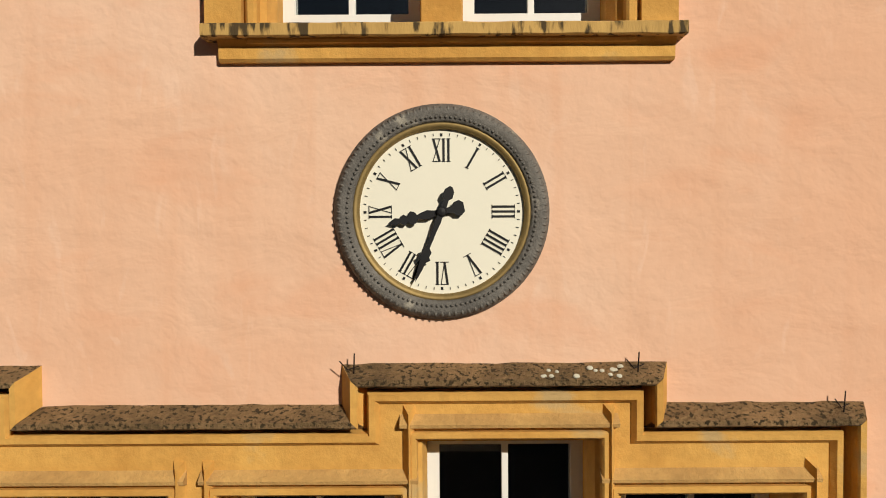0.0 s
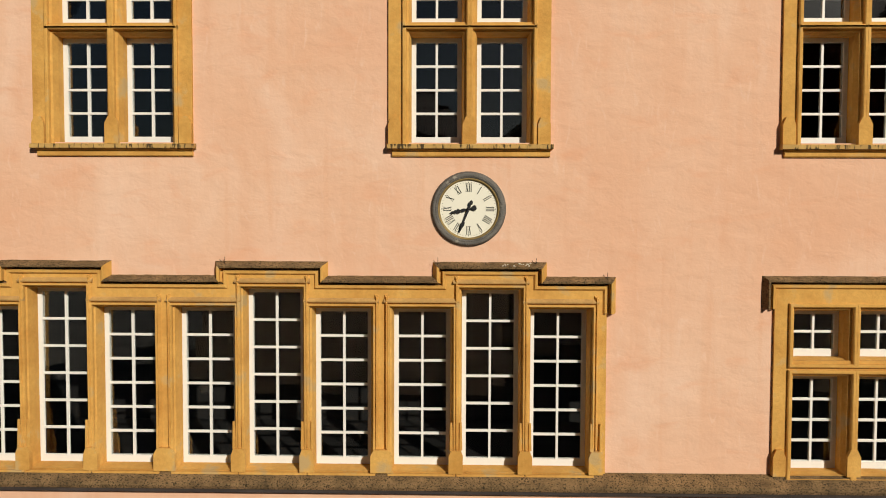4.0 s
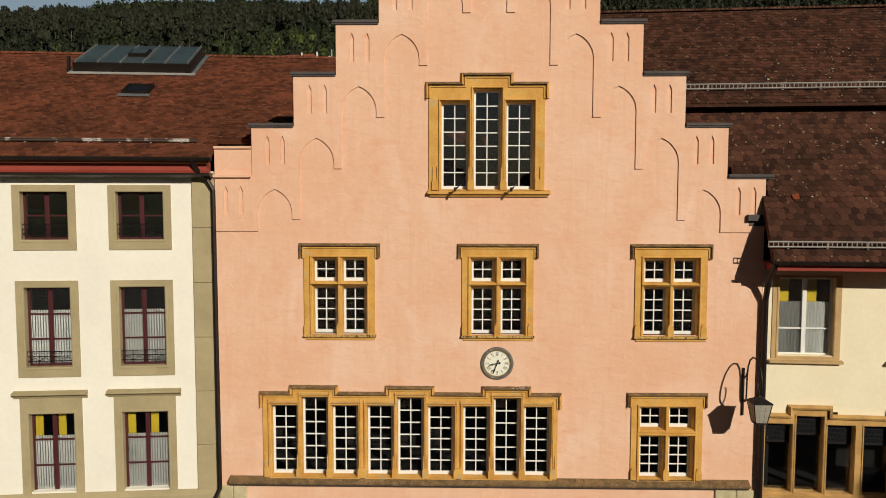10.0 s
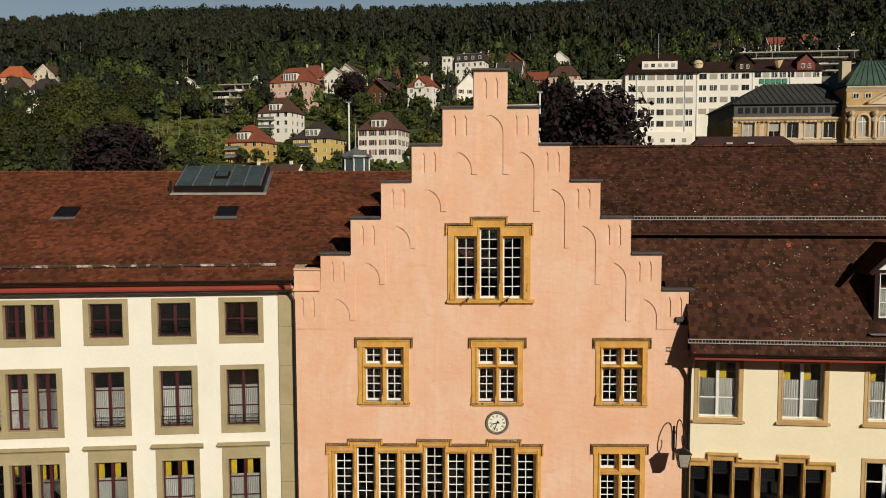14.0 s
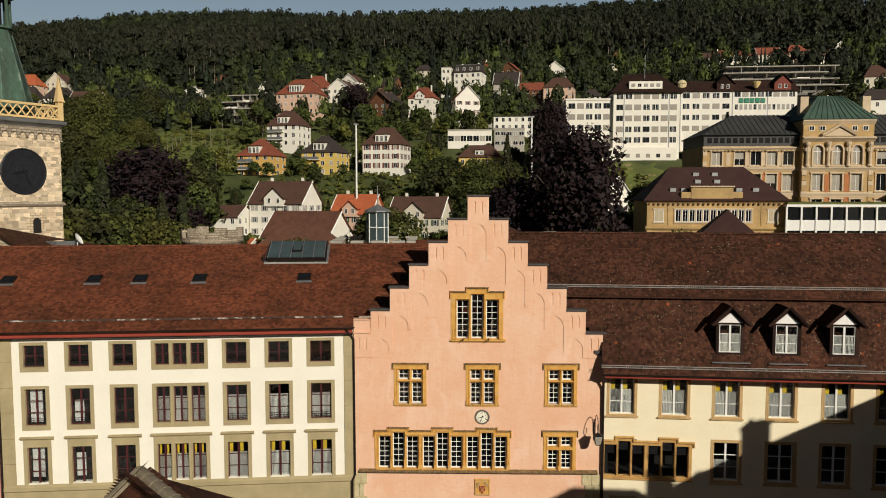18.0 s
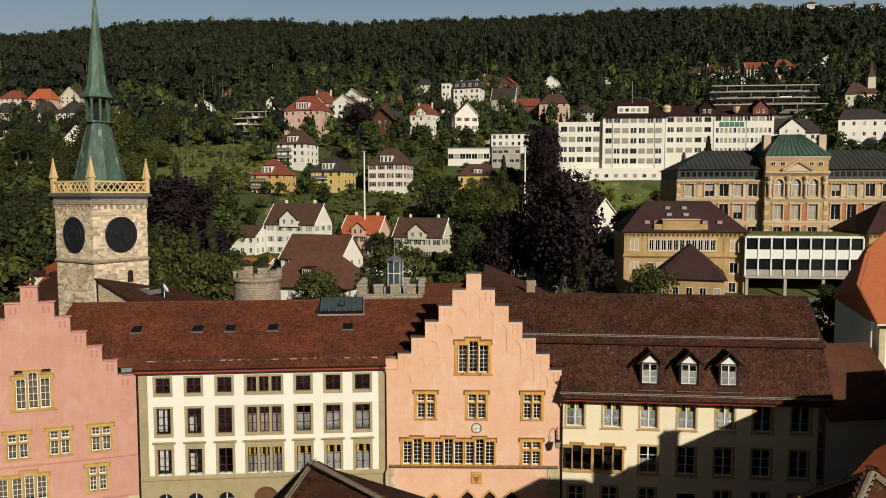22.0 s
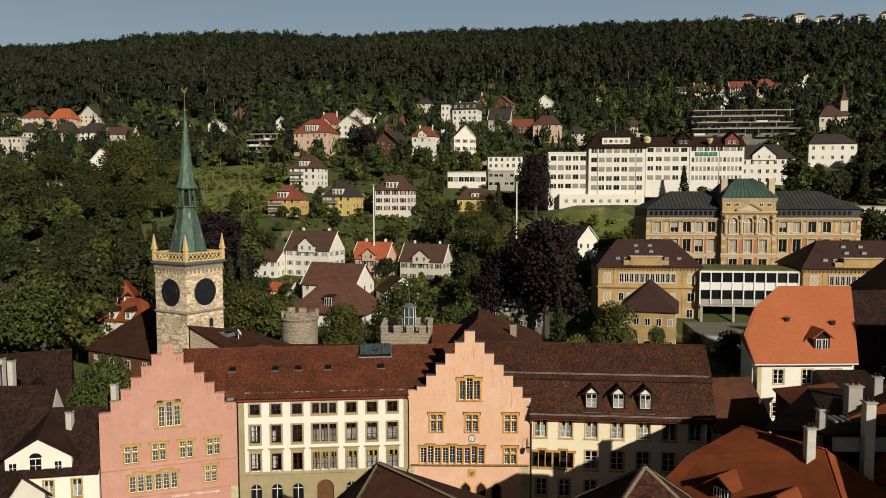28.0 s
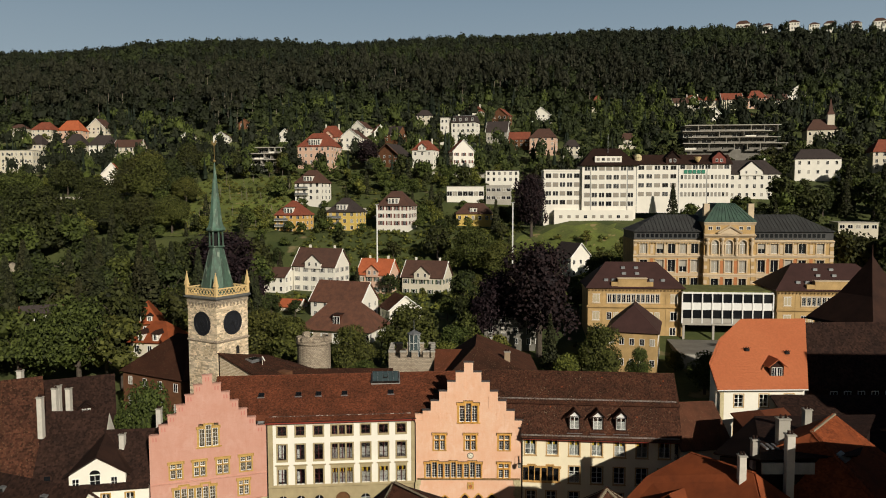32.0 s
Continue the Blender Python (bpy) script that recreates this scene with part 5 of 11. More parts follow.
# the large glazed rooflight
sl = math.degrees(math.atan2(RIDGE_W[1] - EAVE_W[1], RIDGE_W[0] - EAVE_W[0]))
TEALGLASS = mat("teal_roof_glass", (0.10, 0.14, 0.145), 0.12, 0.2, 1.0, 8.0, 0.0, metal=0.35, spec=0.8)
rl_ob = part("rooflight", boxes((0, 3.62, 0.0, 2.25, 0.0, 0.34)), GUTTER, roofw, "broad glazed rooflight box", pose(*slope_pt(13.22, 0.755, EAVE_W, RIDGE_W), sl, 0, 0))
for i in range(5):
    x = 0.10 + i * 0.69
    part("pane", boxes((x, x + 0.64, 0.10, 2.17, 0.342, 0.365)), TEALGLASS, rl_ob)
for i in range(6):
    part("glazing_bar", boxes((0.05 + i * 0.69, 0.095 + i * 0.69, 0.06, 2.20, 0.341, 0.40)), ZINC, rl_ob)
part("vent_sash", boxes((1.50, 2.10, 0.75, 1.35, 0.367, 0.47)), GUTTER, rl_ob, "small raised vent sash")
part("pane", boxes((1.56, 2.04, 0.81, 1.29, 0.472, 0.48)), TEALGLASS, rl_ob)
part("flashing", boxes((-0.14, 3.76, -0.20, -0.003, 0.05, 0.07)), GUARD, rl_ob, "pale zinc flashing")
for x in (-0.14, 3.623):
    part("flashing", boxes((x, x + 0.137, 0.0, 2.3, 0.05, 0.07)), ZINC, rl_ob, "pale zinc flashing")
bm = bmesh.new()
tube(bm, [(-0.2, 0.1, 0.0), (-0.2, 0.35, 0.45)], 0.06, 6)
part("vent_pipe", bm, GUTTER, rl_ob)
# downpipe in the corner by the gable
bm = bmesh.new()
tube(bm, [(WL - 0.35, -0.60, 12.50), (WL - 0.30, -0.45, 12.30), (WL - 0.12, -0.14, 12.05), (WL + 0.02, -0.12, 11.8), (WL + 0.04, -0.12, 4.2), (WL - 0.1, -0.22, 3.9), (WL - 0.12, -0.22, 0.1)], 0.06, 8)
part("downpipe", bm, GUTTER, white, "dark copper downpipe")
bm = bmesh.new()
tube(bm, [(-0.02, -0.45, 12.45), (0.02, -0.12, 12.0), (0.02, -0.12, 0.1)], 0.055, 8)
part("downpipe", bm, GUTTER, white, "dark copper downpipe")

# pale yellow house
YA, YB = (6.89, 0.02), (26.35, -1.55)
YL = math.hypot(YB[0] - YA[0], YB[1] - YA[1])
yellow = thing("yellow_house", "pale yellow town house with a steep old tiled roof", "house", along(YA, YB))
ups = [(0.24, 1.88), (3.04, 4.70), (5.85, 7.45), (8.66, 10.30), (11.52, 13.15), (14.28, 15.92), (17.05, 18.70)]
lows = [(5.85, 7.50), (8.68, 10.35), (11.48, 13.12), (14.25, 15.92), (17.0, 18.65)]
grd = [(0.45, 1.95), (3.0, 4.5), (5.85, 7.4), (11.5, 13.0), (14.3, 15.8), (17.0, 18.5)]
holes = [(a + 0.1, b - 0.1, 7.7, 9.66) for a, b in ups] + [(a + 0.1, b - 0.1, 4.15, 6.3) for a, b in lows] + [(a + 0.1, b - 0.1, 0.95, 2.95) for a, b in grd]
holes += [(0.12, 4.75, 4.12, 6.1), (0.9, 1.9, 6.0, 6.28), (3.1, 4.1, 6.0, 6.28), (8.9, 10.3, 0.0, 2.6)]
bm = bmesh.new()
wall_with(bm, 0.0, YL, 0.0, 10.04, 0.0, 0.4, holes)
part("wall", bm, YELLOW, yellow, "pale yellow plastered front wall")
for a, b in ups:
    plain_window(yellow, a, b, 7.58, 9.70, BUFF, 0.16, 0.06, 0.10, 1, True, False, dict(frame_mat=WHITE, bars=(1,), curtain=True, blind=True, curtain_share=0.66), 0.02, "tall window in worn buff stone with white sashes and net curtains")
for a, b in lows:
    plain_window(yellow, a, b, 4.02, 6.40, BUFF, 0.17, 0.16, 0.12, 1, True, False, dict(frame_mat=WHITE, bars=(1, 2), curtain=(a < 7), curtain_share=0.5), 0.02, "tall window in worn buff stone with white sashes")
for a, b in grd:
    plain_window(yellow, a, b, 0.85, 3.05, BUFF, 0.17, 0.16, 0.12, 1, True, False, dict(frame_mat=WHITE, bars=(1, 2)), 0.02, "ground floor window in buff stone")
# dark open windows with bottle-glass tops under a stepped hood
bm = bmesh.new()
LL = []
u = 0.16
for g in range(2):
    for k in range(3):
        LL.append((u, u + 0.65, 4.20, 5.95 if k != 1 else 6.16))
        u += 0.65 + 0.10
    u += 0.12
OUT = [(-1, 0.80, 6.12, 7), (1.66, 3.17, 6.12, 7), (4.03, 6, 6.12, 7)]
wall_with(bm, 0.03, 4.86, 4.12, 6.34, -0.03, 0.22, LL, OUT)
w6 = part("window", bm, WORN, yellow, "row of dark open lights with bottle-glass tops")
for a, b, c, d in LL:
    bm = bmesh.new()
    sweep(bm, rect(a, b, c, d), [(0.035, -0.031), (0.035, -0.05), (0.015, -0.05), (0.0, -0.02)], True)
    part("bead", bm, WORN, w6)
bm = bmesh.new()
sweep(bm, [(0.02, 6.12), (0.78, 6.12), (0.78, 6.34), (1.68, 6.34), (1.68, 6.12), (3.15, 6.12), (3.15, 6.34), (4.05, 6.34), (4.05, 6.12), (4.92, 6.12), (4.92, 5.92)], [(0.0, 0.0), (0.0, -0.10), (0.05, -0.13), (0.10, 0.0)])
part("hood_mould", bm, WORN, w6)
bm = bmesh.new()
prismx(bm, 0.0, 4.95, [(-0.13, 4.02), (-0.13, 4.08), (0.0, 4.12), (0.0, 4.02)])
part("sill", bm, WORN, w6)
disc = bmesh.new()
lathe(disc, [(0.055, 0.0), (0.058, 0.008), (0.045, 0.014), (0.018, 0.006), (0.0, 0.016)], 10, pose(0, 0, 0, 90, 0, 0))
discm = mesh_from(disc, "roundel", DARKGLASS)
for a, b, c, d in LL:
    k = int((b - a) / 0.118)
    fr = part("lead_light", boxes((a, b, 0.16, 0.165, d - 0.5, d), (a, b, 0.15, 0.19, d - 0.53, d - 0.5)), IRON, w6, "leaded top light of bottle glass")
    for i in range(k):
        for j in range(4):
            put("roundel", discm, fr, "", pose(a + 0.06 + (i + 0.5 * (j % 2) * 0.8) * (b - a - 0.12) / k + 0.01, 0.158, d - 0.07 - j * 0.115))
    p = part("pane", boxes((a, b, 0.17, 0.174, c, d - 0.53)), GLASS, w6)
    p.visible_shadow = False
bm = boxes((0.02, 0.4, 0.4, 9.0, 0, 9.7), (YL - 0.4, YL, 0.0, 9.5, 0, 9.85), (0.4, YL - 0.4, 4.0, 4.2, 0, 9.7))
for z in (3.5, 7.0, 9.75):
    box(bm, 0.4, YL - 0.4, 0.4, 4.0, z - 0.15, z)
box(bm, 0.0, YL, 9.0, 9.4, 0, 9.8)
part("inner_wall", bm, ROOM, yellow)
E0, E1, E2, E3 = (-1.02, 10.12), (1.32, 13.90), (1.12, 14.05), (5.0, 17.35)
bm = bmesh.new()
prismx(bm, 0.02, YL, [(-0.92, 9.90), (-0.94, 10.04), (0.0, 10.04), (0.0, 9.84)])
part("fascia", bm, FASCIA, yellow, "dull red eaves board")
bm = bmesh.new()
prof = [(-1.02 + 0.085 * math.cos(t), 10.12 + 0.085 * math.sin(t)) for t in (math.pi + math.pi * q / 6 for q in range(7))]
prismx(bm, -0.12, YL + 0.05, prof + [(y * 0.97 - 0.018, z + 0.012) for y, z in prof[::-1]])
part("gutter", bm, GUTTER, yellow, "dark copper gutter")
bm = bmesh.new()
UL = -5.4
slab(bm, [slope_pt(-0.10, 0, E0, E1), slope_pt(YL + 0.3, 0, E0, E1), slope_pt(YL + 0.3, 0.4, E0, E1), slope_pt(-0.10, 0.4, E0, E1)], 0.14)
slab(bm, [slope_pt(0.03, 0.4, E0, E1), slope_pt(YL + 0.3, 0.4, E0, E1), slope_pt(YL + 0.3, 1, E0, E1), slope_pt(0.03, 1, E0, E1)], 0.14)
slab(bm, [slope_pt(UL, 0.60, E0, E1), slope_pt(0.03, 0.60, E0, E1), slope_pt(0.03, 1, E0, E1), slope_pt(UL, 1, E0, E1)], 0.14)
slab(bm, [slope_pt(-0.75, 0.50, E0, E1), slope_pt(0.03, 0.50, E0, E1), slope_pt(0.03, 0.60, E0, E1), slope_pt(-0.75, 0.60, E0, E1)], 0.14)
slab(bm, [slope_pt(UL, 0, E2, E3), slope_pt(YL + 0.4, 0, E2, E3), slope_pt(YL + 0.4, 1, E2, E3), slope_pt(UL, 1, E2, E3)], 0.14)
slab(bm, [(UL, 10.2, 9.8), (UL, 5.0, 17.35), (YL + 0.4, 5.0, 17.35), (YL + 0.4, 10.2, 9.8)], 0.14)
roofy = part("roof", bm, TILE, yellow, "steep brown tiled roof with a kick and lichen spots")
bm = bmesh.new()
vs = [bm.verts.new((YL, y, z)) for y, z in ((0.0, 9.8), (1.4, 13.8), (5.0, 17.2), (9.4, 10.8), (9.4, 9.8))]
vs2 = [bm.verts.new((YL - 0.3, v.co.y, v.co.z)) for v in vs]
bm.faces.new(vs)
bm.faces.new(vs2[::-1])
for i in range(5):
    bm.faces.new((vs[i], vs2[i], vs2[(i + 1) % 5], vs[(i + 1) % 5]))
part("gable_wall", bm, YELLOW, yellow)
tiles("y1", [slope_pt(-0.10, 0, E0, E1), slope_pt(YL + 0.3, 0, E0, E1), slope_pt(YL + 0.3, 0.4, E0, E1), slope_pt(-0.10, 0.4, E0, E1)], TILE, 0.18, 0.155, (0.005, 0.135, 0.05, 0.8), roofy)
tiles("y4444", [slope_pt(0.03, 0.4, E0, E1), slope_pt(YL + 0.3, 0.4, E0, E1), slope_pt(YL + 0.3, 1, E0, E1), slope_pt(0.03, 1, E0, E1)], TILE, 0.18, 0.155, None, roofy)
tiles("y22", [slope_pt(UL, 0.60, E0, E1), slope_pt(0.03, 0.60, E0, E1), slope_pt(0.03, 1, E0, E1), slope_pt(UL, 1, E0, E1)], TILE, 0.18, 0.155, None, roofy)
tiles("y55555", [slope_pt(-0.75, 0.50, E0, E1), slope_pt(0.03, 0.50, E0, E1), slope_pt(0.03, 0.60, E0, E1), slope_pt(-0.75, 0.60, E0, E1)], TILE, 0.18, 0.155, None, roofy)
tiles("y333", [slope_pt(UL, 0, E2, E3), slope_pt(YL + 0.4, 0, E2, E3), slope_pt(YL + 0.4, 1, E2, E3), slope_pt(UL, 1, E2, E3)], TILE, 0.18, 0.155, None, roofy)
ridge_caps(roofy, (UL, 5.0, 17.36), (YL + 0.4, 5.0, 17.36), TILE)
# lichen rosettes in drifts and a few newer tiles on the old roof
LICHENROOF = mat("grey_white_lichen", (0.34, 0.30, 0.21), 0.95, 0.3, 6.0, 40.0, 0.3, spread=0.7)
lr = random.Random(41)
for e, r, u_to, count in ((E0, E1, YL, 520), (E2, E3, YL, 260)):
    dy, dz = r[0] - e[0], r[1] - e[1]
    n = Vector((0, -dz, dy)).normalized()
    across = Vector((0, dy, dz)).normalized()
    verts, faces = [], []
    heart = [(lr.uniform(0.5, u_to), lr.uniform(0.1, 0.9)) for i in range(9)]
    for i in range(count):
        if i % 3:
            c = heart[lr.randrange(9)]
            u, t = c[0] + lr.gauss(0, 0.55), c[1] + lr.gauss(0, 0.13)
        else:
            u, t = lr.uniform(0.2, u_to), lr.uniform(0.04, 0.96)
        if not (0.1 < u < u_to and 0.03 < t < 0.97):
            continue
        q = Vector(slope_pt(u, t, e, r)) + n * 0.045
        rad = lr.uniform(0.008, 0.026) * (1.8 if lr.random() < 0.1 else 1.0)
        b = len(verts)
        verts += [q + n * 0.012] + [q + (Vector((1, 0, 0)) * math.cos(a) + across * math.sin(a)) * rad * lr.uniform(0.7, 1.2) for a in (math.tau * k / 6 for k in range(6))]
        faces += [(b, b + 1 + k, b + 1 + (k + 1) % 6) for k in range(6)]
    tagged(put("roof_lichen", raw("roof_lichen", verts, faces, LICHENROOF), roofy), kind="stuff")
    newer = raw("newer_tile", [across * -0.16 + Vector((-0.06, 0, 0)) + n * 0.05, across * -0.16 + Vector((0.06, 0, 0)) + n * 0.05, across * -0.10 + Vector((0.085, 0, 0)) + n * 0.05, Vector((0.085, 0, 0)) + n * 0.04, Vector((-0.085, 0, 0)) + n * 0.04, across * -0.10 + Vector((-0.085, 0, 0)) + n * 0.05], [(0, 1, 2, 3, 4, 5)], TILERUST)
    for i in range(6):
        put("newer_tile", newer, roofy, "", Matrix.Translation(Vector(slope_pt(lr.uniform(0.3, u_to), lr.uniform(0.12, 0.95), e, r))))
snow_guard(roofy, Vector(slope_pt(-0.2, 0.07, E0, E1)) + Vector((0, -0.07, 0.04)), Vector(slope_pt(YL, 0.07, E0, E1)) + Vector((0, -0.07, 0.04)), 22)
snow_guard(roofy, Vector(slope_pt(UL, 0.11, E2, E3)) + Vector((0, -0.04, 0.05)), Vector(slope_pt(YL, 0.11, E2, E3)) + Vector((0, -0.04, 0.05)), 26)
bm = bmesh.new()
prismx(bm, UL, YL + 0.38, [(E2[0] - 0.10, 13.97), (E2[0] - 0.10, 14.03), (E2[0] + 0.2, 14.12), (E2[0] + 0.2, 14.00)])
part("roof_kick_board", bm, TILE, roofy)


def dormer(parent, u, e, r, t, w, h, rise, dep, wall_mat, trim):
    """A small gabled dormer with a white pediment and casement."""
    x, y, z = slope_pt(u, t, e, r)
    d = part("dormer", boxes((-w / 2, -w / 2 + 0.16, 0, dep, 0, h), (w / 2 - 0.16, w / 2, 0, dep, 0, h), (-w / 2 + 0.16, w / 2 - 0.16, 0, 0.15, 0, 0.16), (-w / 2 + 0.16, w / 2 - 0.16, 0, 0.15, h - 0.05, h)), wall_mat, parent, "gabled dormer with white pediment and casement", pose(x, y, z))
    bm = bmesh.new()
    prism(bm, [(-w / 2 + 0.1, h + 0.05), (w / 2 - 0.1, h + 0.05), (0, h + rise * 0.70)], -0.03, 0.02)
    part("pediment", bm, CURTAIN, d, "pale painted pediment")
    bm = bmesh.new()
    prism(bm, [(-w / 2, h), (w / 2, h), (0, h + rise * 0.86)], 0.021, 0.14)
    part("gable_board", bm, wall_mat, d)
    bm = bmesh.new()
    o = w / 2 + 0.22
    for s in (-1, 1):
        slab(bm, [(0, -0.28, h + rise), (0, dep + 1.6, h + rise), (s * o, dep + 0.6, h - 0.12), (s * o, -0.28, h - 0.12)][::s], 0.07 )
    part("dormer_roof", bm, TILE, d, "little tiled dormer roof")
    bm = bmesh.new()
    for s in (-1, 1):
        slab(bm, [(0, -0.32, h + rise + 0.03), (0, -0.27, h + rise + 0.03), (s * (o + 0.02), -0.27, h - 0.10), (s * (o + 0.02), -0.32, h - 0.10)][::s], 0.13)
    part("verge_board", bm, trim, d)
    sash(d, -w / 2 + 0.16, w / 2 - 0.16, 0.16, h - 0.05, 0.05, WHITE, (1, 2), True, False, False, 0.6)
    bm = boxes((-w / 2 - 0.25, w / 2 + 0.25, -0.42, -0.02, -0.34, -0.31))
    part("apron", bm, ZINC, d)
    return d


for u in (6.15, 9.05, 11.95):
    dormer(roofy, u + 0.45, E0, E1, 0.27, 1.45, 1.72, 0.85, 0.8, TILEDARK, TILEDARK)
bm = bmesh.new()
tube(bm, [(0.0, -0.9, 10.05), (0.0, -0.4, 9.6), (0.03, -0.14, 9.1), (0.03, -0.14, 0.1)], 0.075, 8)
part("downpipe", bm, GUTTER, yellow, "dark copper downpipe")
# step between the gable and the yellow house's roof
bm = boxes((6.42, 7.10, -0.15, 0.9, 11.05, 11.2), (6.48, 7.05, -0.05, 0.8, 10.92, 11.045))
part("coping_slab", bm, COPING, pink, "dark slate coping slab")

# ---- wrought-iron bracket and street lantern ----
LX, LY, LZ = 6.49, -0.98, 6.61
br = thing("street_lantern", "glazed iron street lantern on a scrolled wall bracket", "lantern", pose(LX, 0, LZ))
bm = bmesh.new()
tube(bm, [(0, -d, z) for d, z in ((0.02, -0.05), (0.08, -0.09), (0.14, -0.05), (0.17, 0.10), (0.18, 0.60), (0.23, 0.84), (0.34, 1.02), (0.50, 1.12), (0.68, 1.13), (0.86, 1.04), (1.00, 0.88), (1.08, 0.70), (1.09, 0.52), (1.05, 0.40), (0.98, 0.345))], 0.022, 6)
tube(bm, [(0, -d, z) for d, z in ((0.985, 0.345), (0.91, 0.36), (0.84, 0.44), (0.81, 0.56), (0.83, 0.66), (0.86, 0.68))], 0.018, 6)
tube(bm, [(0, -0.02, 0.48), (0, -0.09, 0.56), (0, -0.18, 0.66)], 0.018, 6)
part("bracket", bm, IRON, br, "scrolled wrought iron bracket")
bm = bmesh.new()
tube(bm, [(-0.03, -0.02, 0.75), (-0.03, -0.02, -0.45)], 0.035, 6)
part("wall_bar", bm, IRON, br)
bm = bmesh.new()
for a in range(4):
    t = math.pi / 4 + a * math.pi / 2
    tube(bm, [(0.30 * math.cos(t), -0.98 + 0.30 * math.sin(t), 0.14), (0.19 * math.cos(t), -0.98 + 0.19 * math.sin(t), -0.33)], 0.014, 4)
lathe(bm, [(0.20, -0.36), (0.20, -0.33), (0.0, -0.33)], 4, pose(0, -0.98, 0, 0, 0, 45))
lathe(bm, [(0.33, 0.14), (0.33, 0.16), (0.12, 0.25), (0.05, 0.27), (0.04, 0.32), (0.0, 0.33)], 4, pose(0, -0.98, 0, 0, 0, 45))
lan = part("lantern_frame", bm, IRON, br, "black lantern frame with sloping cap")
for a in range(4):
    t0, t1 = math.pi / 4 + a * math.pi / 2, math.pi / 4 + (a + 1) * math.pi / 2
    bm = bmesh.new()
    c = [(0.295 * math.cos(t0), -0.98 + 0.295 * math.sin(t0), 0.13), (0.295 * math.cos(t1), -0.98 + 0.295 * math.sin(t1), 0.13), (0.188 * math.cos(t1), -0.98 + 0.188 * math.sin(t1), -0.32), (0.188 * math.cos(t0), -0.98 + 0.188 * math.sin(t0), -0.32)]
    slab(bm, c, 0.005)
    part("pane", bm, PALEGLASS, lan, "pale lantern pane")
    bm = bmesh.new()
    for q in (0.33, 0.66):
        tube(bm, [Vector(c[0]).lerp(Vector(c[3]), q) * 1.0, Vector(c[1]).lerp(Vector(c[2]), q)], 0.007, 4)
        tube(bm, [Vector(c[0]).lerp(Vector(c[1]), q), Vector(c[3]).lerp(Vector(c[2]), q)], 0.007, 4)
    part("glazing_bar", bm, IRON, lan)

# ---- the second stepped gable: rose pink theatre ----
TA, TB = (-38.35, -6.90), (-25.47, -2.20)
TL = math.hypot(TB[0] - TA[0], TB[1] - TA[1])
theatre = thing("theatre", "rose pink theatre with a stepped gable and yellow stone windows", "house", along(TA, TB))
TC, TT = TL / 2 - 0.05, 19.0
out, treads = stepped_out(0, TL, TC, TT, 6, 1.02, 1.15, 0.56)
cw = [(TC - 3.85, 6.52), (TC - 1.13, 6.52), (TC + 1.60, 6.52), (TC + 4.38, 6.52)]
holes = [(c - 0.80, c + 0.80, z, z + 2.05) for c, z in cw] + [(TC + 3.35, TC + 4.79, 3.5, 5.6), (TC - 4.2, TC + 0.75, 3.35, 5.15), (TC - 1.15, TC + 1.2, 10.1, 13.0)]
bm = bmesh.new()
wall_with(bm, 0, TL, 0, TT, 0, 0.45, holes, out)
part("wall", bm, PINK2, theatre, "rose pink limewashed stepped front")
bm = boxes((0.0, 0.4, 0.45, 4.9, 0, 10.6), (TL - 0.4, TL, 0.45, 4.9, 0, 10.6), (0.4, TL - 0.4, 4.0, 4.2, 0, 10.6), (0.4, TL - 0.4, 0.45, 4, 5.9, 6.1), (0.4, TL - 0.4, 0.45, 4, 9.2, 9.4))
part("inner_wall", bm, ROOM, theatre)
DUSKCLOTH = mat("beige_curtain_cloth", (0.24, 0.18, 0.10), 0.9, 0.3, 1.5, 20.0, 0.1)
YST = mat("yellow_window_stone", (0.56, 0.37, 0.12), 0.88, 0.2, 1.6, 20.0, 0.25, tint=(0.42, 0.26, 0.08))
for a, b, c, d in holes:
    part("curtain", boxes((a + 0.06, b - 0.06, 0.62, 0.64, c + 0.06, d - 0.06)), DUSKCLOTH, theatre, "drawn beige curtain")
for a, b, z in treads:
    s = -1 if b < TC else (1 if a > TC else 0)
    bm = bmesh.new()
    soft_box(bm, a - (0.07 if s <= 0 else -0.01), b + (0.07 if s >= 0 else -0.01), -0.09, 0.55, z, z + 0.08, 0.012)
    part("coping_slab", bm, PINK2, theatre)
    for o in (-0.17, 0.17):
        c = (a + b) / 2 + o
        part("slit_panel", boxes((c - 0.07, c + 0.07, -0.012, -0.001, z - 0.75, z - 0.25)), mat("red_limewash", (0.55, 0.22, 0.17), 0.9, 0.1, 1.0, 10.0, 0.2) if "red_limewash" not in bpy.data.materials else bpy.data.materials["red_limewash"], theatre)
for c, z in cw:
    cross_window(theatre, c, z, 1.06, 0.14, 0.58, (2, 2), 0.3, True, YST, 0.565, 0.16, 0.22, False)
cross_window(theatre, TC + 4.07, 3.5, 1.1, 0.14, 0.55, (3, 2), 0.3, True, YST, 0.5, 0.16, 0.22, False)
row_window(theatre, TC - 4.35, 3.35, 2, 0.63, 0.17, 0.28, 0.24, 1.72, 2.08, rows=(4, 5), stone=YST, frame_y=0.12)
w9, L9, b9 = row_window(theatre, TC - 1.35, 10.15, 1, 0.64, 0.14, 0.2, 0.26, 2.2, 2.65, rows=(4, 5), stone=YST, frame_y=0.05)
bm = bmesh.new()
prismx(bm, TC - 1.5, TC + 1.55, [(-0.13, 10.0), (-0.13, 10.07), (0.0, 10.12), (0.0, 10.0)])
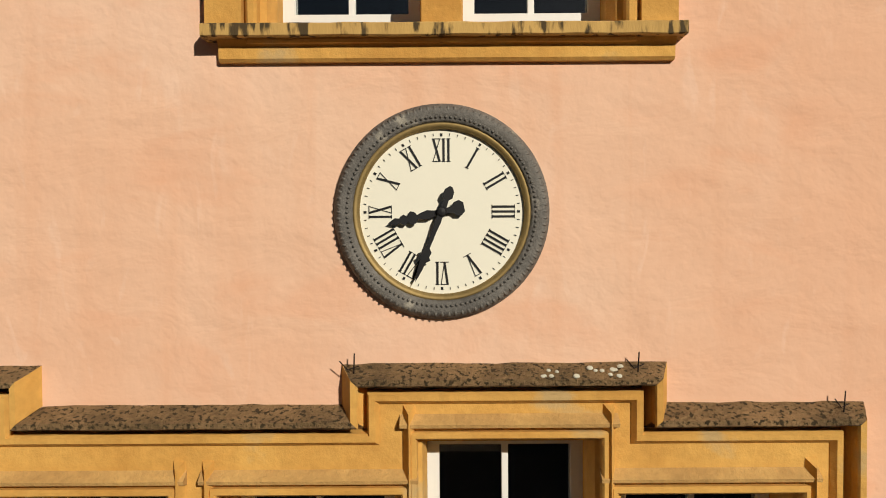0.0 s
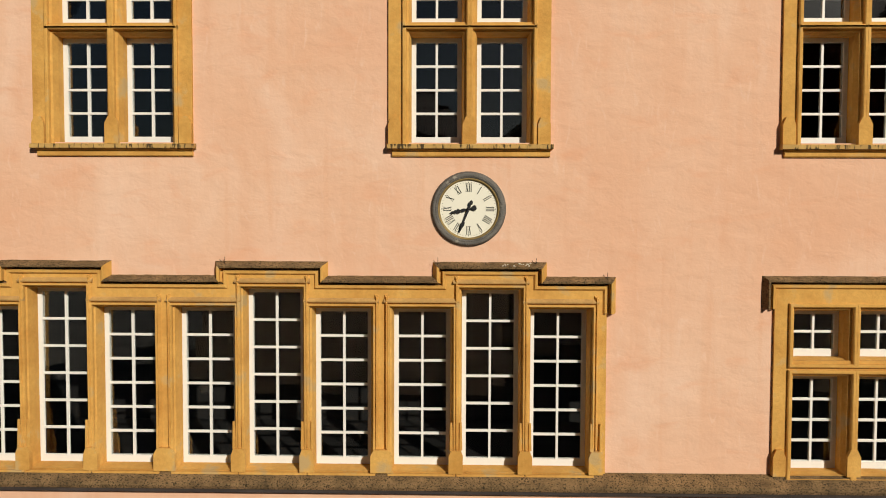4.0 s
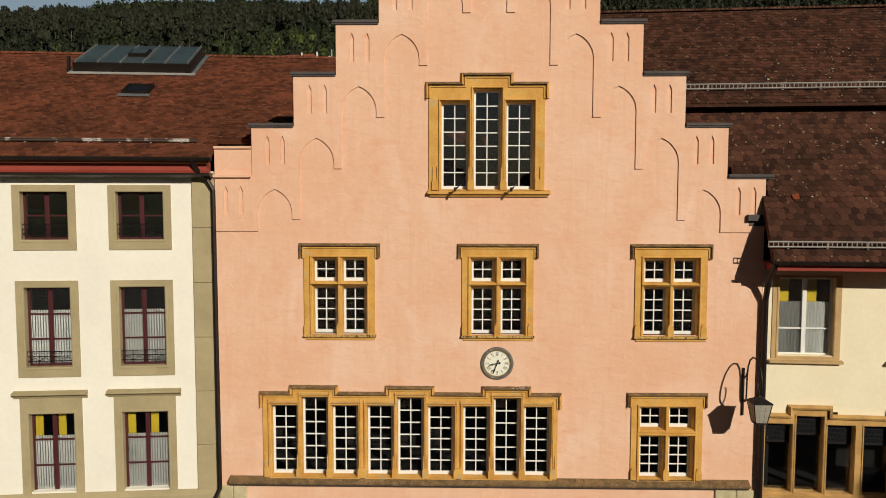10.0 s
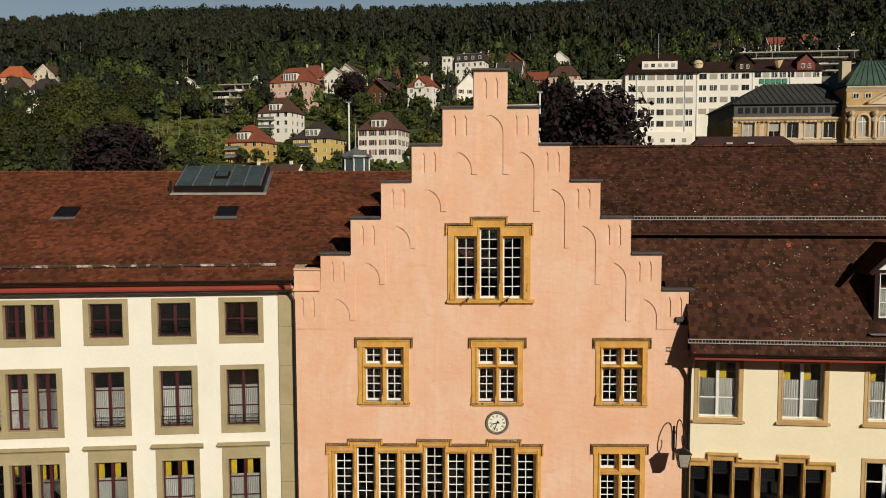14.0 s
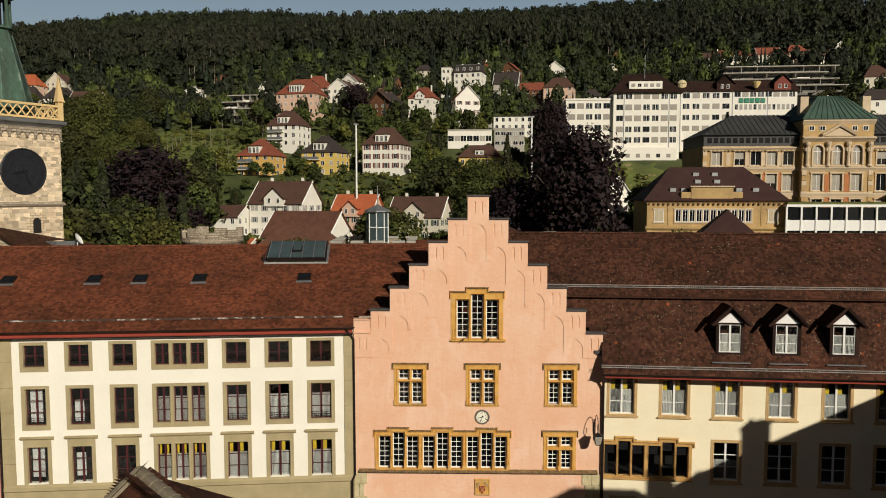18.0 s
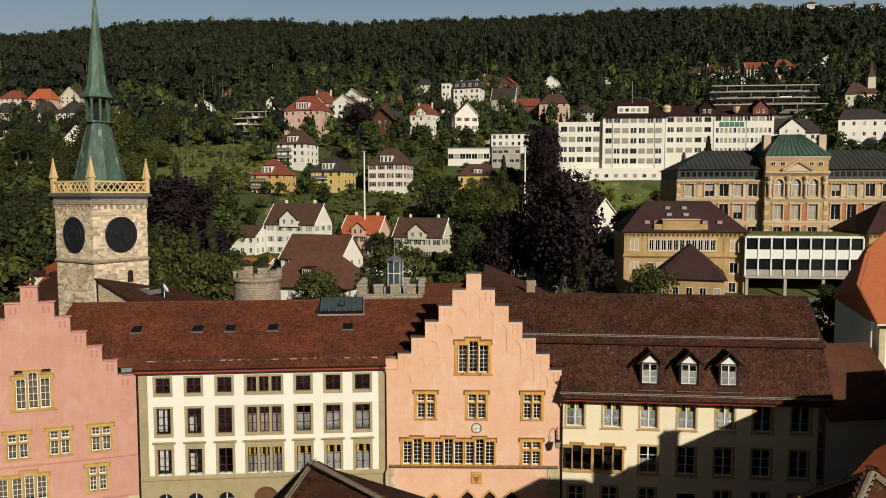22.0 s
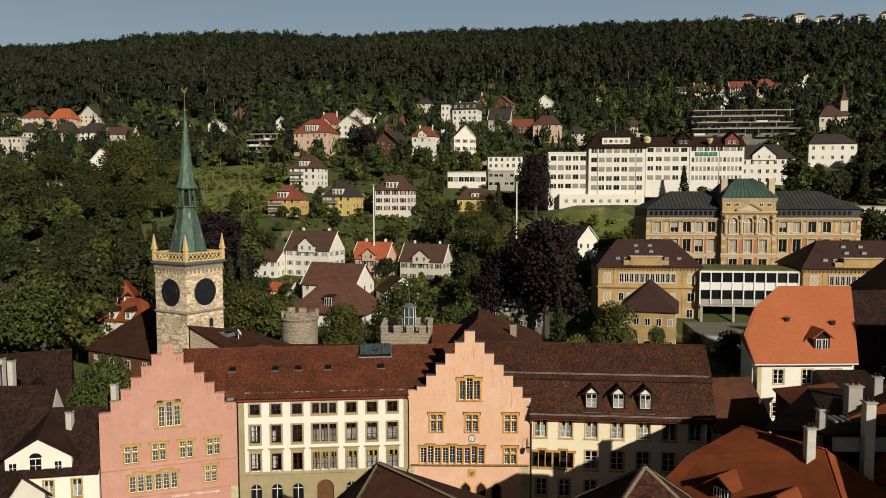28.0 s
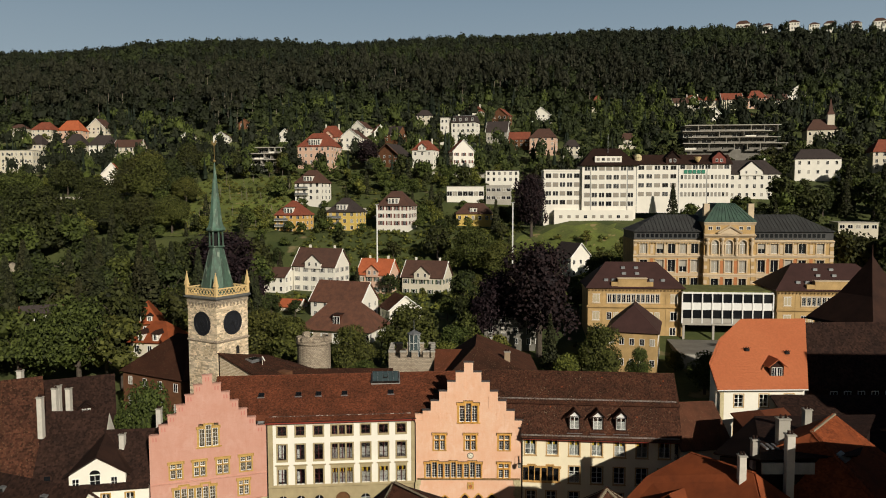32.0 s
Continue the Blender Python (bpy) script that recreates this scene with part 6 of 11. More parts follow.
part("sill", bm, YST, w9)
for z in (6.02, 2.95):
    bm = bmesh.new()
    prismx(bm, 0.05, TL - 0.05, [(-0.10, z - 0.08), (-0.13, z), (0.0, z + 0.07), (0.0, z - 0.08)])
    part("string_course", bm, PINK2, theatre, "rose painted string course")
bm = boxes((TC - 0.3, TL - 0.35, -0.03, -0.002, 2.20, 2.80))
sign = part("sign_board", bm, PINK2, theatre, "pink sign board with white lettering")
tx = bpy.data.curves.new("lettering", 'FONT')
tx.body = "Stadttheater - Théâtre municipal"
tx.size, tx.extrude = 0.38, 0.004
tx.materials.append(WHITE)
put("lettering", tx, sign, "white sign lettering", pose(TC + 0.0, -0.042, 2.38, 90, 0, 0))
for k in range(4):
    bm = bmesh.new()
    soft_box(bm, TL - 0.75, TL + 0.01, -0.06, 0.1, k * 0.72 + 0.004, k * 0.72 + 0.71, 0.02)
    part("corner_stone", bm, QUOIN, theatre)
bm = bmesh.new()
slab(bm, [(-0.1, 0.5, 11.0), (TC, 0.5, 16.2), (TC, 5, 16.2), (-0.1, 5, 11.0)], 0.15)
part("roof", bm, TILE, theatre, "brown tiled roof behind the gable")
bm = bmesh.new()
box(bm, TL - 0.9, TL + 0.15, -0.15, 0.7, 12.22, 12.30)
part("coping_slab", bm, COPING, theatre)
part("gutter_box", boxes((TL - 1.0, TL + 0.2, 0.1, 0.9, 12.31, 12.62)), ZINC, theatre, "zinc gutter box")

# ---- white-gabled house beside the theatre ----
NA, NB = (-51.0, -9.6), (-38.5, -7.0)
NL = math.hypot(NB[0] - NA[0], NB[1] - NA[1])
gh = thing("dormer_house", "pale house with a broad white dormer gable and dark tiled roof", "house", along(NA, NB))
nw = [(1.0, 2.2), (4.0, 5.2), (7.3, 8.5), (10.0, 11.2)]
bm = bmesh.new()
wall_with(bm, 0, NL, 0, 6.1, 0, 0.4, [(a + 0.1, b - 0.1, 3.6, 5.5) for a, b in nw])
part("wall", bm, CREAM, gh)
part("inner_wall", boxes((0, 0.4, 0.4, 9, 0, 6), (NL - 0.4, NL, 0.4, 9, 0, 6), (0.4, NL - 0.4, 3.0, 3.2, 0, 6)), ROOM, gh)
for a, b in nw:
    plain_window(gh, a, b, 3.5, 5.6, YST, 0.16, 0.14, 0.1, 1, True, False, dict(frame_mat=WHITE, bars=(1, 2), curtain=True, curtain_share=0.6), 0.02, "window in yellow stone")
bm = bmesh.new()
UL, RL = [(-0.3, -0.6, 6.1), (7.1, -0.6, 6.1), (7.1, 6.2, 13.7), (-0.3, 6.2, 14.0)], [(7.1, -0.6, 6.1), (NL + 0.1, -0.6, 6.1), (NL + 0.1, 4.6, 11.6), (7.1, 4.6, 11.75)]
slab(bm, UL, 0.14)
slab(bm, RL, 0.14)
slab(bm, [(-0.3, 13.0, 6.1), (-0.3, 6.2, 14.0), (7.1, 6.2, 13.7), (7.1, 13.0, 6.1)], 0.14)
slab(bm, [(7.1, 11.0, 6.1), (7.1, 4.6, 11.75), (NL + 0.1, 4.6, 11.6), (NL + 0.1, 11.0, 6.1)], 0.14)
rg = part("roof", bm, TILEDARK, gh, "dark tiled roof")
tiles("dg", UL, TILEDARK, 0.24, 0.22, None, rg)
tiles("dgb", RL, TILEDARK, 0.24, 0.22, None, rg)
bm = bmesh.new()
va = [bm.verts.new((x, y, z)) for x in (6.85, 7.12) for y, z in ((4.4, 11.4), (6.2, 13.5), (8.6, 10.6))]
bm.faces.new(va[:3])
bm.faces.new(va[3:])
for q in range(3):
    bm.faces.new((va[q], va[(q + 1) % 3], va[3 + (q + 1) % 3], va[3 + q]))
bmesh.ops.recalc_face_normals(bm, faces=bm.faces[:])
part("upper_gable", bm, CREAM, gh, "white gable above the lower roof")
dm = part("dormer_gable", boxes((3.9, 10.2, 0.0, 3.0, 6.2, 7.9)), CREAM, gh, "white plastered dormer gable")
bm = bmesh.new()
prism(bm, [(3.9, 7.9), (10.2, 7.9), (7.05, 9.8)], 0.0, 3.0)
part("gable_top", bm, CREAM, dm)
bm = bmesh.new()
slab(bm, [(7.05, -0.35, 10.05), (7.05, 4.35, 11.5), (3.3, 1.3, 7.75), (3.3, -0.35, 7.75)][::-1], 0.12)
slab(bm, [(7.05, -0.35, 10.05), (10.8, -0.35, 7.75), (10.8, 1.3, 7.75), (7.05, 4.35, 11.5)][::-1], 0.12)
part("dormer_roof", bm, TILEDARK, dm)
for e in (3.3, 10.8):
    bm = bmesh.new()
    tube(bm, [(7.05, 4.3, 11.55), (e, 1.25, 7.85)], 0.05, 4)
    part("valley_mortar", bm, CONCRETE, dm)
for a, b, c, d in ((4.25, 5.05, 6.45, 7.55), (6.2, 7.4, 6.45, 7.9), (8.55, 9.3, 6.45, 7.55)):
    wfr = part("window", boxes((a, b, -0.05, -0.003, c, d)), WHITE, dm, "white window")
    for i in range(2):
        for j in range(2):
            wq, hq = (b - a - 0.18) / 2, (d - c - 0.18) / 2
            x0, z0 = a + 0.06 + i * (wq + 0.06), c + 0.06 + j * (hq + 0.06)
            part("pane", boxes((x0, x0 + wq, -0.06, -0.051, z0, z0 + hq)), DARKGLASS, wfr)
bm = bmesh.new()
prism(bm, [(6.8 + 0.6 * math.cos(t), 7.96 + 0.5 * math.sin(t)) for t in (math.pi * q / 10 for q in range(11))], -0.05, -0.003)
part("fanlight", bm, DARKGLASS, dm)
for x, y in ((1.4, 1.0), (11.3, 1.6)):
    bm = bmesh.new()
    prism(bm, [(x - 0.5, 7.2)] + [(x - 0.5 * math.cos(t), 7.75 + 0.4 * math.sin(t)) for t in (math.pi * q / 8 for q in range(9))] + [(x + 0.5, 7.2)], y - 0.5, y + 1.0)
    ed = part("eyebrow_dormer", bm, TILEDARK, gh)
    part("pane", boxes((x - 0.35, x + 0.35, y - 0.52, y - 0.505, 7.3, 7.9)), DARKGLASS, ed)


def chimney(x, y, z0, z1, w, d, material, label):
    c = thing("chimney", label, "chimney", pose(x, y, z0), group="roof chimneys")
    bm = bmesh.new()
    soft_box(bm, -w / 2, w / 2, -d / 2, d / 2, 0, z1 - z0, 0.02)
    part("chimney_shaft", bm, material, c)
    bm = bmesh.new()
    h = z1 - z0
    soft_box(bm, -w / 2 - 0.08, w / 2 + 0.08, -d / 2 - 0.08, d / 2 + 0.08, h + 0.001, h + 0.12, 0.02)
    part("cap", bm, CONCRETE, c)
    for s in (-1, 1):
        bm = bmesh.new()
        lathe(bm, [(0.11, h + 0.12), (0.10, h + 0.42), (0.075, h + 0.42), (0.075, h + 0.2)], 10, pose(s * w * 0.22, 0, 0))
        part("flue_pot", bm, TILEDARK, c)
    return c


# ---- the bell tower ----
tower = thing("bell_tower", "square stone bell tower with dark clock dials and green spire", "tower", pose(-38.3, 19.7, 0, 0, 0, 60.0))
S = 3.12
bm = bmesh.new()
box(bm, -S, S, -S, S, -0.5, 25.2)
shaft = part("shaft", bm, STONE, tower, "honey coloured ashlar shaft")
bm = bmesh.new()
lathe(bm, [(S * 1.414 + 0.02, 18.7), (S * 1.414 + 0.28, 18.85), (S * 1.414 + 0.28, 18.95), (S * 1.414 + 0.02, 19.15)], 4, pose(0, 0, 0, 0, 0, 45))
part("string_course", bm, GREYSTONE, tower)
bm = bmesh.new()
lathe(bm, [(S * 1.414, 25.15), (S * 1.414 + 0.35, 25.38), (S * 1.414 + 0.55, 25.45), (S * 1.414 + 0.60, 25.70), (S * 1.414, 25.80)], 4, pose(0, 0, 0, 0, 0, 45))
part("cornice", bm, ZINC, tower, "projecting grey cornice slab")
R4 = S + 0.22
for k in range(4):
    m = pose(0, 0, 25.8, 0, 0, 90 * k)
    bm = boxes((-R4 + 0.3, R4 - 0.3, -R4, -R4 + 0.22, 0.0, 0.16), (-R4 + 0.3, R4 - 0.3, -R4, -R4 + 0.22, 1.04, 1.22))
    n = 9
    for i in range(n):
        x0 = -R4 + 0.3 + (2 * R4 - 0.6) * i / n
        x1 = x0 + (2 * R4 - 0.6) / n
        tube(bm, [(x0, -R4 + 0.11, 0.16), (x1, -R4 + 0.11, 1.04)], 0.06, 4)
        tube(bm, [(x1, -R4 + 0.11, 0.16), (x0, -R4 + 0.11, 1.04)], 0.06, 4)
    part("parapet", bm, GILT, tower, "ochre painted lattice parapet", m)
    bm = bmesh.new()
    box(bm, -R4 - 0.02, -R4 + 0.42, -R4 - 0.02, -R4 + 0.42, 0, 1.5)
    lathe(bm, [(0.44, 1.5), (0.48, 1.58), (0.40, 1.66), (0.30, 2.1), (0.06, 3.45), (0.10, 3.52), (0.0, 3.62)], 4, pose(-R4 + 0.2, -R4 + 0.2, 0, 0, 0, 45))
    part("pinnacle", bm, GILT, tower, "pointed ochre corner pinnacle", m)
    # dials and little belfry windows on each face
    m2 = pose(0, 0, 0, 0, 0, 90 * k)
    bm = bmesh.new()
    lathe(bm, [(1.85, 0.0), (1.85, 0.06), (1.76, 0.10), (1.72, 0.05), (1.28, 0.05), (1.26, 0.075), (1.18, 0.075), (1.16, 0.05), (0.62, 0.05), (0.60, 0.07), (0.54, 0.07), (0.52, 0.05), (0.0, 0.05)], 40, pose(0, -S, 21.55, 90, 0, 0))
    dl = part("clock_dial", bm, DIALDARK, tower, "dark slate clock dial with raised rings", m2)
    for i in range(12):
        a = math.tau * i / 12
        bm = bmesh.new()
        box(bm, -0.04, 0.04, -S - 0.062, -S - 0.051, 1.34, 1.64, None)
        part("hour_mark", bm, GUTTER, dl, "", Matrix.Translation((0, 0, 21.55)) @ pose(0, 0, 0, 0, math.degrees(a), 0))
    for a, ln in ((-100, 0.95), (155, 1.4)):
        bm = bmesh.new()
        prism(bm, [(-0.05, -0.3), (0.05, -0.3), (0.08, ln * 0.6), (0.0, ln), (-0.08, ln * 0.6)], -S - 0.095, -S - 0.08)
        part("pointer", bm, BLACK, dl, "", Matrix.Translation((0, 0, 21.55)) @ pose(0, 0, 0, 0, a, 0))
    # row of small round arches on corbels under the cornice
    n = 9
    for i in range(n):
        bm = bmesh.new()
        x0, x1 = -S + 2 * S * i / n, -S + 2 * S * (i + 1) / n
        xm, r = (x0 + x1) / 2, (x1 - x0) / 2 - 0.09
        prism(bm, [(x0, 25.14), (x0, 24.35), (x0 + 0.09, 24.20)] + [(xm - r * math.cos(t), 24.45 + r * math.sin(t)) for t in (math.pi * q / 6 for q in range(7))] + [(x1 - 0.09, 24.20), (x1, 24.35), (x1, 25.14)], -S - 0.17, -S - 0.01)
        part("frieze_arch", bm, GREYSTONE, tower, "weathered small round arch of the frieze", m2)
    if k % 2:
        continue
    bm = bmesh.new()
    prism(bm, [(0.6, 16.6), (1.25, 16.6), (1.25, 17.5)] + [(0.925 + 0.325 * math.cos(t), 17.5 + 0.36 * math.sin(t)) for t in (math.pi * q / 6 for q in range(1, 6))] + [(0.6, 17.5)], -S - 0.02, -S + 0.02)
    # near-black plate on the wall paints the opening's shade
    part("belfry_opening", bm, ROOM, tower, "small arched opening painted as a near-black plate", m2)
# separate stones on the faces
rnd = random.Random(5)
stones = {}
for face in (0, 1, 2, 3):
    m2 = pose(0, 0, 0, 0, 0, 90 * face)
    verts, faces = [], []
    z = 8.0
    while z < 24.2:
        h = rnd.choice((0.16, 0.20, 0.24, 0.28, 0.32))
        u = -S
        while u < S - 0.05:
            w = min(rnd.uniform(0.22, 0.7), S - u)
            if w > 0.12 and not (u < 1.3 and u + w > 0.55 and 16.4 < z < 18.0):
                d = rnd.uniform(0.006, 0.03)
                g = 0.012
                vv = [(u + g, -S - d, z + g), (u + w - g, -S - d, z + g), (u + w - g, -S - d, z + h - g), (u + g, -S - d, z + h - g), (u + g * 0.3, -S + 0.01, z + g * 0.3), (u + w - g * 0.3, -S + 0.01, z + g * 0.3), (u + w - g * 0.3, -S + 0.01, z + h - g * 0.3), (u + g * 0.3, -S + 0.01, z + h - g * 0.3)]
                ff = [(0, 1, 2, 3), (4, 5, 1, 0), (5, 6, 2, 1), (6, 7, 3, 2), (7, 4, 0, 3)]
                if face in (0, 3) and 19.2 < z < 24.2 and rnd.random() < 0.25:
                    o = Vector(vv[0])
                    key = (face in (0, 3), round(w, 1), round(h, 2))
                    if key not in stones:
                        stones[key] = raw("stone_block", [Vector(v) - o for v in vv], ff, STONEPIECE)
                    put("stone_block", stones[key], shaft, "", m2 @ Matrix.Translation(o))
                else:
                    b = len(verts)
                    verts += vv
                    faces += [tuple(b + i for i in f) for f in ff]
            u += w
        z += h
    tagged(put("stone_facing", raw("stone_facing", verts, faces, STONEPIECE), shaft, "", m2), kind="stuff")
# copper spire: helm, open lantern, needle
bm = bmesh.new()
lathe(bm, [(2.75, 25.9), (2.45, 27.2), (1.12, 32.6), (1.10, 32.9), (1.35, 33.0), (1.35, 33.15), (0.9, 33.2)], 8, pose(0, 0, 0, 0, 0, 22.5))
helm = part("helm", bm, COPPER, tower, "green copper helm")
for i in range(8):
    a = math.tau * (i + 0.5) / 8
    bm = bmesh.new()
    tube(bm, [(2.47 * math.cos(a), 2.47 * math.sin(a), 27.2), (1.13 * math.cos(a), 1.13 * math.sin(a), 32.6)], 0.06, 4)
    part("seam", bm, COPPER, helm)
    bm = bmesh.new()
    tube(bm, [(1.05 * math.cos(a), 1.05 * math.sin(a), 33.1), (1.02 * math.cos(a), 1.02 * math.sin(a), 35.4)], 0.13, 6)
    part("lantern_post", bm, COPPER, tower)
# near-black core puts the open lantern's inner shade into the colour
bm = bmesh.new()
lathe(bm, [(0.45, 33.1), (0.45, 35.4)], 8)
part("lantern_core", bm, ROOM, tower)
bm = bmesh.new()
lathe(bm, [(1.1, 35.35), (1.5, 35.55), (1.55, 35.75), (1.2, 36.2), (0.98, 37.0), (0.08, 45.8), (0.0, 46.0)], 8, pose(0, 0, 0, 0, 0, 22.5))
part("needle", bm, COPPER, tower, "tall green copper needle")
bm = bmesh.new()
tube(bm, [(0, 0, 45.6), (0, 0, 48.4)], 0.05, 6)
bmesh.ops.create_icosphere(bm, subdivisions=2, radius=0.22, matrix=Matrix.Translation((0, 0, 46.1)))
part("finial_rod", bm, BRASS, tower)
bm = bmesh.new()
prism(bm, [(-0.55, 48.75), (-0.42, 49.15), (-0.22, 48.9), (0.12, 48.85), (0.25, 49.2), (0.42, 49.3), (0.5, 49.12), (0.4, 48.9), (0.3, 48.55), (0.05, 48.38), (-0.25, 48.45)], -0.04, 0.04)
part("weather_vane", bm, BRASS, tower, "gilt weathercock")
# church aisle leaning on the tower and the long low range beyond it
ch = thing("church_aisle", "rubble stone church aisle with a brown roof beside the tower", "church", pose(-38.3, 19.7, 0, 0, 0, 60.0))
hi0, hi1, hi2 = (-S, -S - 0.02, 17.4), (-S + 10.7, -S - 0.02, 15.0), (-S + 17.2, -S - 0.02, 12.4)
lo0, lo1, lo2 = (-S, -S - 8.2, 14.7), (-S + 10.7, -S - 8.6, 12.9), (-S + 17.2, -S - 8.6, 11.3)
bm = bmesh.new()
va = [bm.verts.new((x, y, z)) for x in (-S + 0.3, -S + 0.8) for y, z in ((-S - 0.05, 0), (-S - 7.8, 0), (-S - 7.8, 14.65), (-S - 0.05, 17.2))]
bm.faces.new(va[:4])
bm.faces.new(va[4:][::-1])
for q in range(4):
    bm.faces.new((va[q], va[(q + 1) % 4], va[4 + (q + 1) % 4], va[4 + q]))
bmesh.ops.recalc_face_normals(bm, faces=bm.faces[:])
part("gable_wall", bm, STONE, ch, "pale rubble stone gable wall")
bm = bmesh.new()
tube(bm, [(-S + 0.18, -S - 0.12, 10.0), (-S + 0.18, -S - 0.12, 17.2)], 0.09)
part("downpipe", bm, GUTTER, ch)
part("wall", boxes((-S + 0.81, -S + 17.0, -S - 8.0, -S - 7.5, 0, 11.0)), STONE, ch)
bm = bmesh.new()
slab(bm, [lo0, lo1, hi1, hi0], 0.14)
slab(bm, [lo1, lo2, hi2, hi1], 0.14)
cr = part("roof", bm, TILE, ch, "sagging brown tiled roof")
tiles("church", [lo0, lo1, hi1, hi0], TILE, 0.24, 0.22, None, cr)
tiles("churchb", [lo1, lo2, hi2, hi1], TILE, 0.24, 0.22, None, cr)
rwin = part("roof_window", boxes((0.3, 2.3, -S - 3.6, -S - 2.0, 15.55, 16.05)), ZINC, cr, "long zinc roof window")
part("pane", boxes((0.45, 2.15, -S - 3.62, -S - 2.2, 16.051, 16.07)), bpy.data.materials["dark_window_glass"], rwin)
dish = bmesh.new()
lathe(dish, [(0.0, 0.0), (0.30, 0.05), (0.48, 0.16), (0.49, 0.18), (0.30, 0.08), (0.0, 0.03)], 14, pose(1.2, -S - 4.9, 16.2, 60, 0, 40))
tube(dish, [(1.2, -S - 4.9, 15.3), (1.2, -S - 4.9, 16.2)], 0.04)
part("dish", dish, WHITE, ch, "white satellite dish")
part("wooden_hatch", boxes((2.4, 3.9, -S - 8.4, -S - 6.6, 13.0, 14.3)), TIMBER, cr)
rg3 = thing("church_range", "long low range with a weathered brown tiled roof beside the church", "house", pose(-19.2, 21.0, 0, 0, 0, 4))
part("wall", boxes((-7.6, 7.6, -3.6, 3.6, 0, 11.2)), STONE, rg3)
bm = bmesh.new()
slab(bm, [(-7.8, -4.0, 11.1), (7.8, -4.0, 11.1), (7.8, 0, 13.7), (-7.8, 0, 13.9)], 0.14)
slab(bm, [(7.8, 4.0, 11.1), (-7.8, 4.0, 11.1), (-7.8, 0, 13.9), (7.8, 0, 13.7)], 0.14)
part("roof", bm, TILE, rg3)
part("roof_hatch", boxes((4.6, 5.8, -2.2, -1.2, 12.4, 13.3)), ZINC, rg3)

# ---- remains of the castle: crenellated tower with a glass lantern, and a round tower ----
ct = thing("crenellated_tower", "square rubble stone tower with battlements and a glass lantern", "tower", pose(-8.8, 29.0, -0.6, 0, 0, 1.5))
H2 = 3.75
bm = boxes((-H2, H2, -H2, -H2 + 0.7, 0, 15.1), (-H2, H2, H2 - 0.7, H2, 0, 15.1), (-H2, -H2 + 0.7, -H2 + 0.7, H2 - 0.7, 0, 15.1), (H2 - 0.7, H2, -H2 + 0.7, H2 - 0.7, 0, 15.1), (-H2 + 0.7, H2 - 0.7, -H2 + 0.7, H2 - 0.7, 13.8, 14.2))
part("wall", bm, GREYSTONE, ct)
for k in range(4):
    for i in range(4):
        x = -H2 + (2 * H2 - 1.05) * i / 3 * 0.86
        bm = bmesh.new()
        soft_box(bm, x, x + 1.05, -H2 - 0.03, -H2 + 0.66, 15.101, 16.0, 0.04)
        part("merlon", bm, GREYSTONE, ct, "", pose(0, 0, 0, 0, 0, 90 * k))
        bm = bmesh.new()
        soft_box(bm, x - 0.05, x + 1.1, -H2 - 0.09, -H2 + 0.72, 16.001, 16.2, 0.03)
        part("merlon_cap", bm, CONCRETE, ct, "pale coping", pose(0, 0, 0, 0, 0, 90 * k))
gl = thing("glass_lantern", "octagonal glass lantern with pale metal frame", "lantern", pose(-8.40, 26.9, 14.0))
bm = bmesh.new()
for i in range(8):
    a = math.tau * i / 8
    tube(bm, [(0.95 * math.cos(a), 0.95 * math.sin(a), 0), (0.95 * math.cos(a), 0.95 * math.sin(a), 4.15)], 0.05, 4)
for z in (0.05, 1.4, 2.75, 4.1):
    tube(bm, [(0.95 * math.cos(math.tau * i / 8), 0.95 * math.sin(math.tau * i / 8), z) for i in range(9)], 0.045, 4)
fr = part("frame", bm, WHITE, gl)
bm = bmesh.new()
lathe(bm, [(1.2, 4.15), (1.2, 4.25), (0.12, 4.78), (0.05, 4.85), (0.03, 6.5), (0.0, 6.52)], 8)
part("cap", bm, ZINC, gl, "pale grey pointed cap")
for i in range(8):
    a0, a1 = math.tau * i / 8, math.tau * (i + 1) / 8
    bm = bmesh.new()
    slab(bm, [(0.93 * math.cos(a0), 0.93 * math.sin(a0), 0.05), (0.93 * math.cos(a1), 0.93 * math.sin(a1), 0.05), (0.93 * math.cos(a1), 0.93 * math.sin(a1), 4.1), (0.93 * math.cos(a0), 0.93 * math.sin(a0), 4.1)], 0.01)
    part("pane", bm, TEALGLASS, fr)
rt = thing("round_tower", "round rubble stone tower with a ruined battlement", "tower", pose(-26.7, 36.2, 0))
bm = bmesh.new()
lathe(bm, [(3.0, 0), (2.9, 14.6), (3.15, 14.9), (3.15, 15.3), (2.5, 15.3), (2.5, 14.0), (0, 14.0)], 28)
part("wall", bm, GREYSTONE, rt)
for i in range(9):
    a = math.tau * i / 9
    bm = bmesh.new()
    soft_box(bm, -0.62, 0.62, 2.45, 3.12, 15.301, 16.1 + 0.25 * math.sin(i * 2.1), 0.06)
    part("merlon", bm, GREYSTONE, rt, "", pose(0, 0, 0, 0, 0, math.degrees(a)))
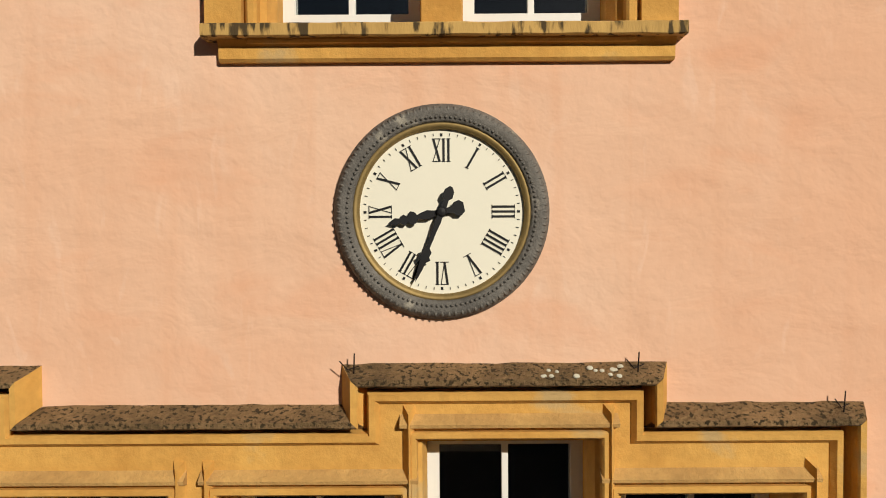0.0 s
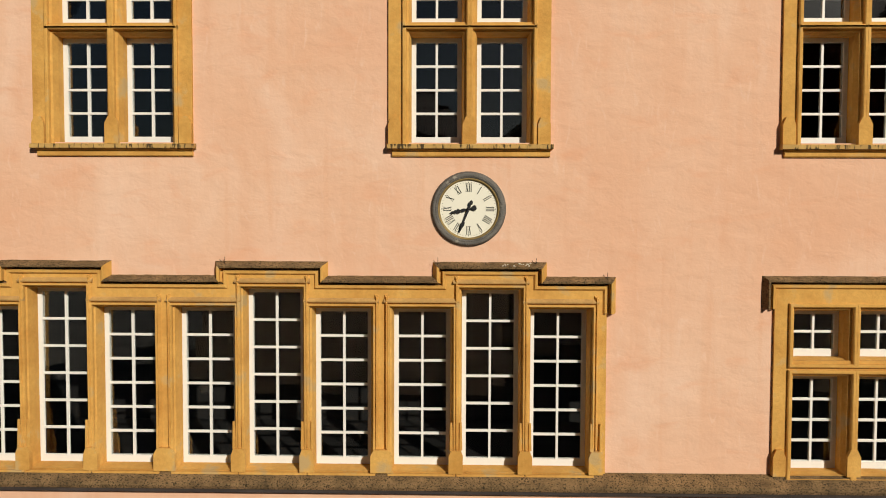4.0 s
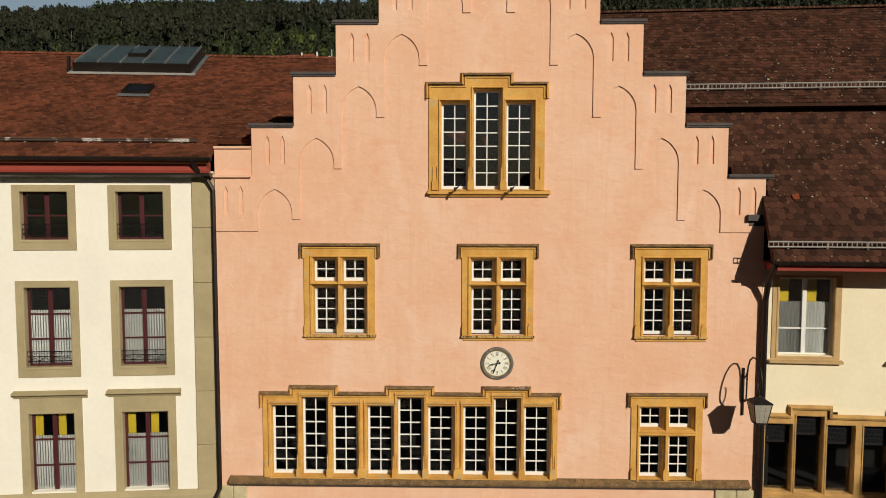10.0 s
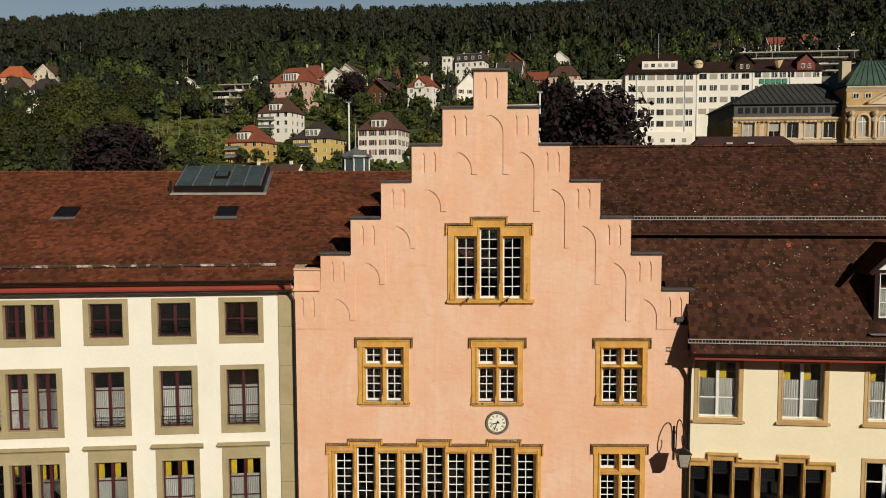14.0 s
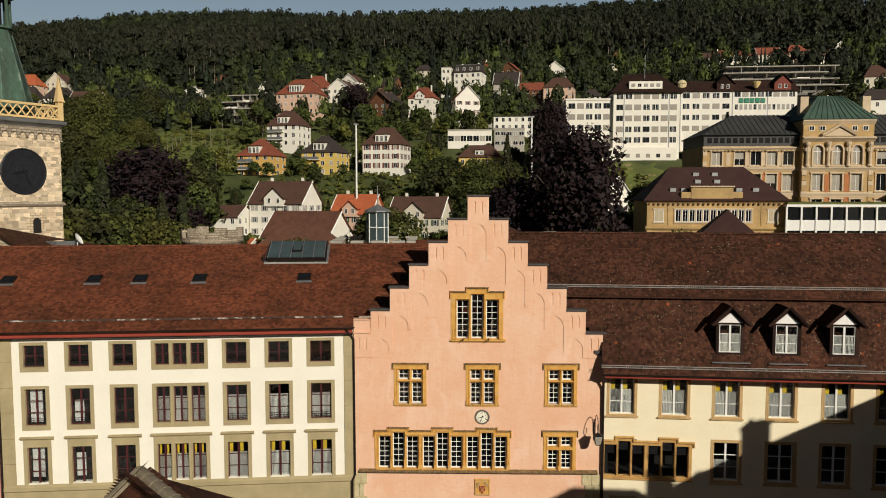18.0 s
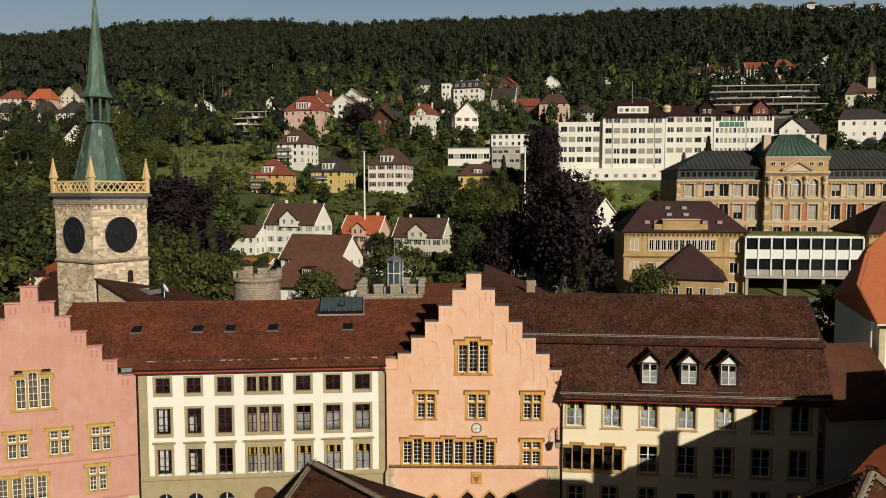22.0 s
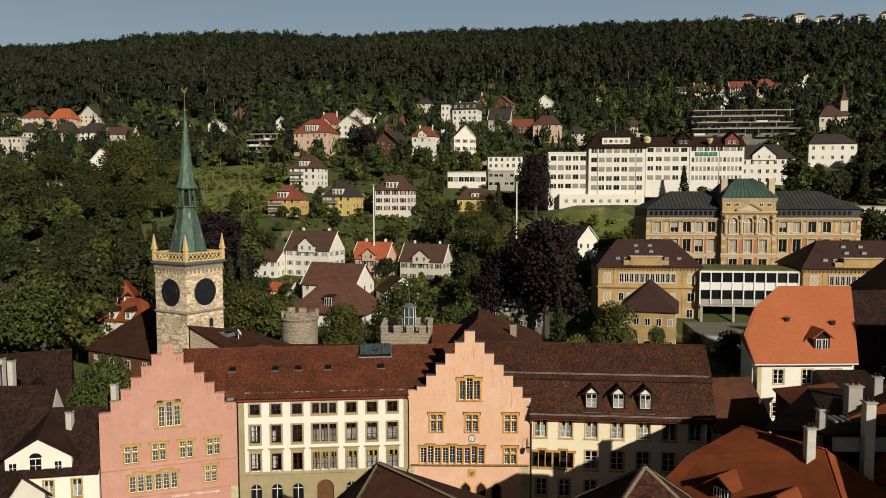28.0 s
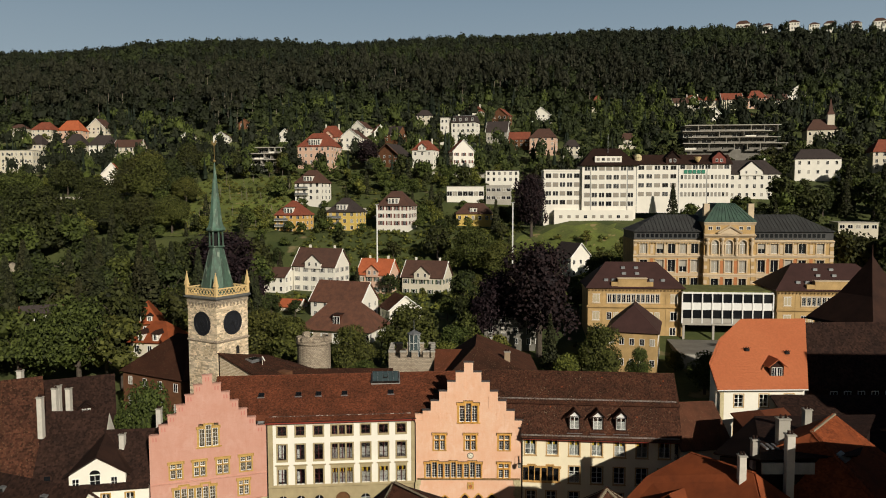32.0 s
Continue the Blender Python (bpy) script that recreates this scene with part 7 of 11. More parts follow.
# hipped house behind the gable and castle range beside it
hp = thing("hipped_house", "house with a tall brown hipped roof and a small belfry", "house", pose(4.2, 27.0, 0))
part("wall", boxes((-7, 6.9, -9, 8, 0, 13.0)), GREYSTONE, hp)
bm = bmesh.new()
a, b, c, d = (-7.6, -9.6, 12.8), (7.4, -9.6, 12.8), (7.4, 8.6, 12.8), (-7.6, 8.6, 12.8)
r0, r1 = (-2.7, -6.5, 17.55), (-2.2, 3.0, 17.55)
slab(bm, [a, b, r0], 0.12)
slab(bm, [b, c, r1, r0], 0.12)
slab(bm, [c, d, r1], 0.12)
slab(bm, [d, a, r0, r1], 0.12)
part("roof", bm, TILE, hp, "tall brown hipped roof")
chimney(6.4, 20.2, 13.2, 16.6, 0.9, 0.8, mat("brown_stucco", (0.36, 0.26, 0.17), 0.9, 0.15, 1.0, 10.0, 0.2), "plastered chimney with a tiled cap on a brown roof")
rg2 = thing("castle_range", "low range with a reddish tiled roof between the castle towers", "house", pose(0.0, 26.0, 0))
part("wall", boxes((-5.0, 1.4, -4, 6, 0, 12.0)), GREYSTONE, rg2)
bm = bmesh.new()
slab(bm, [(-5.0, -4.6, 11.9), (1.4, -4.6, 11.9), (1.4, 1, 15.6), (-5.0, 1, 15.6)], 0.12)
slab(bm, [(-5.0, 6.6, 11.9), (-5.0, 1, 15.6), (1.4, 1, 15.6), (1.4, 6.6, 11.9)], 0.12)
part("roof", bm, TILERED, rg2)


# ---- simple houses: walls, roof, windows ----
FOOT = []


def win_unit(w, h, glass, frame=None, shut=None):
    fr = frame or WHITE

    def ring(bm):
        f = min(0.08, w * 0.09)
        wall_with(bm, -w / 2, w / 2, 0, h, -0.06, 0.02, [(-w / 2 + f, -0.03, f, h - f), (0.03, w / 2 - f, f, h - f)])

    return shared(("win_frame", fr.name, round(w, 2), round(h, 2)), ring, fr), shared(("win_pane", glass.name, round(w, 2), round(h, 2)), lambda b: box(b, -w / 2 + 0.03, w / 2 - 0.03, -0.03, 0.0, 0.02, h - 0.03), glass)


# keeps trees off the camera's view of these three villas
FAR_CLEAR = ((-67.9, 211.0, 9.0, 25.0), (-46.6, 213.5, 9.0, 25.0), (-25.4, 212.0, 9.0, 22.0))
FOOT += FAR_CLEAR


def put_window(parent, m, w, h, glass=None, frame=None, shutter=None):
    a, b = win_unit(w, h, glass or DARKGLASS, frame)
    top = parent.parent or parent
    if top.matrix_basis.translation.y > 195:
        k = ("far_window", a.name, b.name)
        if k not in CACHE:
            vs, fs, ids = [], [], []
            for i, me in enumerate((a, b)):
                n = len(vs)
                vs += [v.co.copy() for v in me.vertices]
                fs += [[q + n for q in f.vertices] for f in me.polygons]
                ids += [i] * len(me.polygons)
            CACHE[k] = raw("window", vs, fs, a.materials[0])
            CACHE[k].materials.append(b.materials[0])
            CACHE[k].polygons.foreach_set("material_index", ids)
        win = put("window", CACHE[k], parent, "", m)
        if shutter:
            sm = shared(("shutter", round(w, 2), round(h, 2)), lambda q: box(q, -w * 0.24, w * 0.24, -0.05, 0.0, 0, h), shutter)
            for s in (-1, 1):
                put("shutter", sm, win, "", pose(s * (w / 2 + w * 0.26), -0.005, 0))
        return win
    win = put("window", a, parent, "", m)
    put("pane", b, win)
    if shutter:
        sm = shared(("shutter", round(w, 2), round(h, 2)), lambda q: box(q, -w * 0.24, w * 0.24, -0.05, 0.0, 0, h), shutter)
        for s in (-1, 1):
            put("shutter", sm, win, "", pose(s * (w / 2 + w * 0.26), -0.005, 0))
    return win


def side_pose(face, w, d):
    """Pose of a house's face: 0 front, 1 right, 2 back, 3 left; x along the face from its middle."""
    return (pose(0, -d / 2, 0), pose(w / 2, 0, 0, 0, 0, 90), pose(0, d / 2, 0, 0, 0, 180), pose(-w / 2, 0, 0, 0, 0, -90))[face]


def roof_on(bm, kind, w, d, he, hr, ov=0.5, th=0.18):
    x, y = w / 2 + ov, d / 2 + ov
    slope = (hr - he) / max(min(w, d) / 2, 0.1)
    e = he - ov * slope * 0.6
    if kind == "flat":
        box(bm, -w / 2 - 0.2, w / 2 + 0.2, -d / 2 - 0.2, d / 2 + 0.2, he, he + 0.35)
    elif kind == "gable":
        slab(bm, [(-x, -y, e), (x, -y, e), (x, 0, hr), (-x, 0, hr)], th)
        slab(bm, [(x, y, e), (-x, y, e), (-x, 0, hr), (x, 0, hr)], th)
    elif kind == "gablef":
        slab(bm, [(x, -y, e), (x, y, e), (0, y, hr), (0, -y, hr)], th)
        slab(bm, [(-x, y, e), (-x, -y, e), (0, -y, hr), (0, y, hr)], th)
    else:
        k = 0.30 if kind == "hip" else 0.12
        if w >= d:
            r0, r1 = (-(w - d) / 2 - d * k * 0.4, 0, hr), ((w - d) / 2 + d * k * 0.4, 0, hr)
            slab(bm, [(-x, -y, e), (x, -y, e), r1, r0], th)
            slab(bm, [(x, -y, e), (x, y, e), r1], th)
            slab(bm, [(x, y, e), (-x, y, e), r0, r1], th)
            slab(bm, [(-x, y, e), (-x, -y, e), r0], th)
        else:
            r0, r1 = (0, -(d - w) / 2 - w * k * 0.4, hr), (0, (d - w) / 2 + w * k * 0.4, hr)
            slab(bm, [(-x, -y, e), (x, -y, e), r0], th)
            slab(bm, [(x, -y, e), (x, y, e), r1, r0], th)
            slab(bm, [(x, y, e), (-x, y, e), r1], th)
            slab(bm, [(-x, y, e), (-x, -y, e), r0, r1], th)
    return bm


def gable_fill(bm, kind, w, d, he, hr, t=0.25):
    if kind == "gable":
        for s in (-1, 1):
            x = s * w / 2
            a = [bm.verts.new((xx, yy, zz)) for xx in (x, x - s * t) for yy, zz in ((-d / 2, he), (d / 2, he), (0, hr - 0.12))]
            bm.faces.new(a[:3]), bm.faces.new(a[3:])
            for i in range(3):
                bm.faces.new((a[i], a[(i + 1) % 3], a[3 + (i + 1) % 3], a[3 + i]))
    if kind == "gablef":
        for s in (-1, 1):
            y = s * d / 2
            prism(bm, [(-w / 2, he), (w / 2, he), (0, hr - 0.12)], y - s * t, y)


def villa(x, y, w, d, he, hr, kind, rot, wall, roof, floors, cols, label, name="villa", z=None, glass=None, shutter=None, sides=(0, 1, 3), extra=None, wh=1.45, ww=1.0, category="house", ov=0.5, cols_side=None):
    z = ground_at(x, y) if z is None else z
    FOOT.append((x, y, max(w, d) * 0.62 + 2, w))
    h = thing(name, label, category, pose(x, y, z, 0, 0, rot), group="hillside houses")
    bm = boxes((-w / 2, w / 2, -d / 2, d / 2, -4, he))
    gable_fill(bm, kind, w, d, he, hr)
    part("wall", bm, wall, h)
    bm = bmesh.new()
    roof_on(bm, kind, w, d, he, hr, ov)
    rf = part("roof", bm, roof, h)
    x2, y2 = w / 2 + ov, d / 2 + ov
    ez = he - ov * (hr - he) / max(min(w, d) / 2, 0.1) * 0.6
    runs = []
    if kind == "gable":
        runs = [((s * x2, -y2, ez), (s * x2, 0, hr)) for s in (-1, 1)]
    elif kind == "gablef":
        runs = [((s * x2, -y2, ez), (0, -y2, hr)) for s in (-1, 1)]
    for p, q in runs:
        bm = bmesh.new()
        tube(bm, [Vector(p) + Vector((0, 0, -0.08)), Vector(q) + Vector((0, 0, -0.08))], 0.17, 4)
        part("verge_board", bm, WHITE if wall is not TIMBER else wall, rf)
    fh = he / floors
    if y > 195 and ww == 1.0:
        ww, wh = 1.25, 1.75
    for f in sides:
        L = w if f in (0, 2) else d
        n = cols if f in (0, 2) else (cols_side or max(2, int(cols * d / w)))
        for fl in range(floors):
            for i in range(n):
                px = -L / 2 + L * (i + 0.5) / n
                put_window(h, side_pose(f, w, d) @ pose(px, 0, fl * fh + fh * 0.30), ww, min(wh, fh * 0.58), glass if (i * 5 + fl * 3 + int(x)) % 4 else PALEGLASS, None, shutter)
    if extra:
        extra(h, w, d, he, hr)
    return h


def dormer_front(h, w, d, he, hr, dw=None, wall=None):
    """A broad white dormer on the front slope with a row of windows."""
    dw = dw or w * 0.34
    zt = he + (hr - he) * 0.52
    y0 = -d / 2 + 0.5
    dm = part("roof_dormer", boxes((-dw / 2, dw / 2, y0, 0.0, he + 0.35, zt)), wall or WHITEWALL, h, "white roof dormer with a row of panes")
    part("dormer_top", boxes((-dw / 2 - 0.25, dw / 2 + 0.25, y0 - 0.3, 0.2, zt, zt + 0.16)), TILEDARK, dm)
    n = max(2, int(dw / 1.3))
    for i in range(n):
        put_window(dm, pose(-dw / 2 + dw * (i + 0.5) / n, y0, he + 0.62), 0.95, max(zt - he - 1.0, 0.6))


def balconies(h, w, d, he, hr):
    dormer_front(h, w, d, he, hr)
    for k in (1, 2):
        z = he * k / 3 + 0.1
        b = part("balcony", boxes((-w * 0.46, w * 0.05, -d / 2 - 1.3, -d / 2, z - 0.15, z)), WHITEWALL, h, "white balcony")
        part("railing", boxes((-w * 0.46, w * 0.05, -d / 2 - 1.3, -d / 2 - 1.22, z + 0.001, z + 0.9)), ZINC, b)


def mansard(h, w, d, he, hr):
    """A steep mansard with a flat top, dormers on its front slope and two chimneys."""
    lo, hi = (w / 2 + 0.4, d / 2 + 0.4, he + 0.36), (w / 2 - 1.1, d / 2 - 1.1, he + 4.2)
    bm = bmesh.new()
    ring = [[bm.verts.new((sx * q[0], sy * q[1], q[2])) for sx, sy in ((-1, -1), (1, -1), (1, 1), (-1, 1))] for q in (lo, hi)]
    for i in range(4):
        bm.faces.new((ring[0][i], ring[0][(i + 1) % 4], ring[1][(i + 1) % 4], ring[1][i]))
    bm.faces.new(ring[1])
    bm.faces.new(ring[0][::-1])
    ms = part("mansard", bm, DARKR, h, "dark slated mansard roof")
    part("roof_edge", boxes((-hi[0] - 0.15, hi[0] + 0.15, -hi[1] - 0.15, hi[1] + 0.15, hi[2] + 0.002, hi[2] + 0.25)), ZINC, ms)
    for i in range(4):
        c = -w / 2 + w * (i + 0.5) / 4
        dm = part("roof_dormer", boxes((c - 0.8, c + 0.8, -d / 2 - 0.1, -d / 2 + 1.6, he + 0.8, he + 3.0)), GREYSH, ms)
        part("dormer_top", boxes((c - 1.0, c + 1.0, -d / 2 - 0.3, -d / 2 + 1.7, he + 3.001, he + 3.2)), DARKR, dm)
        put_window(dm, pose(c, -d / 2 - 0.1, he + 1.05), 1.0, 1.7)
    for s in (-1, 1):
        part("chimney", boxes((s * w * 0.3 - 0.4, s * w * 0.3 + 0.4, 0.4, 1.2, he + 3.5, he + 5.8)), WHITEWALL, h)


def front_gable(h, w, d, he, hr):
    """A small cross gable on the front slope."""
    gw = w * 0.38
    y0 = -d / 2 - 0.56
    wl_ = [c for c in h.children if c.name.startswith("wall")][0].data.materials[0]
    rf_ = [c for c in h.children if c.name.startswith("roof")][0].data.materials[0]
    g = part("cross_gable", boxes((-gw / 2, gw / 2, y0, 0, he - 0.9, he + 1.2)), wl_, h)
    bm = bmesh.new()
    prism(bm, [(-gw / 2, he + 1.2), (gw / 2, he + 1.2), (0, he + 1.2 + gw * 0.42)], y0, 0.0)
    part("gable_top", bm, wl_, g)
    bm = bmesh.new()
    o = gw / 2 + 0.45
    for s in (-1, 1):
        slab(bm, [(0, y0 - 0.5, he + 1.45 + gw * 0.42), (0, 0.6, he + 1.45 + gw * 0.42), (s * o, 0.6, he + 0.95), (s * o, y0 - 0.5, he + 0.95)][::s], 0.14)
    part("gable_roof", bm, rf_, g)
    for i in (-0.5, 0.5):
        put_window(g, pose(i * gw * 0.45, y0, he - 0.1), 0.8, 1.3)
    for s in (-1, 1):
        part("chimney", boxes((s * w * 0.3 - 0.3, s * w * 0.3 + 0.3, 0.6, 1.2, he + (hr - he) * 0.5, hr + 0.9)), WHITEWALL, h)


# ---- houses at the end of the row and in the foreground ----
ob1 = thing("orange_roof_house", "cream house with a new orange hipped tile roof and one dormer", "house", pose(33.7, 4.6, 0, 0, 0, 2.5))
OW, OE, OR = 11.4, 15.1, 23.0
hs = [(a, a + 1.25, z, z + 1.75) for a in (1.9, 5.3, 8.7) for z in (4.6, 8.6, 12.5)]
bm = bmesh.new()
wall_with(bm, 0, OW, 0, OE, 0, 0.4, [(a + 0.05, b - 0.05, c + 0.05, d - 0.05) for a, b, c, d in hs])
part("wall", bm, CREAM, ob1)
bm = bmesh.new()
slab(bm, [(0.0, 0.4, 0), (0.0, 0.4, OE - 0.1), (4.6, 14, OE - 0.1), (4.6, 14, 0)][::-1], 0.4)
part("side_wall", bm, CREAM, ob1)
part("side_wall", boxes((OW - 0.4, OW, 0.4, 14, 0, OE - 0.1)), CREAM, ob1)
part("back_wall", boxes((4.6, OW, 14, 14.4, 0, OE - 0.1)), CREAM, ob1)
part("inner_wall", boxes((2.2, OW - 0.4, 3.6, 3.8, 0, OE - 0.1)), ROOM, ob1)
part("corner_stone", boxes((-0.02, 0.5, -0.05, 0.05, 0, OE - 0.2)), QUOIN, ob1)
for a, b, c, d in hs:
    plain_window(ob1, a - 0.12, b + 0.12, c - 0.1, d + 0.12, BUFF, 0.14, 0.12, 0.1, 1, False, False, dict(frame_mat=WHITE, bars=(1, 2)), 0.02, "window with white sashes")
bm = bmesh.new()
A_, B_, C_, D_ = (-0.7, -0.8, OE), (11.5, -0.8, OE), (15.1, 15, OE), (4.4, 15, OE)
R0, R1 = (6.0, 7.4, OR), (15.1, 7.4, OR)
HL, HM, HR = (-0.75, 1.95, OE + 2.65), (1.6, 4.7, OE + 5.3), (4.6, 10.2, OE + 5.3)
slab(bm, [A_, B_, R1, R0, HM, HL], 0.16)
slab(bm, [A_, HL, HM, HR, D_], 0.16)
slab(bm, [HM, R0, HR], 0.16)
slab(bm, [C_, D_, HR, R0, R1], 0.16)
ro = part("roof", bm, TILEORANGE, ob1, "new orange tiled roof with a clipped hip")
tiles("orange_a", [A_, B_, (12.7, 1.95, OE + 2.65), HL], TILEORANGE, 0.24, 0.24, None, ro)
tiles("orange_bb", [HL, (12.7, 1.95, OE + 2.65), (13.9, 4.7, OE + 5.3), HM], TILEORANGE, 0.24, 0.24, None, ro)
tiles("orange_ccc", [HM, (13.9, 4.7, OE + 5.3), R1, R0], TILEORANGE, 0.24, 0.24, None, ro)
bm = bmesh.new()
prismx(bm, -0.7, OW + 0.1, [(-0.80, OE - 0.16), (-0.82, OE - 0.02), (0.0, OE + 0.1), (0.0, OE - 0.25)])
part("eaves_board", bm, WHITE, ob1, "pale eaves board")


def small_dormer(parent, m, w, h, roof, trim=None):
    d = part("dormer", boxes((-w / 2, w / 2, 0, 2.0, 0, h)), TILEDARK, parent, "small gabled dormer with white casement", m)
    bm = bmesh.new()
    for s in (-1, 1):
        slab(bm, [(0, -0.5, h + w * 0.5), (0, 2.4, h + w * 0.5), (s * (w / 2 + 0.35), 2.0, h - 0.1), (s * (w / 2 + 0.35), -0.5, h - 0.1)][::s], 0.09)
    part("dormer_roof", bm, roof, d)
    bm = bmesh.new()
    prism(bm, [(-w / 2, h), (w / 2, h), (0, h + w * 0.45)], -0.01, 0.1)
    part("pediment", bm, TILEDARK, d)
    for s in (-1, 1):
        put_window(d, pose(s * w * 0.2, -0.005, 0.15), w * 0.34, h - 0.3)
    return d


small_dormer(ro, pose(7.9, 0.7, OE + 0.95), 1.9, 1.8, TILEORANGE)
for u, t in ((5.0, 0.55), (10.4, 0.5)):
    x, y, z = u, -0.8 + 8.2 * t, OE + (OR - OE) * t
    bm = bmesh.new()
    for k in range(5):
        rb = bmesh.new()
        tube(rb, [(x, y, z), (x - 0.5 + 0.25 * k, y - 0.2, z + 0.55 - 0.08 * abs(k - 2))], 0.05, 4)
        part("snow_hook", rb, IRON, ro)
    box(bm, x - 0.2, x + 0.35, y - 0.3, y + 0.2, z - 0.1, z + 0.25)
    part("roof_hatch", bm, IRON, ro)
dk = thing("dark_roof_house", "old house with a dark tiled roof and small attic panes", "house", pose(46.9, 5.2, 0, 0, 0, 2.5))
part("wall", boxes((-1.7, 22, 0, 14, 0, 11.5)), CREAM, dk)
bm = bmesh.new()
slab(bm, [(-1.7, -0.8, 11.2), (22, -0.8, 11.2), (22, 1.3, 13.6), (-1.2, 1.3, 13.6)], 0.14)
slab(bm, [(-1.1, 0.6, 14.6), (22, 0.6, 14.6), (22, 7.4, 22.4), (1.9, 7.4, 22.4)], 0.14)
slab(bm, [(0.02, 15, 11.2), (0.02, 7.4, 22.4), (22, 7.4, 22.4), (22, 15, 11.2)], 0.14)
rdk = part("roof", bm, TILEDARK, dk, "dark tiled roof")
tiles("dk_a", [(-1.1, 0.6, 14.6), (22, 0.6, 14.6), (22, 7.4, 22.4), (1.9, 7.4, 22.4)], TILEDARK, 0.26, 0.24, None, rdk)
tiles("dk_bb", [(-1.7, -0.8, 11.2), (22, -0.8, 11.2), (22, 1.3, 13.6), (-1.2, 1.3, 13.6)], TILERED, 0.26, 0.24, None, rdk)
st = part("attic_strip", boxes((-0.9, 22, 0.75, 1.2, 13.4, 14.5)), TILEDARK, dk)
for i in range(9):
    put_window(st, pose(2.6 + i * 1.9, 0.75, 13.65), 1.0, 0.7)
cone = thing("corner_tower", "square stone tower with a steep red brown pyramid roof", "tower", pose(64.0, 24.0, 0))
bm = bmesh.new()
lathe(bm, [(7.8, 0), (7.8, 21.3), (8.2, 21.3), (8.2, 21.1)], 4, pose(0, 0, 0, 0, 0, -116))
part("wall", bm, GREYSTONE, cone)
bm = bmesh.new()
lathe(bm, [(9.2, 20.6), (9.0, 21.0), (4.4, 25.2), (1.1, 29.6), (0.12, 31.2), (0.05, 33.0), (0, 33.1)], 4, pose(0, 0, 0, 0, 0, -116))
part("roof", bm, TILEDARK, cone, "dark red brown pyramid roof")
# out-of-view house, added so its shadow falls on the dark roof
sh = thing("unseen_shade_house", "unseen tall plastered house added to shade the dark roof", "house", pose(67.0, -34.0, 0))
part("wall", boxes((0, 26, 0, 12, 0, 33.0)), CREAM, sh)
bm = bmesh.new()
slab(bm, [(-0.5, -0.6, 32.6), (26.5, -0.6, 32.6), (26.5, 6, 38.5), (-0.5, 6, 38.5)], 0.16)
slab(bm, [(26.5, 12.6, 32.6), (-0.5, 12.6, 32.6), (-0.5, 6, 38.5), (26.5, 6, 38.5)], 0.16)
part("roof", bm, TILEDARK, sh, "dark tiled roof")
lw = thing("link_house", "low link building with a brown tiled roof", "house", pose(26.6, -1.4, 0, 0, 0, 8))
part("wall", boxes((0, 6.6, 0, 8, 0, 9.0)), YELLOW, lw)
bm = bmesh.new()
slab(bm, [(0, -0.5, 8.8), (7.2, -0.5, 8.8), (7.0, 5.2, 13.4), (0, 5.2, 13.4)], 0.14)
slab(bm, [(0, 10, 9.0), (0, 5.2, 13.4), (7.0, 5.2, 13.4), (7.2, 10, 9.0)], 0.14)
part("roof", bm, TILE, lw, "brown tiled roof spotted with lichen")

# foreground hipped roof, seen from above
f1 = thing("corner_house", "house with a brown hipped roof with pale mortared ridges", "house", pose(-6.0, -32.0, 0))
part("wall", boxes((-5.0, 8.4, -6.6, 9.4, 0, 9.6)), CREAM, f1)
bm = bmesh.new()
c4 = [(-5.8, -7.2, 9.2), (9.2, -7.2, 9.2), (9.2, 10.2, 9.2), (-5.8, 10.2, 9.2)]
p0, p1 = (-1.4, 6.2, 14.2), (5.0, -0.6, 14.0)
for s in ([c4[0], c4[1], p1, p0], [c4[1], c4[2], p1], [c4[2], c4[3], p0, p1], [c4[3], c4[0], p0]):
    slab(bm, s, 0.14)
r1 = part("roof", bm, TILE, f1, "brown hipped roof")
tiles("f_a", [c4[0], c4[1], p1, p0], TILE, 0.22, 0.2, None, r1)
tiles("f_bb", [c4[3], c4[0], p0, p0], TILE, 0.22, 0.2, None, r1)
tiles("f_ccc", [c4[2], c4[3], p0, p1], TILE, 0.22, 0.2, None, r1)
RIDGEST = mat("mortared_ridge", (0.30, 0.25, 0.17), 0.95, 0.3, 3.0, 25.0, 0.6)
for a, b in ((p0, p1), (c4[3], p0), (c4[0], p0), (c4[1], p1), (c4[2], p1)):
    ridge_caps(r1, a, b, RIDGEST, 0.42, 0.13)
f2 = thing("pyramid_roof_house", "house with a dark tiled pyramid roof with pale ridges", "house", pose(10.1, -36.8, 0))
part("wall", boxes((-7, 7, -6, 6, 0, 11.0)), CREAM, f2)
bm = bmesh.new()
c4 = [(-8.4, -7.4, 10.6), (8.8, -7.4, 10.6), (8.8, 7.4, 10.6), (-8.4, 7.4, 10.6)]
p0, p1 = (0, 0.2, 18.05), (0.2, -0.3, 18.0)
for s in ([c4[0], c4[1], p0], [c4[1], c4[2], p0], [c4[2], c4[3], p0], [c4[3], c4[0], p0]):
    slab(bm, s, 0.14)
r2 = part("roof", bm, TILE, f2, "dark tiled pyramid roof")
tiles("g_a", [c4[0], c4[1], p0, p0], TILE, 0.22, 0.2, None, r2)
tiles("g_bb", [c4[3], c4[0], p0, p0], TILE, 0.22, 0.2, None, r2)
tiles("g_ccc", [c4[2], c4[3], p0, p0], TILE, 0.22, 0.2, None, r2)
for a in c4:
    ridge_caps(r2, a, p0, RIDGEST, 0.42, 0.13)
f3 = thing("orange_tile_house", "house with a broad orange tiled roof, dormers and white chimneys", "house")
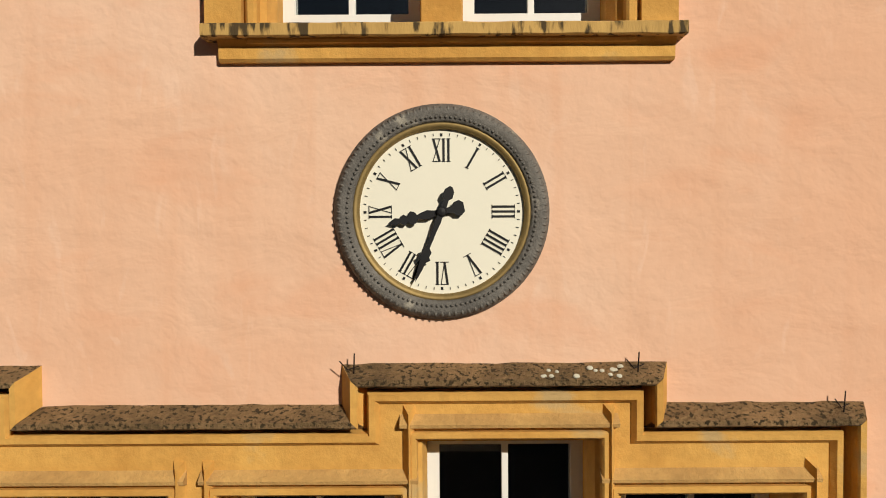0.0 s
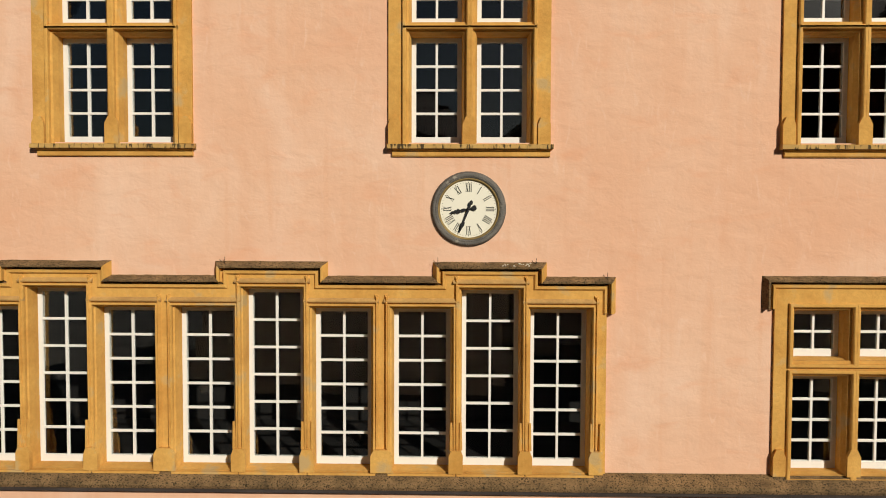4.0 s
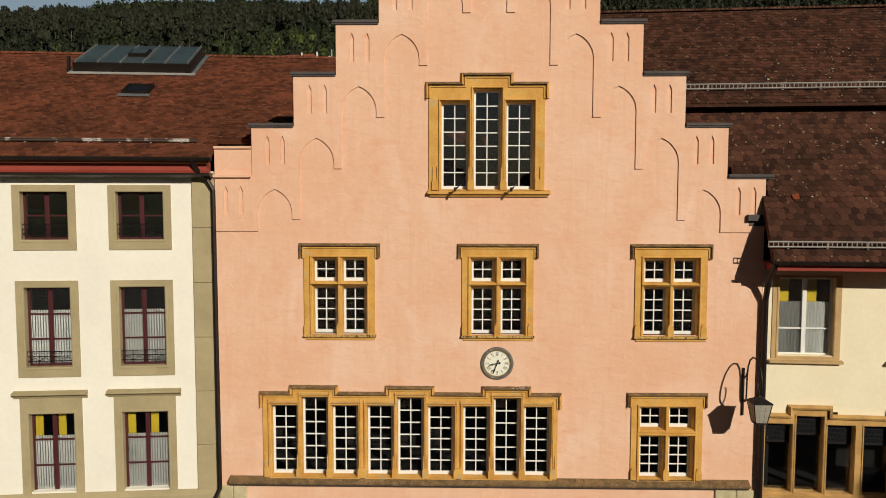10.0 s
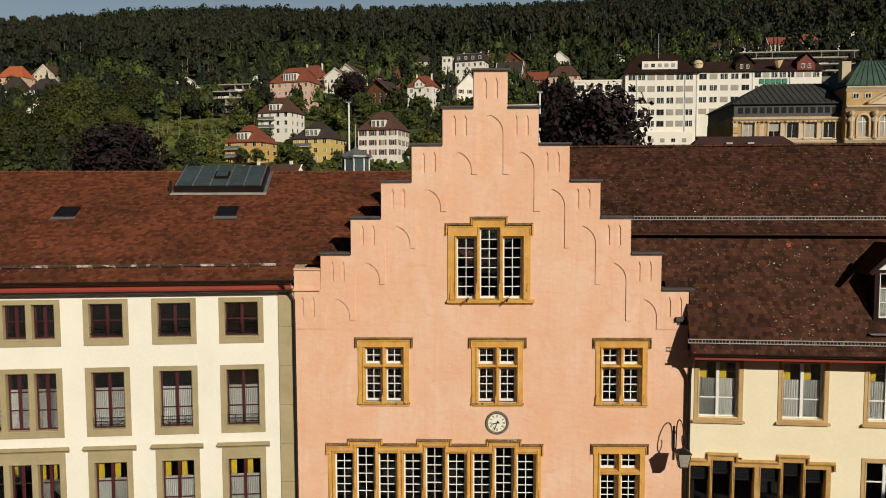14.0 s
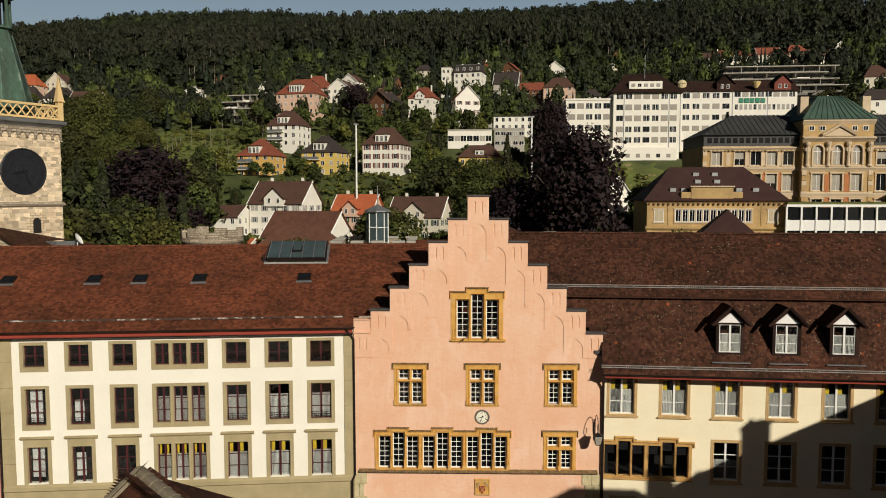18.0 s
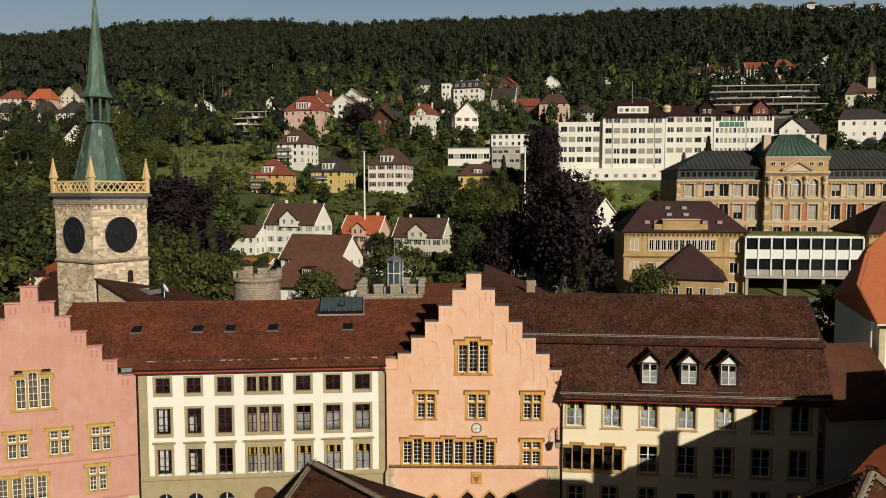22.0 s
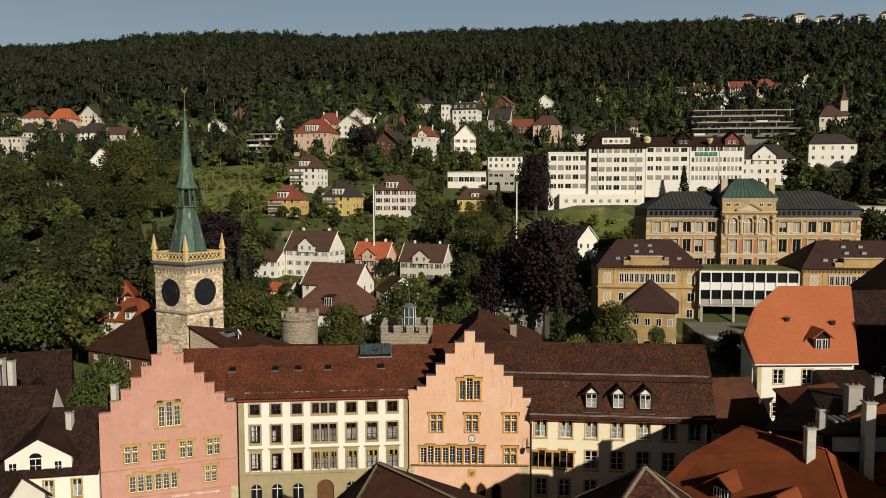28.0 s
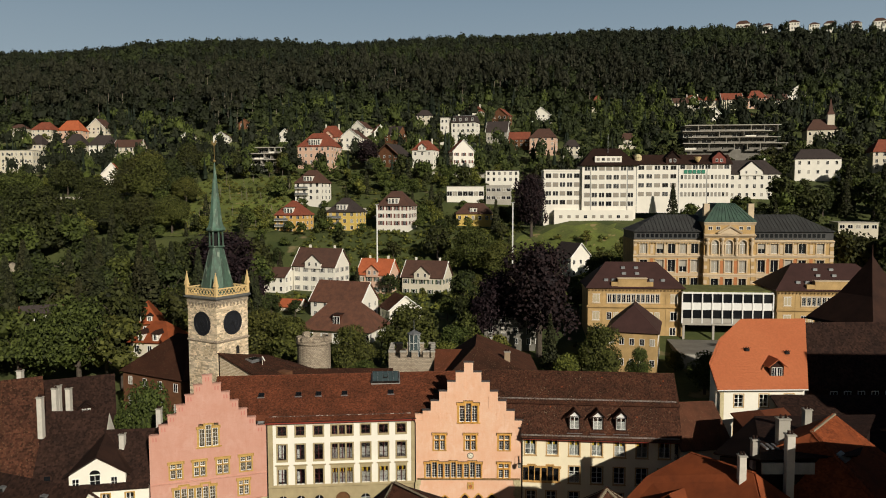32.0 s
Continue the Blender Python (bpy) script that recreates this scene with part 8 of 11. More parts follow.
H0, H1 = Vector((19.8, -26.5, 17.3)), Vector((23.6, -31.4, 17.3))
ax = (H1 - H0).normalized()
sd = Vector((-ax.y, ax.x, 0)) * -1
lo = 9.4
half = 8.2
e00, e01 = H0 - ax * 5.0 + sd * half, H1 + ax * 8 + sd * half
e10, e11 = H0 - ax * 5.0 - sd * half, H1 + ax * 8 - sd * half
for v in (e00, e01, e10, e11):
    v.z = lo
k0 = H0 - ax * 2.2
kl = k0 + sd * 3.3
kr = k0 - sd * 3.3
kl.z = kr.z = 15.2
bm = bmesh.new()
H1b = H1
bm2 = bm
slab(bm, [e00, kl, H0, H1b, e01], 0.15)
slab(bm, [e10, e11, H1b, H0, kr], 0.15)
slab(bm, [kl, kr, H0][::-1], 0.15)
slab(bm, [e01, H1b, e11], 0.15)
rh = part("roof", bm, TILERUST, f3, "broad orange tiled roof")
tiles("h_end", [e11, e01, H1b, H1b], TILERUST, 0.22, 0.2, None, rh)
tiles("h_a", [e01, e00, H0, H1b], TILERUST, 0.22, 0.2, None, rh)
tiles("h_bb", [e10, e11, H1b, H0], TILERUST, 0.22, 0.2, None, rh)
ridge_caps(rh, H0, H1b, TILERUST, 0.4, 0.12)
ridge_caps(rh, kl, H0, TILERUST, 0.4, 0.12)
ridge_caps(rh, e00, kl, TILERUST, 0.4, 0.12)
bm = bmesh.new()
i0, i1, i2, i3 = (e00 - sd * 0.8 + ax * 0.6, e01 - sd * 0.8, e11 + sd * 0.8, e10 + sd * 0.8 + ax * 0.6)
for p_, q_ in ((i0, i1), (i1, i2), (i2, i3), (i3, i0)):
    vs = [bm.verts.new((p_.x, p_.y, 0)), bm.verts.new((q_.x, q_.y, 0)), bm.verts.new((q_.x, q_.y, lo + 0.3)), bm.verts.new((p_.x, p_.y, lo + 0.3))]
    bm.faces.new(vs)
part("wall", bm, CREAM, f3)
yaw = math.degrees(math.atan2(-sd.x, sd.y)) + 180
for k in (1.4, 5.6):
    c = H0 + ax * k + sd * 4.6
    small_dormer(rh, pose(c.x, c.y, 12.9, 0, 0, yaw), 1.5, 1.5, TILERUST)
WCH = mat("white_chimney_render", (0.62, 0.58, 0.50), 0.9, 0.12, 1.5, 14.0, 0.3)
chimney(22.6, -31.3, 15.8, 18.8, 0.6, 0.6, WCH, "white rendered chimney standing on an orange roof")
chimney(26.9, -30.6, 14.5, 20.4, 0.68, 0.66, WCH, "tall white rendered chimney on an orange roof")
f4 = thing("back_court_house", "old house with a low dark roof in the shaded back court", "house")
S1, S2, N2, N1, LW = Vector((24.6, -30.2, 18.1)), Vector((33.0, -30.0, 18.5)), Vector((44.0, -13.0, 16.9)), Vector((30.7, -14.0, 17.0)), Vector((23.6, -21.6, 15.6))
bm = bmesh.new()
slab(bm, [S1, S2, N2, N1], 0.16)
rj = part("roof", bm, TILEDARK, f4, "low dark tiled roof sloping away from the sun")
bm = bmesh.new()
slab(bm, [LW, S1, N1], 0.16)
part("roof_hip", bm, TILEDARK, f4)
tiles("court_roof", [N2, N1, S1, S2], TILEDARK, 0.24, 0.22, None, rj)
bm = bmesh.new()
ring = [S1 + Vector((0.6, 0.4, -0.3)), S2 + Vector((-0.3, 0.4, -0.3)), N2 + Vector((-0.6, -0.5, -0.3)), N1 + Vector((0.3, -0.6, -0.3)), LW + Vector((0.7, 0.1, -0.4))]
for i in range(5):
    p_, q_ = ring[i], ring[(i + 1) % 5]
    bm.faces.new([bm.verts.new(v) for v in ((p_.x, p_.y, 0), (q_.x, q_.y, 0), tuple(q_), tuple(p_))])
# dark tile colour stands in for a cream wall in the court's shade
part("wall", bm, TILEDARK, f4, "wall in dark tile colour, its court shade painted in")
part("fascia", boxes((24.7, 29.2, -30.42, -30.22, 16.9, 17.9)), ZINC, f4, "grey metal fascia of a roof terrace")
for i in range(5):
    x_ = 26.2 + 0.5 * i
    part("skylight_bar", boxes((x_, x_ + 0.22, -27.6, -26.2, 18.05, 18.2)), ZINC, rj)
for x_, y_, w_ in ((32.6, -5.2, 3.0), (36.2, -4.2, 2.8)):
    d_ = part("outbuilding", boxes((x_, x_ + w_, y_ - 2.2, y_ + 2.2, 0.0, 13.6)), TILEDARK, f4)
    bm = bmesh.new()
    slab(bm, [(x_ - 0.3, y_ - 2.6, 13.4), (x_ + w_ + 0.3, y_ - 2.6, 13.5), (x_ + w_ + 0.3, y_ + 2.4, 14.4), (x_ - 0.3, y_ + 2.4, 14.0)], 0.15)
    part("dormer_roof", bm, TILERED, d_, "dark red tiled dormer roof")
chimney(28.6, -25.4, 17.0, 20.2, 1.05, 0.8, CONCRETE, "broad grey chimney block on dark roofs")
chimney(25.0, -28.0, 16.5, 19.1, 0.6, 0.6, CONCRETE, "grey chimney with a cowl on dark roofs")
chimney(33.2, -20.4, 16.0, 19.6, 0.7, 0.7, CONCRETE, "tapered grey chimney on dark roofs")
f5 = thing("orange_gable_house", "house with an orange tiled roof half in shade, with a skylight", "house")
RA, RB = Vector((34.1, -23.9, 20.2)), Vector((30.0, -28.0, 19.8))
se, sw_ = Vector((0.707, -0.707, -0.62)), Vector((-0.707, -0.707, 0))
ea, eb = RA + se * 7.5, RB + se * 7.5 + sw_ * 3.5
na, nb = RA + Vector((-0.707, 0.707, -0.62)) * 4.0, RB + Vector((-0.707, 0.707, -0.62)) * 4.0 + sw_ * 2.0
hb = RB + sw_ * 3.4 + Vector((0, 0, -5.2))
bm = bmesh.new()
slab(bm, [eb, ea, RA, RB], 0.15)
slab(bm, [na, nb, RB, RA], 0.15)
slab(bm, [nb, hb, RB], 0.15)
slab(bm, [hb, eb, RB], 0.15)
rq = part("roof", bm, TILERUST, f5, "orange tiled roof, its lower half in shade")
tiles("q_a", [eb, ea, RA, RB], TILERUST, 0.22, 0.2, None, rq)
tiles("q_bb", [hb, eb, RB, RB], TILERUST, 0.22, 0.2, None, rq)
ridge_caps(rq, RB, RA, RIDGEST, 0.4, 0.13)
bm = bmesh.new()
ring = [ea, eb, hb, nb, na]
for i in range(5):
    p_, q_ = ring[i].lerp(RA.lerp(RB, 0.5), 0.12), ring[(i + 1) % 5].lerp(RA.lerp(RB, 0.5), 0.12)
    bm.faces.new([bm.verts.new(v) for v in ((p_.x, p_.y, 0), (q_.x, q_.y, 0), (q_.x, q_.y, q_.z - 0.5), (p_.x, p_.y, p_.z - 0.5))])
part("wall", bm, BUFF, f5)
sk = RB + se * 2.6 + sw_ * 0.1
bm = bmesh.new()
box(bm, -0.6, 0.6, -0.5, 0.5, 0.02, 0.22)
fr_ = part("skylight", bm, ZINC, rq, "zinc framed skylight", pose(sk.x, sk.y, sk.z, 31, 0, 45))
part("pane", boxes((-0.45, 0.45, -0.36, 0.36, 0.221, 0.24)), PALEGLASS, fr_)
an = thing("court_annex", "low annex with a shaded dark red lean-to roof", "house", pose(40.2, -8.5, 0))
part("wall", boxes((0.3, 24, 0.3, 12.6, 0, 9.0)), BUFF, an)
bm = bmesh.new()
slab(bm, [(0, -0.3, 9.4), (24.5, -0.3, 9.4), (24.5, 12.8, 14.2), (0, 12.8, 14.2)], 0.15)
ra_ = part("roof", bm, TILEDARK, an)
tiles("annex_r", [(0, -0.3, 9.4), (24.5, -0.3, 9.4), (24.5, 12.8, 14.2), (0, 12.8, 14.2)], TILEDARK, 0.30, 0.28, None, ra_)
# unseen tall plain house, added so its shadow lies over the back court
th = thing("unseen_shade_house", "unseen tall plastered house added to shade the back court", "house", pose(43.0, -43.5, 0))
bm = boxes((-9.2, 12, -8.5, 8.5, 0, 22.4))
gable_fill(bm, "gable", 18.4, 17.0, 22.4, 25.4)
part("wall", bm, CREAM, th)
bm = bmesh.new()
roof_on(bm, "gable", 21.2, 17.0, 22.4, 25.4, 0.3)
part("roof", bm, TILEDARK, th, "dark tiled roof")
# second unseen block, added to deepen the shade over the court
st_ = thing("shade_street_house", "unseen plastered house with a dark roof, added to shade the court", "house", pose(66.0, -34.0, 0))
part("wall", boxes((-11, -0.1, -12, 12, 0, 20.0)), CREAM, st_)
bm, rk = bmesh.new(), bmesh.new()
roof_on(rk, "hip", 11.0, 24, 20.0, 25.0, 0.3)
join(bm, rk, pose(-5.6, 0, 0))
part("roof", bm, TILEDARK, st_, "dark tiled roof")

# ---- roofs to the west of the theatre ----
for (x, y, w, d, he, hr, kind, rot, wl, rf, lab) in (
        (-64.9, -3.4, 20.0, 16.0, 6.6, 17.0, "gable", 32, CREAM, TILE, "old town house with a rusty brown tiled roof"),
        (-58.0, 11.9, 11.6, 11.0, 8.6, 14.3, "gable", 26, CREAM, TILEDARK, "old town house with a brown tiled roof"),
        (-54.0, -10.6, 26.0, 5.4, 6.2, 9.0, "gable", -21, CREAM, TILEDARK, "low town house with a dark tiled roof"),
        (-72.0, -8.0, 22.0, 14.0, 9.5, 15.5, "gable", 8, CREAM, TILE, "old town house with a rusty brown tiled roof"),
):
    t = thing("town_house", lab, "house", pose(x, y, 0, 0, 0, rot), group="old town roofs")
    bm = boxes((-w / 2, w / 2, -d / 2, d / 2, -0.5, he))
    gable_fill(bm, kind, w, d, he, hr)
    part("wall", bm, wl, t)
    bm = bmesh.new()
    roof_on(bm, kind, w, d, he, hr, 0.5)
    rr = part("roof", bm, rf, t)
    if y > 10:
        for u in (0.2, 2.4):
            small_dormer(rr, pose(u, -3.9, he + 1.0), 1.5, 1.2, rf)
        tiles("westback", [(-w / 2 - 0.5, -d / 2 - 0.5, he - 0.31), (w / 2 + 0.5, -d / 2 - 0.5, he - 0.31), (w / 2 + 0.5, 0, hr), (-w / 2 - 0.5, 0, hr)], rf, 0.26, 0.24, None, rr)
    if y < 5:
        s_ = (hr - he) / (d / 2)
        ee = he - 0.5 * s_ * 0.6
        tiles("w" * int(w), [(-w / 2 - 0.5, -d / 2 - 0.5, ee), (w / 2 + 0.5, -d / 2 - 0.5, ee), (w / 2 + 0.5, 0, hr), (-w / 2 - 0.5, 0, hr)], rf, 0.26, 0.24, None, rr)
        for k in (-0.25, 0.05, 0.3, 0.42):
            sk = part("roof_light", boxes((w * k, w * k + 0.8, -d * 0.25 - 0.1, -d * 0.25 + 0.5, he + (hr - he) * 0.42, he + (hr - he) * 0.42 + 0.75)), ZINC, rr)
            part("pane", boxes((w * k + 0.1, w * k + 0.7, -d * 0.25 - 0.13, -d * 0.25 - 0.101, he + (hr - he) * 0.42 + 0.1, he + (hr - he) * 0.42 + 0.6)), DARKGLASS, sk)
for x, y, z0, z1 in ((-58.6, 1.5, 12.5, 18.0), (-51.9, -5.8, 11.5, 16.5), (-53.4, 0.2, 12, 16.0), (-51.6, 0.2, 12, 16.0), (-54.5, 3.0, 12, 15.6), (-42.6, -4.6, 9.5, 11.6), (-39.6, -0.6, 11, 13.6)):
    chimney(x, y, z0, z1, 0.6, 0.7, WCH, "tall pale chimney above old tiled roofs")


# ---- the school on its terrace ----
sch = thing("school", "long sandstone school with orange brick panels and a copper-domed middle", "school", pose(45.9, 103.6, 16.0, 0, 0, -3.0))
SW = 51.4
C0, C1, CM = 17.9, 30.7, 24.25
ROWS = ((9.25, 2.65), (4.35, 3.25), (-0.2, 3.0))
LEFT_U, RIGHT_U, MID_U = (2.6, 6.9, 9.9, 12.9, 15.9), (33.1, 36.4, 40.0, 43.5, 48.1), (20.7, CM, 27.8)
holes = [(u - 0.95, u + 0.95, z, z + h) for u in LEFT_U + RIGHT_U for z, h in ROWS]
bm = bmesh.new()
wall_with(bm, 0, SW, -6, 12.9, 0, 0.5, holes)
box(bm, 0, SW, 0.501, 16, -6, 12.9)
part("wall", bm, SAND, sch, "sandstone walls")
for z, k in ((3.45, 0.18), (8.35, 0.34), (12.2, 0.50)):
    for a, b in ((-0.15, C0), (C1, SW + 0.15)):
        bm = bmesh.new()
        prismx(bm, a, b, [(-0.04, z - 0.25), (-k * 0.5, z), (-k, z + 0.25), (-k, z + 0.42), (0, z + 0.6), (0, z - 0.25)])
        part("cornice", bm, SANDPALE, sch)
for u0, u1 in ((0.2, C0 - 0.2), (C1 + 0.2, SW - 0.2)):
    n = int((u1 - u0) / 0.75)
    for i in range(n):
        u = u0 + (u1 - u0) * i / n
        part("bracket", boxes((u, u + 0.3, -0.38, -0.001, 11.96, 12.19)), SAND, sch)
part("attic_band", boxes((0.1, SW - 0.1, 0.05, 15.9, 12.901, 15.1)), COPPERROOF, sch, "dark attic band above the cornice")
for i in range(16):
    for a in (0.8, 31.6):
        if i * 1.2 < 17:
            part("attic_pane", boxes((a + i * 1.2, a + i * 1.2 + 0.8, 0.0, 0.049, 13.5, 14.5)), DARKGLASS, sch)
for a, b in ((-0.3, C0 + 0.4), (C1 - 0.4, SW + 0.3)):
    bm = bmesh.new()
    la, lb = (a + 7.5, b) if a < 5 else (a, b - 7.5)
    slab(bm, [(a, -0.5, 15.1), (b, -0.5, 15.1), (lb, 7.0, 19.4), (la, 7.0, 19.4)], 0.15)
    slab(bm, [(b, 16.3, 15.1), (a, 16.3, 15.1), (la, 7.0, 19.4), (lb, 7.0, 19.4)], 0.15)
    if a < 5:
        slab(bm, [(a, 16.3, 15.1), (a, -0.5, 15.1), (la, 7.0, 19.4)], 0.15)
    else:
        slab(bm, [(b, -0.5, 15.1), (b, 16.3, 15.1), (lb, 7.0, 19.4)], 0.15)
    rs = part("roof", bm, COPPERROOF, sch, "dark standing seam copper roof")
    for i in range(int(b - a)):
        u = a + 0.5 + i
        k = min(1.0, max((u - a) / 7.5, 0.1)) if a < 5 else min(1.0, max((b - u) / 7.5, 0.1))
        bm = bmesh.new()
        tube(bm, [(u, -0.45, 15.19), (u, -0.5 + 7.5 * k, 15.16 + 4.28 * k)], 0.06, 4)
        part("seam", bm, COPPERROOF, rs)
# the projecting middle with its arched windows, columns, pediment and domed copper roof
bm = bmesh.new()
mh = [(c - 0.95, c + 0.95, z, z + h) for c in MID_U for z, h in ROWS[1:]]
for c in MID_U:
    mh.append((c - 0.9, c + 0.9, 9.3, 12.0))
    mh += [(c - 0.9 * math.cos(q * math.pi / 12), c + 0.9 * math.cos(q * math.pi / 12), 12.0 + 0.9 * math.sin((q - 1) * math.pi / 12), 12.0 + 0.9 * math.sin(q * math.pi / 12)) for q in range(1, 6)]
wall_with(bm, C0, C1, -6, 17.6, -1.6, -1.1, mh)
box(bm, C0, C1, -1.099, 14, -6, 17.6)
mid = part("centre_block", bm, SAND, sch, "projecting middle block with arched windows")
bm = bmesh.new()
prof = ((0.0, 17.7), (1.7, 19.5), (3.2, 21.2), (4.6, 22.5))
rows_ = [[(C0 - 0.5 + o, -2.2 + o, z), (C1 + 0.5 - o, -2.2 + o, z), (C1 + 0.5 - o, 14.6 - o, z), (C0 - 0.5 + o, 14.6 - o, z)] for o, z in prof]
rings_ = [[bm.verts.new(p) for p in row] for row in rows_]
for A, B in zip(rings_, rings_[1:]):
    for i in range(4):
        k = (i + 1) % 4
        bm.faces.new((A[i], A[k], B[k], B[i]))
bm.faces.new(rings_[-1])
bm.faces.new(rings_[0][::-1])
dome = part("dome_roof", bm, mat("dark_green_copper", (0.062, 0.112, 0.080), 0.6, 0.35, 0.5, 6.0, 0.2, tint=(0.040, 0.065, 0.052), stretch=(1, 1, 0.3)), mid, "green copper roof")
for i in range(1, 12):
    u = i / 12
    bm = bmesh.new()
    tube(bm, [Vector(r[0]).lerp(Vector(r[1]), u) + Vector((0, -0.04, 0.05)) for r in rows_], 0.06, 4)
    part("seam", bm, dome.data.materials[0], dome)
for x in (18.6, 30.1):
    part("chimney", boxes((x, x + 1.5, 2.0, 3.4, 17, 22.4)), SANDPALE, sch)
for z, k in ((13.85, 0.75), (8.35, 0.45), (3.45, 0.25), (17.1, 0.45)):
    bm = bmesh.new()
    prismx(bm, C0 - 0.2, C1 + 0.2, [(-1.65, z - 0.3), (-1.6 - k * 0.5, z), (-1.6 - k, z + 0.3), (-1.6 - k, z + 0.5), (-1.6, z + 0.7), (-1.6, z - 0.3)])
    part("cornice", bm, SANDPALE, mid)
bm = bmesh.new()
sweep(bm, [(CM - 3.0, 14.6), (CM, 16.35), (CM + 3.0, 14.6)], [(0.0, -2.3), (0.45, -2.5), (0.45, -1.6), (0.0, -1.6)])
prism(bm, [(CM - 2.7, 14.6), (CM + 2.7, 14.6), (CM, 16.1)], -2.0, -1.601)
part("pediment", bm, SANDPALE, mid, "carved stone pediment")
for i in range(6):
    u = CM + (i - 2.5) * 1.95
    if abs(i - 2.5) > 1:
        put_window(mid, pose(u, -1.63, 15.6), 1.0, 0.9)
for c in MID_U:
    bm = bmesh.new()
    prism(bm, [(c - 0.95, 9.2), (c + 0.95, 9.2), (c + 0.95, 13.0), (c - 0.95, 13.0)], -1.3, -1.25)
    aw = part("arched_window", bm, PALEGLASS, mid, "tall arched window with pale blind")
    part("glazing_bar", boxes((c - 0.05, c + 0.05, -1.36, -1.301, 9.3, 12.8), (c - 0.9, c - 0.051, -1.36, -1.301, 11.7, 11.8), (c + 0.051, c + 0.9, -1.36, -1.301, 11.7, 11.8)), WHITE, aw)
    bm = bmesh.new()
    sweep(bm, [(c - 0.9, 9.3), (c - 0.9, 12.0)] + [(c - 0.9 * math.cos(t), 12.0 + 0.9 * math.sin(t)) for t in (math.pi * k / 8 for k in range(1, 8))] + [(c + 0.9, 12.0), (c + 0.9, 9.3)], [(0.28, -1.80), (0.0, -1.80), (0.0, -1.601), (0.28, -1.601)])
    part("arch_moulding", bm, SANDPALE, aw)
    part("window_sill", boxes((c - 1.25, c + 1.25, -1.95, -1.601, 8.95, 9.2)), SANDPALE, mid)
    for i, (z, h) in enumerate(ROWS[1:]):
        put_window(mid, pose(c, -1.28, z), 1.88, h, DARKGLASS if i else PALEGLASS)
        for s_ in (-1, 1):
            part("window_jamb", boxes((c + s_ * 1.1 - 0.15, c + s_ * 1.1 + 0.15, -1.74, -1.601, z - 0.05, z + h)), SANDPALE, mid)
        part("window_hood", boxes((c - 1.35, c + 1.35, -1.85, -1.601, z + h + 0.001, z + h + 0.3)), SANDPALE, mid)
for c in (CM - 1.8, CM + 1.8):
    part("brick_panel", boxes((c - 0.42, c + 0.42, -1.66, -1.601, 0.2, 7.5)), BRICKRED, mid, "orange brick panel")
for a in (C0 + 0.75, CM - 1.8, CM + 1.8, C1 - 0.75):
    bm = bmesh.new()
    lathe(bm, [(0.0, 8.9), (0.45, 8.9), (0.45, 9.2), (0.33, 9.4), (0.29, 12.6), (0.48, 13.0), (0.48, 13.5), (0.0, 13.5)], 10, pose(a, -1.95, 0))
    part("column", bm, SANDPALE, mid, "pale carved column")
    bm = bmesh.new()
    soft_box(bm, a - 0.55, a + 0.55, -2.15, -1.601, 11.6, 12.5, 0.2)
    part("carved_swag", bm, SANDPALE, mid)
for k in range(10):
    for a in (C0 - 0.05, C1 - 0.8):
        part("rusticated_block", boxes((a, a + 0.85, -1.75, -1.601, -1.5 + k * 0.98, -0.62 + k * 0.98)), SANDPALE if k % 2 else SAND, mid)
for base, us in enumerate((LEFT_U, RIGHT_U)):
    for i, u in enumerate(us):
        for r, (z0, hh) in enumerate(ROWS):
            for s_ in (-1, 1):
                part("window_jamb", boxes((u + s_ * 1.08 - 0.13, u + s_ * 1.08 + 0.13, -0.14, -0.001, z0 - 0.1, z0 + hh)), SANDPALE, sch)
            part("window_hood", boxes((u - 1.3, u + 1.3, -0.28, -0.001, z0 + hh + 0.001, z0 + hh + 0.26)), SANDPALE, sch)
            part("window_sill", boxes((u - 1.3, u + 1.3, -0.24, -0.001, z0 - 0.30, z0 - 0.101)), SANDPALE, sch)
            put_window(sch, pose(u, 0.3, z0), 1.88, hh, PALEGLASS if (i * 2 + r + base) % 3 == 0 else DARKGLASS)
            if (i + r * 2 + base) % 4 == 1:
                part("roller_blind", boxes((u - 0.9, u + 0.9, 0.20, 0.23, z0 + hh * 0.45, z0 + hh - 0.02)), CONCRETE, sch, "half-lowered pale roller blind")
        if i:
            m_ = (u + us[i - 1]) / 2
            part("brick_panel", boxes((m_ - 0.42, m_ + 0.42, -0.05, -0.001, 3.9, 7.9)), BRICKRED, sch, "orange brick panel")
            part("ornament_panel", boxes((m_ - 0.4, m_ + 0.4, -0.07, -0.001, 9.2, 11.6)), SANDPALE, sch, "pale carved panel")
for k in range(14):
    for a, b in ((-0.05, 0.95), (SW - 0.95, SW + 0.05)):
        part("quoin", boxes((a, b - (0.25 if a < 5 and k % 2 else 0), -0.13, -0.001, -1.9 + k, -0.99 + k)), SANDPALE if k % 2 else SAND, sch)
FOOT.append((72, 110, 34, 52))
# Darker copy of the sandstone: eaves shade put into the dentils' colour.
SANDSHADE = mat("shade_painted_sandstone", (0.22, 0.14, 0.065), 0.9, 0.2, 0.6, 8.0, 0.3)
BLINDCLOTH = mat("ivory_roller_blind", (0.50, 0.42, 0.28), 0.7, 0.12, 0.6, 10.0, 0.05)
